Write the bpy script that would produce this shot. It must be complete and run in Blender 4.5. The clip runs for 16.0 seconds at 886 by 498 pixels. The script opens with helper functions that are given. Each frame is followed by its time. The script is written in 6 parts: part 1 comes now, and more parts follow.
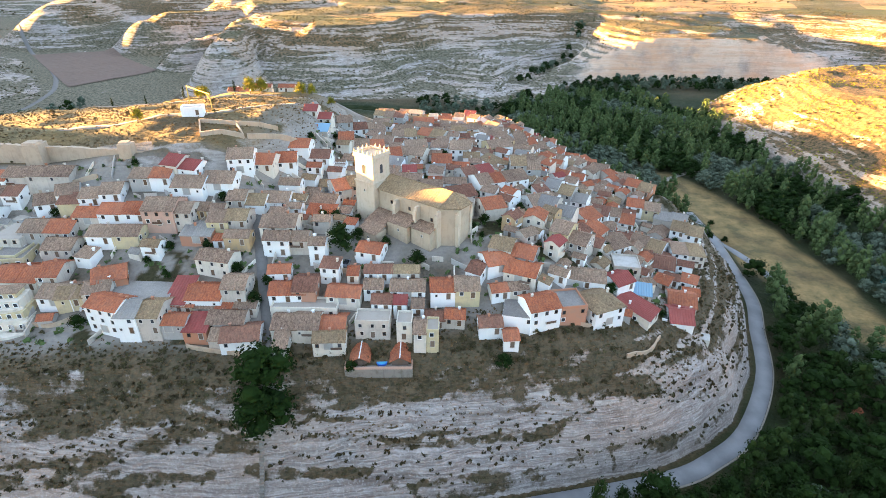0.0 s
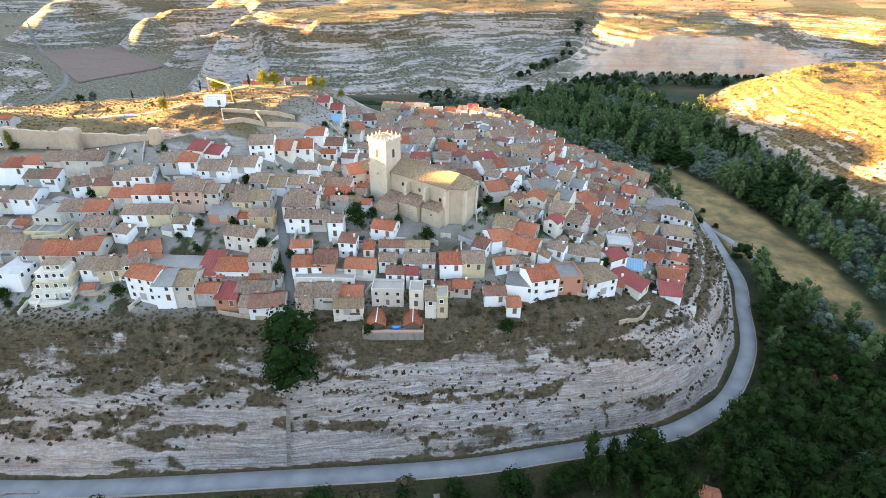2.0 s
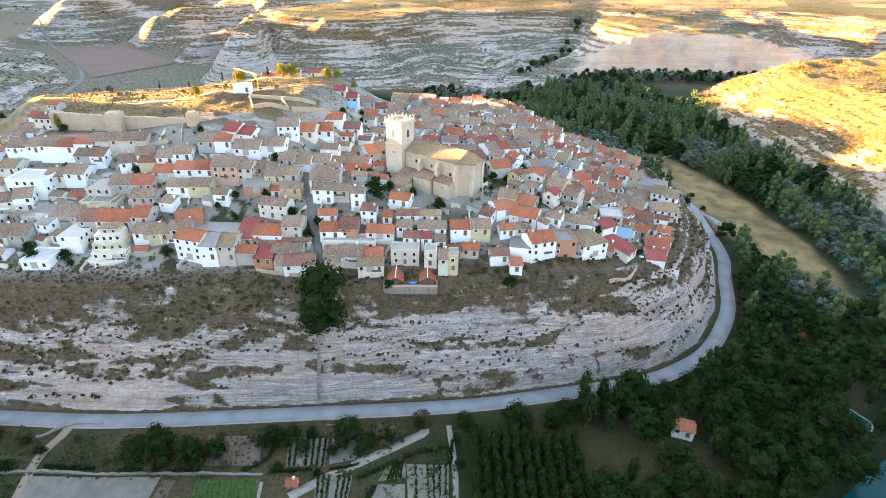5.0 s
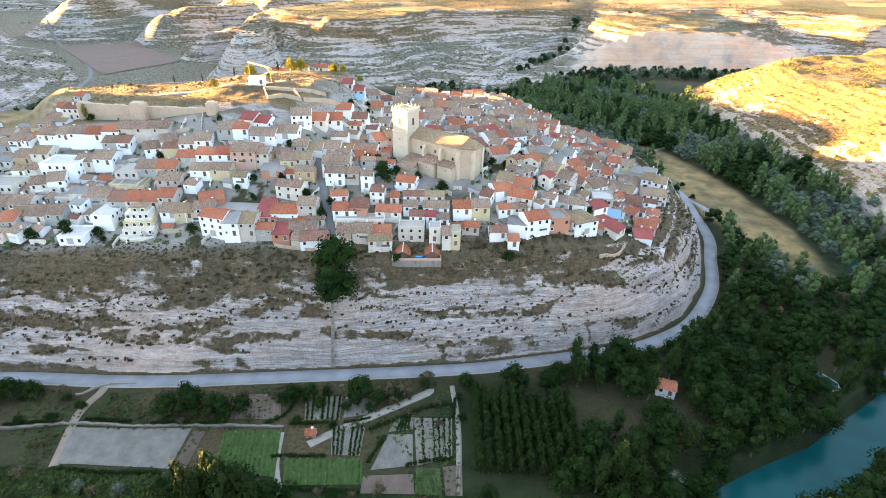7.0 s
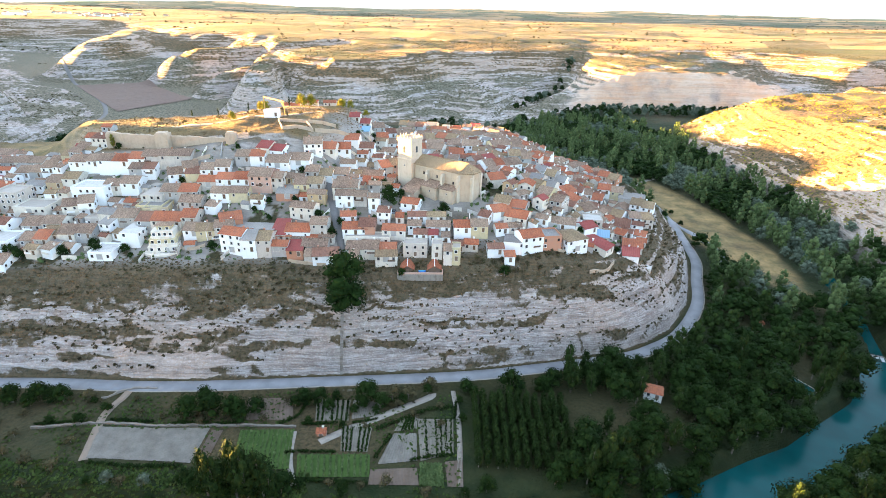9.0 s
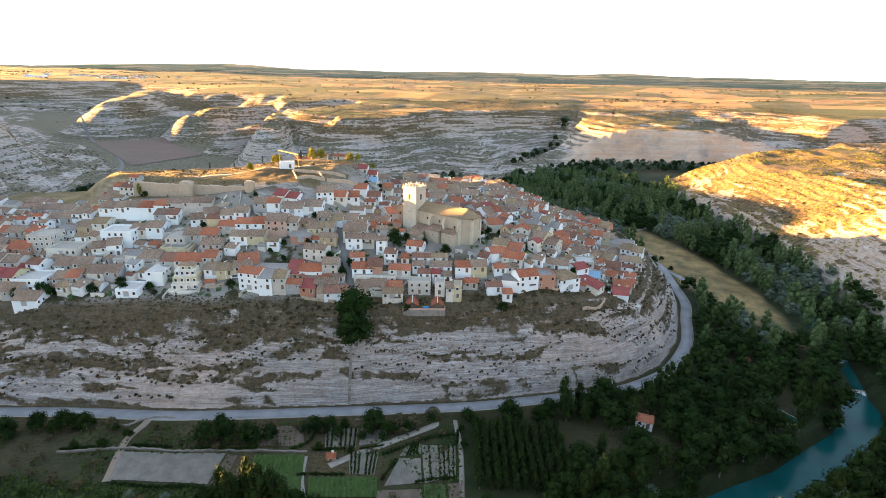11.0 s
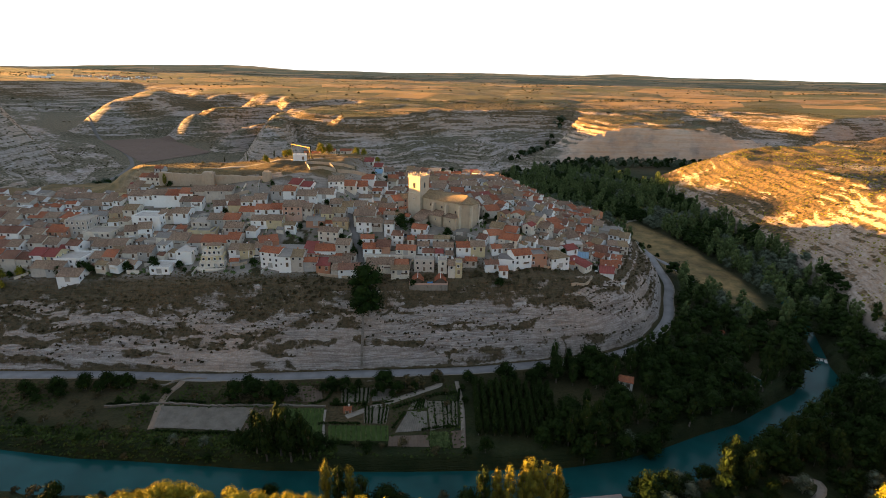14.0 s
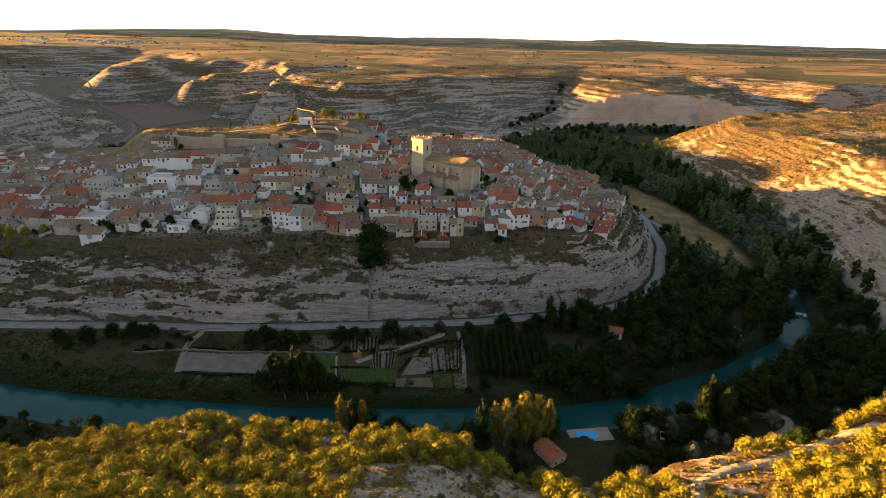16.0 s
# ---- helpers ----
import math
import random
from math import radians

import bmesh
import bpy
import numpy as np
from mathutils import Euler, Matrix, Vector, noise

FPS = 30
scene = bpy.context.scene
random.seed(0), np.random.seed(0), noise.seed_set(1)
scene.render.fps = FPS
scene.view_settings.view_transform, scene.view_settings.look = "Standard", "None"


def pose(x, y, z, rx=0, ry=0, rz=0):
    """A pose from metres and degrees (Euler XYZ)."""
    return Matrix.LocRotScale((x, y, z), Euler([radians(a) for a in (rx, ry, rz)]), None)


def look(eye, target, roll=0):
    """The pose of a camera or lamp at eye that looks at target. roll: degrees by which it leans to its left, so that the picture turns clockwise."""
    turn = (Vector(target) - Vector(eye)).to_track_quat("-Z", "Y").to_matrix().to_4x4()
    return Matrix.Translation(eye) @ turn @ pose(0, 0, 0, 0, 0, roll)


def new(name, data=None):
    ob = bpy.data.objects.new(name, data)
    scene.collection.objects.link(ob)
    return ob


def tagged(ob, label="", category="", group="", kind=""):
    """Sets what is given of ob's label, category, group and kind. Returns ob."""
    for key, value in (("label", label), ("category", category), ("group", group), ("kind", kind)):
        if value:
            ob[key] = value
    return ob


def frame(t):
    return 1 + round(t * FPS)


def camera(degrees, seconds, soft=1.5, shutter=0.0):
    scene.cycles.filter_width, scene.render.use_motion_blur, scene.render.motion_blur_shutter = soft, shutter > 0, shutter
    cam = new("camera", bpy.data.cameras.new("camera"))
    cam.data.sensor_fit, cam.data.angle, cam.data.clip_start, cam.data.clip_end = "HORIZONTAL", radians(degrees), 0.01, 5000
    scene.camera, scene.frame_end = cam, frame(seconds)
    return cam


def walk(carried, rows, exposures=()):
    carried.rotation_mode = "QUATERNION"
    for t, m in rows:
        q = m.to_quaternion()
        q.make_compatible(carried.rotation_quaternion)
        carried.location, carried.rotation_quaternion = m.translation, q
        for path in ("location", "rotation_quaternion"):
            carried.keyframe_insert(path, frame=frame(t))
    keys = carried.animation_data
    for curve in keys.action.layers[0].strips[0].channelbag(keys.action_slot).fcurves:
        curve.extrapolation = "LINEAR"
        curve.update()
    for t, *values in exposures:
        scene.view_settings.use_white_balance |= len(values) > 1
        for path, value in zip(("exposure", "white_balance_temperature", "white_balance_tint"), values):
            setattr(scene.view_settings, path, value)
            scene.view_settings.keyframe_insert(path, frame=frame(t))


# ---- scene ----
import itertools

cam = camera(80.1, 16.0, soft=0.7)
PATH = [
    (0, (-0.288, -2.798, 136.1), (-0.296, -1.04, 135.146), 0.9),
    (0.5, (-1.091, -6.47, 136.232), (-1.096, -4.712, 135.277), 0.9),
    (1, (-1.901, -10.54, 136.483), (-1.906, -8.784, 135.526), 0.9),
    (1.5, (-2.342, -15.026, 136.428), (-2.347, -13.27, 135.471), 0.9),
    (2, (-2.989, -19.641, 136.701), (-2.995, -17.886, 135.742), 1.0),
    (2.5, (-3.651, -24.236, 136.608), (-3.656, -22.48, 135.65), 1.1),
    (3, (-4.301, -28.546, 136.329), (-4.305, -26.79, 135.371), 1.2),
    (3.5, (-4.883, -32.521, 136.452), (-4.887, -30.765, 135.494), 1.2),
    (4, (-5.552, -36.463, 136.578), (-5.556, -34.708, 135.619), 1.1),
    (6.5, (-7.829, -59.691, 136.831), (-7.834, -57.937, 135.871), 1.1),
    (7, (-8.001, -64.212, 136.779), (-8.004, -62.458, 135.819), 1.1),
    (7.5, (-8.168, -68.883, 136.87), (-8.17, -67.129, 135.91), 1.1),
    (8, (-8.228, -73.3, 137.183), (-8.233, -71.489, 136.334), 1.1),
    (8.5, (-8.182, -78.262, 136.92), (-8.188, -76.446, 136.082), 1.1),
    (9, (-8.614, -82.895, 136.821), (-8.618, -81.079, 135.984), 1.1),
    (9.5, (-8.926, -87.387, 137.135), (-8.93, -85.563, 136.313), 1.1),
    (10, (-9.08, -92.509, 137.574), (-9.088, -90.62, 136.917), 1.1),
    (12.5, (-10.402, -115.693, 136.661), (-10.407, -113.799, 136.019), 1.1),
    (13, (-10.608, -120.478, 136.44), (-10.612, -118.583, 135.799), 1.1),
    (13.5, (-10.907, -125.231, 136.214), (-10.91, -123.336, 135.573), 1.1),
    (14, (-11.208, -129.901, 136.257), (-11.21, -128.007, 135.615), 1.1),
    (14.5, (-11.485, -134.39, 136.505), (-11.486, -132.497, 135.862), 1.1),
    (15, (-11.99, -138.757, 135.892), (-11.99, -136.864, 135.248), 1.1),
    (15.5, (-12.23, -142.51, 135.843), (-12.228, -140.642, 135.128), 1.2),
    (16, (-12.526, -145.552, 136.274), (-12.524, -143.699, 135.522), 1.2),
]
EXPOSURES = [(0.0, 2.9, 5950, 7), (4.0, 3.1, 5950, 7), (8.0, 3.26, 5950, 7), (10.2, 3.0, 5950, 7), (12.3, 1.62, 6400, 9), (13.5, 1.42, 6600, 10), (16.0, 1.27, 6750, 11)]
walk(cam, [(t, look(eye, target, roll)) for t, eye, target, roll in PATH], EXPOSURES)

# ---- light ----
SUN_EL, SUN_FROM = 4.2, (-0.965, 0.26)      # the low sun stands to the left
world = bpy.data.worlds.new("sky")
world.use_nodes = True
scene.world = world
wn = world.node_tree.nodes
sky = wn.new("ShaderNodeTexSky")
sky.sky_type, sky.sun_disc = "NISHITA", False
sky.sun_elevation = radians(SUN_EL)
sky.sun_rotation = math.atan2(SUN_FROM[0], SUN_FROM[1])
sky.air_density, sky.dust_density, sky.ozone_density = 0.8, 0.8, 2.0
haze = wn.new("ShaderNodeMix")                # thin white evening haze over the clear sky
haze.data_type, haze.blend_type = "RGBA", "ADD"
haze.inputs[0].default_value = 1.0
haze.inputs[7].default_value = (0.99, 0.945, 0.865, 1)
world.node_tree.links.new(sky.outputs[0], haze.inputs[6])
wn["Background"].inputs[1].default_value = 0.12
world.node_tree.links.new(haze.outputs[2], wn["Background"].inputs[0])
sun_data = bpy.data.lights.new("sun", "SUN")
sun_data.energy, sun_data.angle, sun_data.color = 17.0, radians(0.6), (1.0, 0.51, 0.135)
sun = new("sun", sun_data)
e = radians(SUN_EL)
sun.matrix_world = look((SUN_FROM[0] * 500 * math.cos(e), SUN_FROM[1] * 500 * math.cos(e), 500 * math.sin(e)), (0, 0, 0))

# ---- shape of the land ----
RIVER = [(-420, 95), (-330, 70), (-250, 46), (-190, 28), (-150, 22), (-75, 19), (-18, 21), (37, 23), (60, 27), (82, 35), (101, 44), (120, 52), (138, 64),
         (160, 78), (174, 93), (189, 115), (203, 150), (218, 200), (236, 270), (230, 350), (210, 430), (150, 500), (80, 515), (0, 535), (-100, 560), (-220, 560), (-330, 520), (-380, 420)]
ROAD = [(-410, 180), (-352, 108), (-305, 84), (-262, 80), (-222, 78), (-165, 80), (-115, 79.5), (-52, 84.5), (0, 89.5), (29.5, 95), (67, 103.5), (84, 111), (101, 123.5),
        (120.5, 150), (132.5, 179), (142, 203), (147, 236), (150, 260), (151, 300)]
MESA = [(-165, 84), (-222, 82), (-262, 84), (-303, 88), (-348, 113), (-385, 170), (-385, 250), (-310, 310), (-220, 352), (-120, 375), (-60, 405), (0, 430), (60, 400),
        (110, 330), (142, 251), (141, 236), (137, 203), (128, 179), (116, 152), (98, 127), (82, 115.5), (66, 107.5), (29, 99), (0, 93.5), (-52, 88.5), (-115, 83.5)]
FLOOR = [(-700, 110), (-420, 60), (-260, 5), (-200, -12), (-150, -20), (-122, -8), (-90, 0), (-40, -2), (0, -8), (14, -22), (40, -24), (54, -15), (80, -9), (110, -2), (150, 20), (200, 80), (238, 180), (256, 290), (250, 400),
         (242, 470), (262, 560), (330, 640), (450, 670), (430, 725), (300, 735), (200, 730), (150, 680), (110, 590), (60, 560), (-20, 600), (-117, 590), (-187, 590),
         (-250, 590), (-330, 680), (-425, 790), (-480, 900), (-560, 915), (-640, 925), (-770, 1045), (-900, 1215), (-1090, 1420), (-1150, 1400), (-980, 1160), (-850, 1000), (-740, 890), (-650, 835), (-520, 690), (-450, 590), (-430, 480), (-440, 380), (-520, 280), (-700, 200)]


def ramp(a, b, v):
    u = np.clip((v - a) / (b - a), 0, 1)
    return u * u * (3 - 2 * u)


def line_distance(pts, x, y, closed=False):
    """Distance to a line of points, and how far along it the nearest place is."""
    best, along, run = np.full(x.shape, 1e9), np.zeros(x.shape), 0.0
    ends = pts[1:] + pts[:1] if closed else pts[1:]
    for (ax, ay), (bx, by) in zip(pts, ends):
        dx, dy = bx - ax, by - ay
        n = math.hypot(dx, dy)
        u = np.clip(((x - ax) * dx + (y - ay) * dy) / (n * n), 0, 1)
        d = np.hypot(x - ax - u * dx, y - ay - u * dy)
        along = np.where(d < best, run + u * n, along)
        best = np.minimum(best, d)
        run += n
    return best, along


def inside(poly, x, y):
    odd = np.zeros(x.shape, bool)
    for (ax, ay), (bx, by) in zip(poly, poly[1:] + poly[:1]):
        if ay != by:
            odd ^= ((ay > y) != (by > y)) & (x < ax + (bx - ax) * (y - ay) / (by - ay))
    return odd


def signed(poly, x, y):
    d = line_distance(poly, x, y, True)[0]
    return np.where(inside(poly, x, y), d, -d)


LATTICE = np.random.RandomState(5).rand(256, 256)


def smooth_noise(x, y):
    """Value noise from -1 to 1 on a lattice of step 1."""
    ix, iy = np.floor(x).astype(int), np.floor(y).astype(int)
    u, v = x - ix, y - iy
    u, v = u * u * (3 - 2 * u), v * v * (3 - 2 * v)
    a, b = LATTICE[ix % 256, iy % 256], LATTICE[(ix + 1) % 256, iy % 256]
    c, d = LATTICE[ix % 256, (iy + 1) % 256], LATTICE[(ix + 1) % 256, (iy + 1) % 256]
    return 2 * (a + (b - a) * u + (c - a) * v + (a - b - c + d) * u * v) - 1


def fractal(x, y, step, octaves=4):
    total, amp = np.zeros(x.shape), 1.0
    for k in range(octaves):
        total += amp * smooth_noise(x / step + 17.3 * k, y / step - 9.1 * k)
        step, amp = step / 2.1, amp * 0.5
    return total


def village_height(x, y):
    """The ground of the village: low at the front and at one end, rising to the castle meadow."""
    low = 36 - 9 * ramp(25, 95, x) - 3 * ramp(-120, -220, x)
    first = (2 + 16 * ramp(95, 25, x) - 6 * ramp(-105, -160, x)) * ramp(106, 160, y)
    rear = ramp(188, 215, y)
    castle = ramp(0, 1, (x + 45 - 10 * rear) / (-50 + 5 * rear)) * (1 - 0.75 * ramp(0, 1, (-188 - 34 * ramp(205, 240, y) - x) / 40))
    castle = castle * (9 * ramp(150, 176, y) + 10 * ramp(172, 185, y) + 3 * ramp(187.6, 189.2, y + 0.10 * (x + 118)) + (3.4 - 1.2 * ramp(-125, -100, x)) * ramp(190, 216, y) - 8.5 * ramp(222, 300, y) - 28 * ramp(306, 350, y))
    behind = 9 * ramp(60, 100, x) * ramp(190, 270, y) - ramp(-100, -40, x) * (4 * ramp(235, 310, y) + 14 * ramp(310, 385, y))
    uneven = 0.8 * fractal(x, y * 1.3, 15, 3) * ramp(192, 198, y) * ramp(-60, -80, x)
    return low + first + castle + behind + uneven


def terraces(z, step, amount, shift):
    """Beds of rock: the height climbs in uneven steps."""
    u = z / step + shift
    f = u - np.floor(u)
    return z + amount * step * (ramp(0.25, 0.75, f) - f)


def land(x, y):
    x, y = np.asarray(x, float), np.asarray(y, float)
    r = np.hypot(x, y)
    plateau = 62 + 0.0118 * np.maximum(r - 700, 0) + 5 * fractal(x, y, 420, 3)
    for cx, wx, up in ((-1800, 480, 30), (-2500, 500, 26), (1450, 220, 16), (300, 500, 8)):
        plateau += up * np.exp(-((x - cx) / wx) ** 2) * ramp(3700, 4400, y)
    out = -signed(FLOOR, x, y)
    wob = fractal(x, y, 170, 4)
    gully = np.abs(fractal(x + 900, y + 300, 260, 3))
    east = ramp(200, 260, x)
    far = ramp(0, 1, (y - 380 - 280 * east) / (180 - 110 * east))
    right = ramp(180, 240, x) * (1 - far)
    near = (1 - far) * (1 - right)
    # far walls, the hill beside the valley, and the slope below the flight
    wide = far * (300 + 60 * wob) * (1 - 0.52 * ramp(-20, -130, x) * ramp(-420, -300, x)) + right * (66 + 26 * ramp(200, 330, y) + 12 * wob) + near * 110
    cliff = far * ramp(90, 290, x) * ramp(590, 410, x) * ramp(650, 690, y) * (0.8 + 0.12 * wob) + right * 0.2 + near * 0.32
    u = np.clip(out * (1 + 0.3 * far * (gully - 0.35)) / np.maximum(wide, 40), 0, 1)
    wall = cliff * ramp(0, 0.09, u) + (1 - cliff) * (0.75 * u + 0.25 * ramp(0, 1, u))
    top = plateau * far + (1 - far) * (right * (48 + 4 * wob) + near * (56 + 6 * wob))
    z = -2 + (top + 2) * wall
    # beyond the first rise the sides go on climbing to the plateau
    z += np.where((out > 0) & (far < 1), (1 - far) * np.clip((out - 170) / 500, 0, 1) * (plateau - top), 0)
    # ravines in the far wall
    for pts, depth, half in (([(70, 540), (92, 620), (97, 700), (134, 780), (187, 860), (220, 950), (330, 1100)], 24, 40), ([(-450, 880), (-520, 1000), (-560, 1150), (-480, 1350)], 34, 75), ([(-345, 700), (-370, 820), (-330, 930), (-240, 1080)], 30, 48), ([(-60, 610), (-40, 700), (10, 800)], 12, 45),
                             ([(450, 690), (600, 720), (760, 800)], 38, 60)):
        d, run = line_distance(pts, x, y)
        z -= depth * ramp(half, 4, d) * ramp(-2, 35, z) * ramp(480, 300, run)
    # spurs that run down from the far plateau
    for pts, high, half in (([(-250, 607), (-268, 680), (-295, 790), (-325, 1000)], 53, 62), ([(-495, 935), (-430, 985), (-390, 1060), (-330, 1200)], 57, 80), ([(-370, 770), (-340, 830), (-310, 900)], 34, 45), ([(-690, 1000), (-700, 1080), (-760, 1250), (-820, 1400)], 66, 120)):
        d, run = line_distance(pts, x, y)
        z = np.maximum(z, (high + 4 * wob) * ramp(half, half * 0.15, d) * ramp(-10, 90, run + 60))
    # ridge added, mostly out of view, so its top blocks evening sun from the valley
    shade_crest = 20 + 18 * ramp(92, 100, y) + 20 * ramp(138, 152, y) + 6 * ramp(185, 215, y) + 35 * ramp(206, 256, y) + 12 * ramp(280, 292, y) - 17 * ramp(323, 330, y) - 13 * ramp(490, 560, y) + (19 + 12 * ramp(830, 900, y)) * ramp(555, 600, y) * ramp(1005, 965, y)
    mid = -600 - 1.0 * np.maximum(y - 545, 0)
    ridge = shade_crest * ramp(170, 15, np.abs(x - mid) * np.where(x > mid, 1.4, 1.0)) * ramp(1010, 950, y) * (y > 60)
    z = np.maximum(z, ridge + 1.5 * wob * (ridge > 5))
    rough = ramp(2, 25, out) * np.maximum(0.25 + 0.75 * ramp(plateau + 2, plateau - 12, z), right)
    z += far * rough * 4.5 * fractal(x + 300, y * 0.8, 95, 3) * ramp(4, 20, z)
    z += rough * (0.9 * fractal(x, y, 34, 4)) * (1 + 0.3 * far) * (1 + 0.7 * right)
    z = np.where(out > 3, terraces(z, 5.2 - 1.2 * right, 0.8 * rough * (1 - 0.45 * right * ramp(-0.2, 0.3, fractal(x, y, 30, 2))), (0.35 + 0.7 * right) * wob + (0.2 + 0.35 * right) * fractal(x, y, 40, 2)), z)
    # the floor of the valley and the river bed
    d, run = line_distance(RIVER, x, y)
    half = 7.8 + 1.2 * np.sin(run / 37) - 4.8 * ramp(632, 650, run)
    z = np.where(out < 6, z + 0.5 * fractal(x, y, 22, 3), z)
    z = np.minimum(z, np.where(d < half + 9, -7 + 5.5 * ramp(half - 2, half + 4, d) + 60 * ramp(half + 2, half + 14, d), 1e3))
    # the rock with the village on it
    s = signed(MESA, x, y)
    back = ramp(200, 300, y)
    sn = fractal(x, y, 34, 4)
    lip = 10 + 2.2 * sn + 9 * ramp(-60, -112, x) + 10 * back
    depth = 20 + 5 * ramp(-55, -85, x) + 2.5 * sn + 8 * ramp(150, 215, y) + 5 * ramp(-100, -190, x) + 30 * back
    top = village_height(x, y)
    brow = np.minimum(24 + 2 * fractal(x + 50, y, 60, 2) - 5 * ramp(60, 115, x), top - 6)
    rock = np.where(s < lip, 1.2 + (brow - 1.2) * (np.clip(s, 0, None) / lip) ** 0.85, brow + (top - brow) * ramp(0, 1, 0.12 + 0.88 * np.clip((s - lip) / (depth - lip), 0, 1)) ** 0.9)
    rock = np.where(s < depth - 2, terraces(rock + (1.3 * fractal(x, y, 9, 4) + 1.0 * fractal(x, y * 0.3, 26, 3) + 0.5 * fractal(x, y, 3.1, 2)) * ramp(0, 5, s), 3.1 + 0.6 * np.sin(x / 47), 0.62 * ramp(-0.5, 0.4, fractal(x, y, 20, 2)), 0.9 * sn + 0.5 * np.sin(x / 60)), rock + 0.25 * fractal(x, y, 12, 3))
    z = np.where(s > 0, np.maximum(rock, 1.0), z)
    # level bed of the road round its foot
    d, run = line_distance(ROAD, x, y)
    near_road = ramp(6.5, 3.6, d) * (s < 1.5)
    z = z * (1 - near_road) + 1.0 * near_road
    return z


def spread(parts):
    vals = [parts[0][0]]
    for a, b, step in parts:
        n = max(1, round((b - a) / step))
        vals += list(np.linspace(a, b, n + 1)[1:])
    return np.array(vals)


def grow(a, b, first, factor):
    """Steps from a to b that widen as they go."""
    vals, step = [a], first
    while abs(vals[-1] - a) < abs(b - a):
        vals.append(vals[-1] + math.copysign(step, b - a))
        step *= factor
    return np.array(vals[1:])


GX = np.concatenate([grow(-520, -4900, 7, 1.07)[::-1], spread([(-520, -240, 4), (-240, 150, 1.3), (150, 400, 2.2), (400, 560, 4)]), grow(560, 4900, 7, 1.07)])
GY = np.concatenate([grow(-110, -3000, 6, 1.12)[::-1], spread([(-110, 78, 1.7), (78, 128, 0.6), (128, 400, 1.6), (400, 1000, 4)]), grow(1000, 4900, 5, 1.045)])
MX, MY = np.meshgrid(GX, GY)
MZ = land(MX, MY)


def grid_mesh(name, X, Y, Z):
    ny, nx = X.shape
    idx = np.arange(nx * ny).reshape(ny, nx)
    faces = np.stack([idx[:-1, :-1], idx[:-1, 1:], idx[1:, 1:], idx[1:, :-1]], -1).reshape(-1, 4)
    me = bpy.data.meshes.new(name)
    me.vertices.add(nx * ny)
    me.vertices.foreach_set("co", np.stack([X, Y, Z], -1).ravel())
    me.loops.add(faces.size)
    me.loops.foreach_set("vertex_index", faces.ravel())
    me.polygons.add(len(faces))
    me.polygons.foreach_set("loop_start", np.arange(len(faces)) * 4)
    me.polygons.foreach_set("use_smooth", np.ones(len(faces), bool))
    me.update()
    return me



# ---- materials ----
class Net:
    """A short way to write the nodes of one material."""

    def __init__(self, name, rough=0.9):
        self.mat = bpy.data.materials.new(name)
        self.mat.use_nodes = True
        self.tree = self.mat.node_tree
        self.out = self.tree.nodes["Principled BSDF"]
        self.out.inputs["Roughness"].default_value = rough
        self.out.inputs["Specular IOR Level"].default_value = 0.25

    def put(self, socket, value):
        if isinstance(value, bpy.types.NodeSocket):
            self.tree.links.new(value, socket)
        elif isinstance(value, (tuple, list)) and len(value) == 3 and socket.type == "RGBA":
            socket.default_value = (*value, 1)
        else:
            socket.default_value = value

    def node(self, kind, ins=(), **props):
        n = self.tree.nodes.new("ShaderNode" + kind)
        for key, value in props.items():
            if key == "operation":
                n.operation = value
            elif key == "data_type":
                n.data_type = value
            elif key == "feature":
                n.feature = value
            elif key == "attribute_name":
                n.attribute_name = value
            elif key == "blend_type":
                n.blend_type = value
        for key, value in dict(ins).items():
            self.put(n.inputs[key], value)
        return n

    def math(self, op, a, b=0.0):
        return self.node("Math", {0: a, 1: b}, operation=op).outputs[0]

    def mix(self, f, a, b, blend="MIX"):
        return self.node("Mix", {0: f, 6: a, 7: b}, data_type="RGBA", blend_type=blend).outputs[2]

    def coords(self, which="Object", scale=(1, 1, 1)):
        c = self.node("TexCoord").outputs[which]
        return self.node("Mapping", {0: c, 3: scale}).outputs[0]

    def noise(self, scale, detail=4.0, vector=None, rough=0.55):
        ins = {"Scale": scale, "Detail": detail, "Roughness": rough}
        if vector is not None:
            ins["Vector"] = vector
        return self.node("TexNoise", ins).outputs[0]

    def ramp(self, f, *stops):
        n = self.node("ValToRGB", {0: f})
        e = n.color_ramp.elements
        stops = [(p, (*c, 1) if isinstance(c, tuple) else (c, c, c, 1)) for p, c in stops]
        e[0].position, e[0].color = stops[0]
        e[1].position, e[1].color = stops[-1]
        for p, c in stops[1:-1]:
            e.new(p).color = c
        return n.outputs[0]

    def step(self, f, a, b):
        return self.node("MapRange", {0: f, 1: a, 2: b}).outputs[0]

    def bump(self, height, strength=0.4, distance=0.1):
        self.put(self.out.inputs["Normal"], self.node("Bump", {"Height": height, "Strength": strength, "Distance": distance}).outputs[0])

    def color(self, value):
        self.put(self.out.inputs["Base Color"], value)
        return self.mat


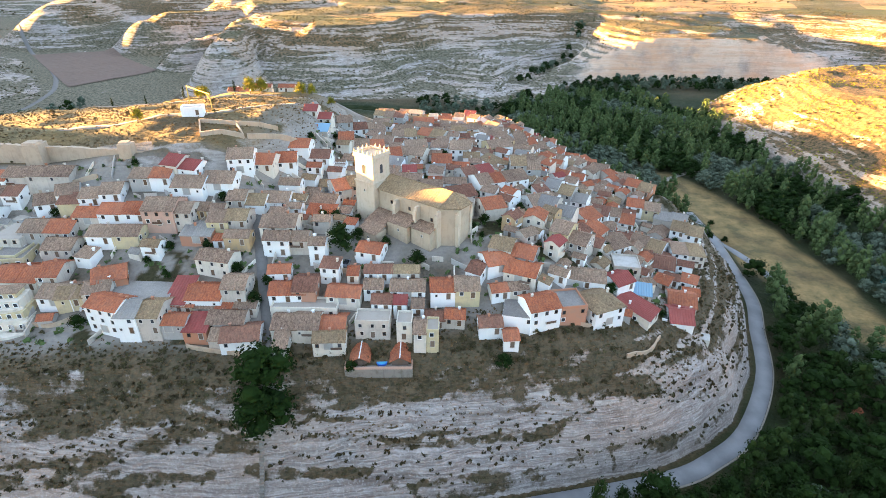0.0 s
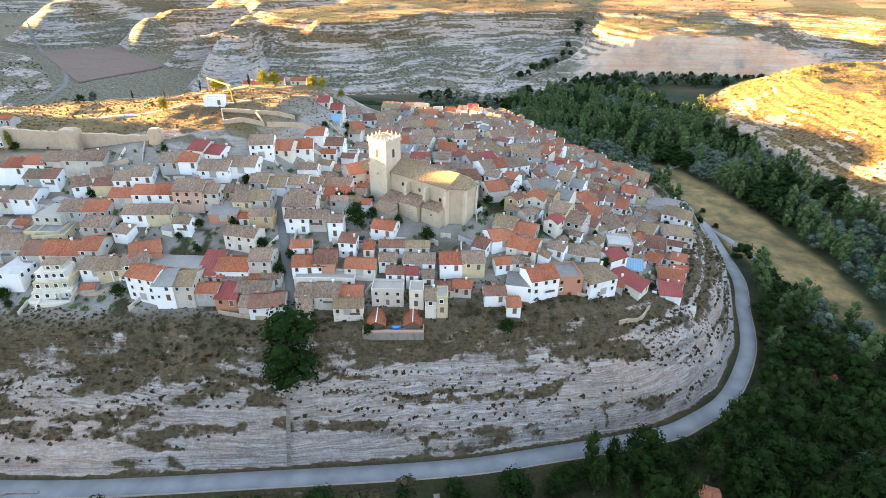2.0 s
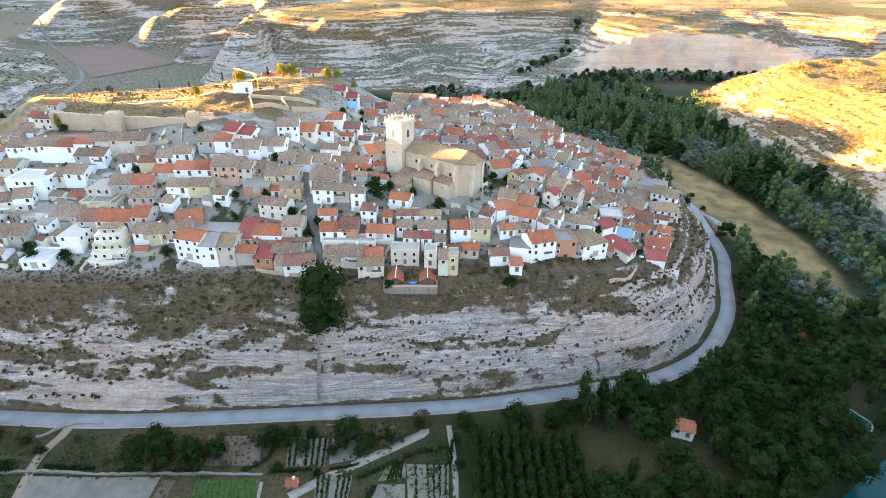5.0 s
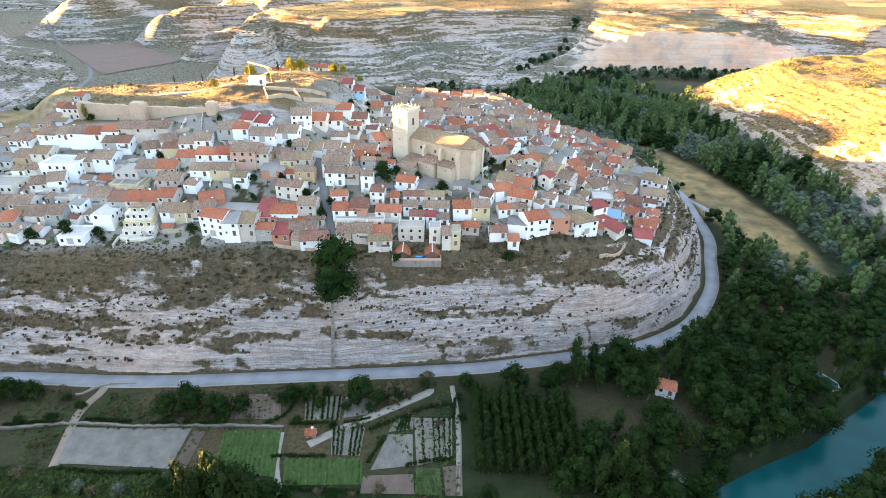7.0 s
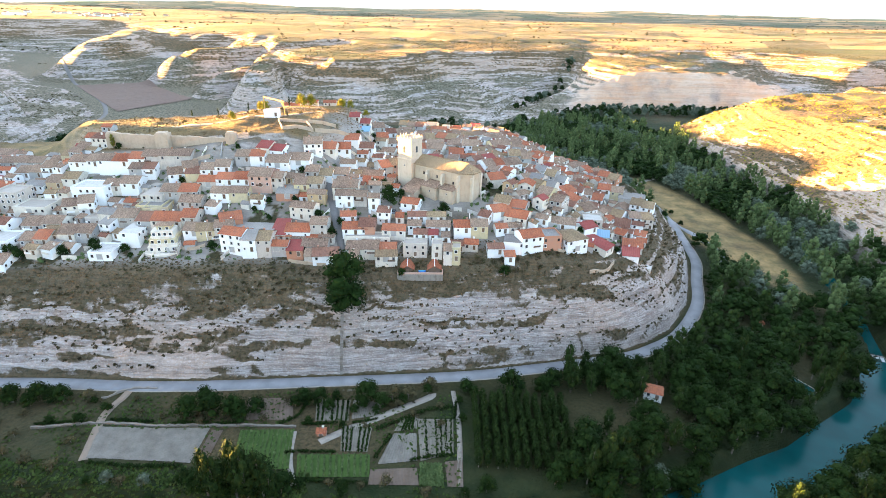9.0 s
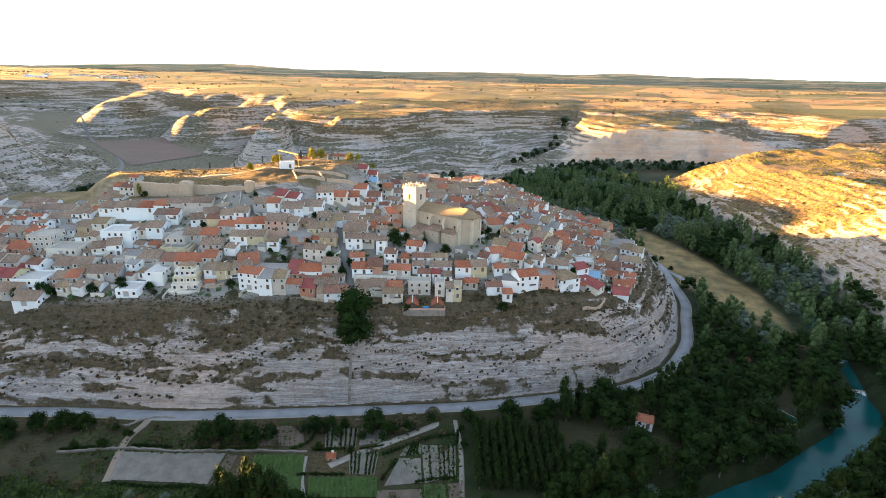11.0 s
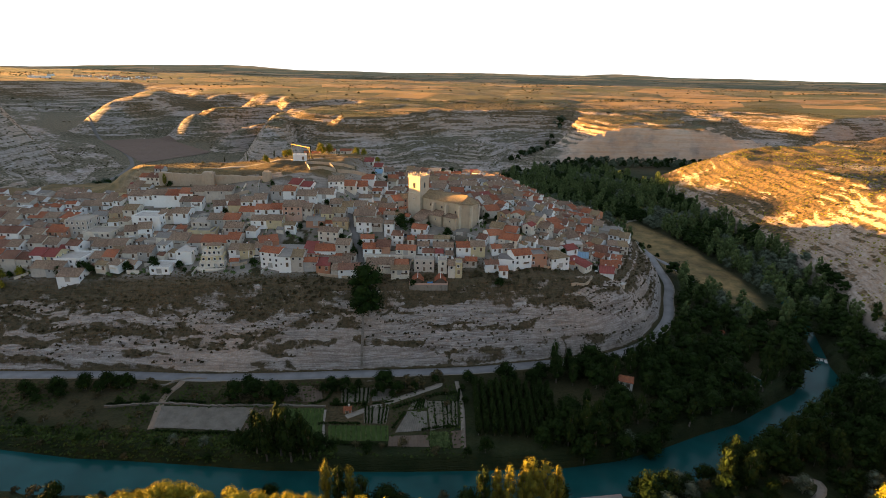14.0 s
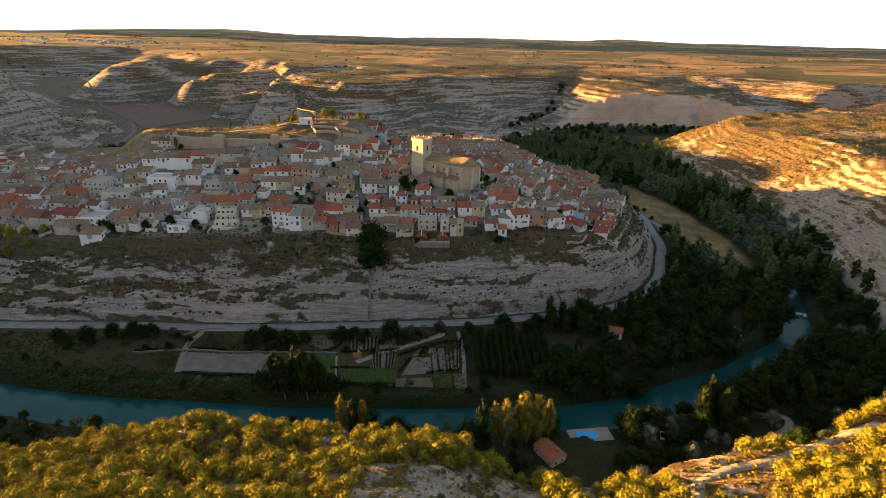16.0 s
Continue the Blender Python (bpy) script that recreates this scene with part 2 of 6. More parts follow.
def land_material():
    """Limestone in thin beds, dry scrub, meadow, soil and lush valley ground, by the zones kept on the mesh."""
    n = Net("limestone_land", 0.95)
    pos = n.node("NewGeometry").outputs["Position"]
    zone = n.node("Attribute", attribute_name="zone")
    part_of = n.node("SeparateColor", {0: zone.outputs["Color"]})
    rock, lush, gold = part_of.outputs[0], part_of.outputs[1], part_of.outputs[2]
    dust = zone.outputs["Alpha"]
    split = n.node("SeparateXYZ", {0: pos})
    sway = n.math("MULTIPLY", n.math("SUBTRACT", n.noise(0.028, 4, pos, 0.6), 0.5), 5.0)
    warped = n.node("CombineXYZ", {0: split.outputs[0], 1: split.outputs[1], 2: n.math("ADD", split.outputs[2], sway)}).outputs[0]
    beds = n.node("Mapping", {0: warped, 3: (0.03, 0.03, 0.5)}).outputs[0]
    thin = n.node("Mapping", {0: warped, 3: (0.11, 0.11, 1.9)}).outputs[0]
    bed = n.noise(1.0, 6, beds)
    fine = n.noise(1.0, 4, thin)
    big = n.noise(0.02, 3, pos)
    grain = n.noise(0.9, 5, pos)
    stone = n.ramp(bed, (0.30, (0.16, 0.13, 0.115)), (0.41, (0.31, 0.275, 0.25)), (0.50, (0.46, 0.42, 0.39)), (0.57, (0.24, 0.195, 0.17)), (0.66, (0.48, 0.45, 0.42)))
    stone = n.mix(n.step(fine, 0.38, 0.52), n.mix(0.45, stone, (0.17, 0.145, 0.125)), stone)
    stone = n.mix(n.math("MULTIPLY", n.step(big, 0.45, 0.65), 0.45), stone, (0.46, 0.34, 0.25))
    scrub_noise = n.noise(0.16, 6, pos, 0.68)
    grit = n.noise(0.35, 6, pos, 0.7)
    scrub = n.mix(n.step(n.noise(0.8, 5, pos, 0.65), 0.4, 0.6), (0.105, 0.07, 0.039), (0.036, 0.032, 0.016))
    turf = n.mix(n.step(n.noise(0.07, 5, pos), 0.35, 0.65), (0.14, 0.094, 0.048), (0.065, 0.055, 0.026))
    scrub = n.mix(n.step(grain, 0.4, 0.7), scrub, turf)
    tint = n.node("SeparateColor", {0: n.node("Attribute", attribute_name="tint").outputs["Color"]})
    olive, pink, sun_warm = tint.outputs[0], tint.outputs[1], tint.outputs[2]
    bush = n.step(n.noise(0.33, 5, pos, 0.7), 0.43, 0.57)
    scrub = n.mix(olive, scrub, n.mix(bush, (0.185, 0.16, 0.112), (0.062, 0.062, 0.036)))
    # dry scrub, with the orange of the evening sun painted into its colour
    scrub = n.mix(sun_warm, scrub, n.mix(bush, (0.17, 0.088, 0.03), (0.045, 0.037, 0.012)))
    strata = n.noise(1.0, 5, n.node("Mapping", {0: warped, 3: (0.009, 0.009, 0.21)}).outputs[0], 0.65)
    stone = n.mix(n.math("MULTIPLY", n.step(strata, 0.52, 0.62), n.math("MULTIPLY", olive, 0.55)), stone, (0.20, 0.18, 0.155))
    blotch = n.noise(0.28, 8, pos, 0.72)
    stone = n.mix(n.math("MULTIPLY", n.step(blotch, 0.44, 0.62), 0.55), stone, (0.19, 0.16, 0.135))
    stone = n.mix(n.math("MULTIPLY", n.step(n.noise(1.3, 6, pos, 0.7), 0.52, 0.66), 0.5), stone, (0.56, 0.53, 0.50))
    # the same sunlight orange painted into the stone
    stone = n.mix(n.math("MULTIPLY", sun_warm, n.step(grit, 0.3, 0.75)), stone, (0.37, 0.215, 0.10))
    stone = n.mix(n.math("MULTIPLY", pink, n.step(n.noise(0.03, 4, pos), 0.2, 0.45)), stone, n.mix(fine, n.mix(n.step(strata, 0.42, 0.58), (0.48, 0.29, 0.18), (0.55, 0.42, 0.32)), n.mix(n.step(big, 0.4, 0.6), (0.68, 0.55, 0.43), (0.62, 0.40, 0.26))))
    level = n.step(n.node("SeparateXYZ", {0: n.node("NewGeometry").outputs["Normal"]}).outputs[2], 0.55, 0.85)
    cover = n.math("ADD", scrub_noise, n.math("MULTIPLY", n.math("SUBTRACT", 0.52, rock), 0.55))
    cover = n.math("ADD", cover, n.math("MULTIPLY", olive, n.math("MULTIPLY", n.math("SUBTRACT", strata, 0.47), 0.9)))
    ledge = n.noise(1.0, 4, n.node("Mapping", {0: warped, 3: (0.012, 0.012, 0.42)}).outputs[0], 0.6)
    cover = n.math("ADD", cover, n.math("MULTIPLY", olive, n.math("MULTIPLY", n.math("SUBTRACT", ledge, 0.5), 1.5)))
    cover = n.step(n.math("ADD", cover, n.math("MULTIPLY", level, 0.13)), 0.46, 0.58)
    cover = n.math("MULTIPLY", cover, n.math("SUBTRACT", 1.0, n.math("MULTIPLY", pink, 0.85)))
    col = n.mix(cover, stone, scrub)
    green = n.mix(n.step(n.noise(0.12, 5, pos), 0.35, 0.65), (0.011, 0.021, 0.005), (0.026, 0.034, 0.011))
    col = n.mix(lush, col, green)
    straw = n.mix(n.step(n.noise(0.09, 6, pos, 0.7), 0.36, 0.62), (0.36, 0.24, 0.10), (0.125, 0.105, 0.045))
    straw = n.mix(n.math("MULTIPLY", n.noise(0.6, 4, pos), 0.35), straw, (0.12, 0.10, 0.05))
    plan = n.node("Mapping", {0: pos, 2: (0, 0, 0.35), 3: (0.004, 0.0055, 0.0)}).outputs[0]
    parcel = n.node("SeparateColor", {0: n.node("TexVoronoi", {0: plan, "Scale": 1.0}).outputs["Color"]})
    hedge = n.node("TexVoronoi", {0: plan, "Scale": 1.0}, feature="DISTANCE_TO_EDGE").outputs[0]
    groves = n.noise(1.0, 6, n.node("Mapping", {0: pos, 3: (0.002, 0.0042, 0.0)}).outputs[0], 0.7)
    crop = n.ramp(parcel.outputs[0], (0.0, (0.36, 0.22, 0.085)), (0.22, (0.27, 0.155, 0.06)), (0.27, (0.04, 0.062, 0.016)), (0.45, (0.065, 0.066, 0.026)), (0.50, (0.21, 0.115, 0.05)), (0.60, (0.32, 0.20, 0.085)), (0.65, (0.032, 0.048, 0.014)), (1.0, (0.11, 0.09, 0.038)))
    crop = n.mix(n.math("MULTIPLY", n.noise(0.05, 4, pos), 0.3), crop, (0.10, 0.08, 0.035))
    crop = n.mix(n.step(hedge, 0.05, 0.025), crop, n.mix(n.step(parcel.outputs[1], 0.4, 0.5), (0.035, 0.042, 0.016), crop))
    crop = n.mix(n.step(groves, 0.53, 0.57), crop, (0.04, 0.046, 0.018))
    straw = n.mix(olive, straw, crop)
    col = n.mix(gold, col, straw)
    paving = n.mix(grain, (0.19, 0.175, 0.155), (0.33, 0.30, 0.265))
    col = n.mix(dust, col, paving)
    n.bump(n.math("ADD", n.math("MULTIPLY", fine, 1.5), n.math("ADD", grain, scrub_noise)), 0.9, 0.6)
    return n.color(col)


def far_zone(x, y, z, slope):
    """How much of each kind of ground there is: bare rock, lush green, golden grass, village paving."""
    out = -signed(FLOOR, x, y)
    s = signed(MESA, x, y)
    r = np.hypot(x, y)
    wob, patch = fractal(x, y, 60, 3), fractal(x * 0.4 + y * 0.08, y * 1.5, 95 + 0.02 * r, 2)
    rock = ramp(0.25, 0.95, slope + 0.12 * wob)
    rock = np.where((out > 5) | ((s < 0) & (z > 5)), np.clip(0.66 + 0.28 * wob + 0.12 * ramp(0.5, 1.2, slope), 0, 1), rock)
    rock = np.where((x > 180) & (y < 680) & (out > 3), 0.16 + 0.8 * ramp(0.42, 0.9, slope) + 0.45 * wob + 0.3 * fractal(x * 0.5, y, 16, 3) + 0.5 * ramp(40, 8, z), rock)
    rock = np.where((y < 25) & (out > 3), 0.62 - 0.15 * ramp(30, 60, x) + 0.3 * fractal(x, y, 12, 3), rock)
    lip = 11 + 3.0 * fractal(x, y, 34, 4) + 7 * ramp(-60, -112, x)
    face = ramp(lip + 5, lip - 3, s + 2.5 * fractal(x, y, 25, 4)) * (1 - 0.3 * ramp(70, 112, x))
    patches = ramp(0.05, 0.5, fractal(x * 0.34 + 70, 4.2 * s, 10, 4) + 0.34 * ramp(-60, -110, x) - 0.02)
    outcrop = ramp(0.1, 0.55, fractal(x * 0.22 + 0.5 * s + 30, 3.2 * s - 0.3 * x, 13, 4)) * (0.18 + 0.67 * ramp(30, 80, x))
    rock = np.where((s > 0) & (s < 40), np.clip(np.maximum(face * (1 - 0.85 * patches), outcrop * ramp(31, 22, s)) + 0.22, 0, 1), rock)
    valley = ramp(4, -3, out) * ramp(1, -2, s)
    lush = valley * (0.8 + 0.35 * wob - 0.3 * ramp(0, -20, x) * (y < 90)) * (1 - 0.8 * ramp(60, -120, x) * ramp(350, 420, y))
    river = line_distance(RIVER, x, y)[0]
    lush = np.maximum(lush, ramp(36, 16, river) * ramp(9, 3, z) * (s < 0))
    meadow = ramp(180, 192, y) * ramp(-55, -90, x) * ramp(28, 36, s)
    flat = ramp(0.16, 0.05, slope) * ramp(46, 54, z) * (out > 40)
    gold = np.maximum(meadow * (0.55 + 0.5 * wob), flat * (0.7 + 0.3 * ramp(-0.1, 0.05, patch)) * ramp(300, 600, r))
    stubble = ramp(24, 18, np.hypot((x - 174) * 1.0 + (y - 255) * 0.10, (y - 262) * 0.2) + 2.5 * wob) * ramp(2, 6, line_distance(ROAD, x, y)[0])
    lush = lush * (1 - ramp(-150, -260, x) * ramp(300, 400, y))
    brown = ramp(1, 0.8, np.hypot((x + 490) / 70, (y - 770) / 75))
    gold = np.maximum(gold, stubble * (0.9 + 0.4 * fractal(x, y, 14, 3)))
    lush = lush * (1 - 0.7 * stubble) * (1 - brown)
    green_strip = flat * ramp(0.02, 0.12, -patch) * ramp(500, 900, r)
    lush = np.maximum(lush, 0.3 * green_strip)
    town = ramp(26, 34, s) * (1 - meadow) * ramp(345, 320, y)
    dust = np.clip(town * (0.8 + 0.5 * fractal(x, y, 11, 3)), 0, 1)
    lush = np.maximum(lush, 0.6 * town * ramp(0.45, 0.75, fractal(x + 30, y, 15, 3)))
    return np.clip(np.stack([rock, lush, gold, dust * (lush < 0.3)], -1), 0, 1)


ground = tagged(new("ground", grid_mesh("ground", MX, MY, MZ)), "dry limestone valley, cliffs and plateau with thin scrub", "ground", kind="structure")
dzy, dzx = np.gradient(MZ, GY, GX)


def far_tint(x, y, z, slope):
    """Olive scrub on the far slopes, the pink cliff, and dry ground with evening-sun orange painted in on the hill,
    near slope and high far slopes.
    """
    out = -signed(FLOOR, x, y)
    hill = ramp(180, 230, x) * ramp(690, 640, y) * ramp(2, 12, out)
    s = signed(MESA, x, y)
    olive = np.where(s < 0, np.maximum(ramp(3, 12, out), ramp(3, 7, z)) * (y > 60) * (1 - 0.3 * hill), 0.25 * ramp(38, 30, s))
    pink = ramp(140, 200, x + 20 * fractal(x, y, 30, 2)) * ramp(540, 480, x) * ramp(690, 715, y) * ramp(840, 800, y) * ramp(0.35, 0.7, slope)
    olive = np.where((x < -300) & (y > 380) & (out <= 12), 1.0, olive)
    sun_warm = np.maximum(np.maximum(0.65 * hill, 0.7 * ramp(24, 44, z) * (y > 560) * (out > 20)), (0.45 + 0.35 * ramp(30, 60, x)) * (y < 25) * ramp(2, 6, out))
    return np.clip(np.stack([olive, pink, sun_warm, sun_warm * 0], -1), 0, 1)


zones = ground.data.attributes.new("zone", "FLOAT_COLOR", "POINT")
zones.data.foreach_set("color", far_zone(MX, MY, MZ, np.hypot(dzx, dzy)).astype(np.float32).ravel())
tints = ground.data.attributes.new("tint", "FLOAT_COLOR", "POINT")
tints.data.foreach_set("color", far_tint(MX, MY, MZ, np.hypot(dzx, dzy)).astype(np.float32).ravel())
ground.data.materials.append(land_material())


def far_sky():
    """The bright haze over the horizon ahead, far beyond the plateau."""
    n = Net("bright_haze")
    n.out.inputs["Base Color"].default_value = (0, 0, 0, 1)
    n.out.inputs["Specular IOR Level"].default_value = 0
    n.out.inputs["Emission Color"].default_value = (1.0, 0.985, 0.95, 1)
    n.out.inputs["Emission Strength"].default_value = 0.6
    arc = np.radians(np.linspace(47, 134, 66))
    top = np.concatenate([(4800 * np.cos(arc), 4800 * np.sin(arc), arc * 0 + z) for z in (20, 1300)], 1).T
    me = bpy.data.meshes.new("backdrop")
    me.from_pydata(top.tolist(), [], [(i + 1, i, i + 66, i + 67) for i in range(65)])
    me.materials.append(n.mat)
    return tagged(new("backdrop", me), "white evening haze above the far horizon", "sky", kind="structure")


far_sky()


def heights(xs, ys):
    """The height of the ground mesh at these places."""
    xs, ys = np.atleast_1d(np.asarray(xs, float)), np.atleast_1d(np.asarray(ys, float))
    i = np.clip(np.searchsorted(GX, xs) - 1, 0, len(GX) - 2)
    j = np.clip(np.searchsorted(GY, ys) - 1, 0, len(GY) - 2)
    u, v = (xs - GX[i]) / (GX[i + 1] - GX[i]), (ys - GY[j]) / (GY[j + 1] - GY[j])
    return (MZ[j, i] * (1 - u) + MZ[j, i + 1] * u) * (1 - v) + (MZ[j + 1, i] * (1 - u) + MZ[j + 1, i + 1] * u) * v


def ground_at(x, y):
    return float(heights(x, y)[0])


# ---- plain makers ----
def mesh_of(name, verts, faces, mats, slots=None, smooth=False):
    me = bpy.data.meshes.new(name)
    me.from_pydata([tuple(v) for v in verts], [], [tuple(f) for f in faces])
    for m in mats if isinstance(mats, (list, tuple)) else [mats]:
        me.materials.append(m)
    if slots is not None:
        me.polygons.foreach_set("material_index", slots)
    if smooth:
        me.polygons.foreach_set("use_smooth", [True] * len(me.polygons))
    me.update()
    return me


def child(name, me, parent, m=None, label=""):
    ob = new(name, me)
    ob.parent = parent
    if m is not None:
        ob.matrix_local = m
    if label:
        ob["label"] = label
    return ob


class Shape:
    """Vertices and faces gathered for one mesh."""

    def __init__(self):
        self.v, self.f, self.s = [], [], []

    def box(self, x0, y0, z0, x1, y1, z1, slot=0, taper=0.0):
        k = len(self.v)
        t = taper
        self.v += [(x0, y0, z0), (x1, y0, z0), (x1, y1, z0), (x0, y1, z0), (x0 + t, y0 + t, z1), (x1 - t, y0 + t, z1), (x1 - t, y1 - t, z1), (x0 + t, y1 - t, z1)]
        self.f += [(k, k + 3, k + 2, k + 1), (k + 4, k + 5, k + 6, k + 7), (k, k + 1, k + 5, k + 4), (k + 1, k + 2, k + 6, k + 5), (k + 2, k + 3, k + 7, k + 6), (k + 3, k, k + 4, k + 7)]
        self.s += [slot] * 6

    def prism(self, ring, z0, z1, slot=0):
        k, n = len(self.v), len(ring)
        self.v += [(x, y, z0) for x, y in ring] + [(x, y, z1) for x, y in ring]
        self.f += [tuple(range(k + n - 1, k - 1, -1)), tuple(range(k + n, k + 2 * n))] + [(k + i, k + (i + 1) % n, k + n + (i + 1) % n, k + n + i) for i in range(n)]
        self.s += [slot] * (n + 2)

    def cone(self, cx, cy, r, z0, z1, n=10, r1=0.0, slot=0):
        k = len(self.v)
        for i in range(n):
            a = 2 * math.pi * i / n
            self.v += [(cx + r * math.cos(a), cy + r * math.sin(a), z0), (cx + r1 * math.cos(a), cy + r1 * math.sin(a), z1)]
        for i in range(n):
            j = (i + 1) % n
            self.f.append((k + 2 * i, k + 2 * j, k + 2 * j + 1, k + 2 * i + 1))
        self.f.append(tuple(k + 2 * i + 1 for i in range(n)))
        self.s += [slot] * (n + 1)

    def tube(self, a, b, r0, r1, n=6, slot=0):
        a, b = Vector(a), Vector(b)
        d = (b - a).normalized()
        u = d.orthogonal().normalized()
        w = d.cross(u)
        k = len(self.v)
        for p, r in ((a, r0), (b, r1)):
            for i in range(n):
                t = 2 * math.pi * i / n
                self.v.append(tuple(p + u * (r * math.cos(t)) + w * (r * math.sin(t))))
        self.f += [(k + i, k + (i + 1) % n, k + n + (i + 1) % n, k + n + i) for i in range(n)] + [tuple(range(k + n, k + 2 * n)), tuple(range(k + n - 1, k - 1, -1))]
        self.s += [slot] * (n + 2)

    def mesh(self, name, mats, smooth=False):
        return mesh_of(name, self.v, self.f, mats, self.s, smooth)


def plaster(name, rgb, stain=(0.30, 0.27, 0.23), amount=0.5):
    """Rendered or bare wall with patches, grime and a fine grain."""
    n = Net(name, 0.92)
    pos = n.node("NewGeometry").outputs["Position"]
    rnd = n.node("ObjectInfo").outputs["Random"]
    patch, grain = n.noise(0.45, 5, pos, 0.65), n.noise(6.0, 3, pos)
    streak = n.noise(1.0, 4, n.node("Mapping", {0: pos, 3: (1.3, 1.3, 0.22)}).outputs[0])
    dark = n.math("MULTIPLY", n.step(patch, 0.48, 0.72), amount)
    col = n.mix(dark, rgb, stain)
    col = n.mix(n.math("MULTIPLY", n.step(streak, 0.52, 0.75), amount * 0.8), col, stain)
    col = n.mix(n.math("MULTIPLY", grain, 0.12), col, (0.2, 0.18, 0.16), "MULTIPLY")
    col = n.mix(n.math("MULTIPLY", rnd, amount * 0.5), col, (0.38, 0.34, 0.30))
    n.bump(n.math("ADD", grain, patch), 0.35, 0.06)
    return n.color(col)


def tiles(name, light, dark, moss):
    """Curved clay tiles in rows down the slope, sun-bleached and lichened."""
    n = Net(name, 0.9)
    at = n.coords("Object")
    pos = n.node("NewGeometry").outputs["Position"]
    rnd = n.node("ObjectInfo").outputs["Random"]
    rows = n.node("TexWave", {"Vector": n.coords("Object", (1, 0, 0)), "Scale": 1.35, "Distortion": 0.6}).outputs[1]
    each = n.noise(1.7, 4, n.coords("Object", (1.0, 0.6, 0.6)), 0.85)
    big = n.noise(0.35, 5, pos, 0.65)
    col = n.mix(n.step(each, 0.38, 0.62), dark, light)
    col = n.mix(n.math("MULTIPLY", n.step(big, 0.45, 0.7), 0.45), col, moss)
    col = n.mix(n.math("MULTIPLY", n.step(rows, 0.5, 0.1), 0.45), col, n.mix(0.5, dark, (0.05, 0.04, 0.03)))
    col = n.mix(n.math("MULTIPLY", rnd, 0.3), col, moss)
    shade = n.math("ADD", n.math("MULTIPLY", rnd, 0.45), n.math("MULTIPLY", n.step(n.noise(0.09, 2, pos), 0.3, 0.7), 0.5))
    col = n.mix(1.0, col, n.mix(shade, (0.62, 0.60, 0.60), (1.18, 1.15, 1.1)), "MULTIPLY")
    n.bump(n.math("ADD", rows, each), 0.6, 0.12)
    return n.color(col)


WALLS = {"white": plaster("white_render", (0.86, 0.86, 0.845), amount=0.1), "cream": plaster("cream_render", (0.73, 0.67, 0.57), amount=0.35), "stone": plaster("stone_wall", (0.57, 0.51, 0.44), amount=0.55),
         "ochre": plaster("ochre_render", (0.58, 0.40, 0.20)), "brick": plaster("brick_wall", (0.50, 0.22, 0.12), (0.35, 0.22, 0.16)), "grey": plaster("cement_render", (0.42, 0.41, 0.39)),
         "yellow": plaster("yellow_render", (0.62, 0.52, 0.30)), "pink": plaster("pink_render", (0.58, 0.36, 0.27)), "dark": plaster("dark_timber", (0.12, 0.07, 0.045), (0.06, 0.04, 0.03))}
ROOFS = {"tile": tiles("old_clay_tiles", (0.50, 0.35, 0.25), (0.15, 0.095, 0.068), (0.31, 0.245, 0.18)), "red": tiles("red_clay_tiles", (0.60, 0.20, 0.085), (0.28, 0.085, 0.05), (0.34, 0.18, 0.12)),
         "brown": tiles("brown_clay_tiles", (0.38, 0.18, 0.12), (0.14, 0.065, 0.045), (0.24, 0.15, 0.11)), "maroon": tiles("maroon_sheet", (0.36, 0.085, 0.075), (0.27, 0.06, 0.055), (0.33, 0.13, 0.11)),
         "grey": tiles("grey_sheet", (0.36, 0.35, 0.34), (0.27, 0.26, 0.25), (0.33, 0.31, 0.28)), "tan": tiles("tan_clay_tiles", (0.47, 0.34, 0.205), (0.17, 0.115, 0.07), (0.30, 0.24, 0.145)),
         "blue": plaster("blue_sheet", (0.20, 0.36, 0.50), (0.28, 0.36, 0.42), 0.3), "flat": plaster("terrace_floor", (0.40, 0.36, 0.31)), "flatw": plaster("pale_terrace_floor", (0.55, 0.53, 0.5))}
TRIM = plaster("pale_trim", (0.62, 0.58, 0.52), amount=0.2)


def glass_dark():
    n = Net("window_glass", 0.12)
    n.out.inputs["Specular IOR Level"].default_value = 0.5
    return n.color(n.mix(n.node("ObjectInfo").outputs["Random"], (0.012, 0.014, 0.018), (0.07, 0.075, 0.085)))


GLASS = glass_dark()
WOOD = plaster("old_wood", (0.13, 0.075, 0.04), (0.07, 0.045, 0.03))


def window_mesh(name, w, h, frame_mat, pane_mat):
    """A window with its surround and sill; its back lies against the wall at y = 0."""
    b, v, f = 0.12, [], []
    for x, z0, z1, y in ((w / 2 + b, -b, h + b, 0.06), (w / 2 + b, -b, h + b, -0.10), (w / 2, 0, h, -0.10), (w / 2, 0, h, -0.01)):
        v += [(-x, y, z0), (x, y, z0), (x, y, z1), (-x, y, z1)]
    for k in (0, 4, 8):
        f += [(k + i, k + (i + 1) % 4, k + 4 + (i + 1) % 4, k + 4 + i) for i in range(4)]
    f.append((12, 13, 14, 15))
    return mesh_of(name, v, f, [frame_mat, pane_mat], [0] * 12 + [1])


WINDOWS = [window_mesh("window", 0.9, 1.2, TRIM, GLASS), window_mesh("window", 0.8, 1.1, WOOD, GLASS), window_mesh("window", 1.1, 1.3, WALLS["white"], GLASS), window_mesh("window", 0.6, 0.75, TRIM, GLASS)]
DOORS = [window_mesh("door", 1.2, 2.1, TRIM, WOOD), window_mesh("door", 2.4, 2.4, TRIM, WALLS["grey"])]


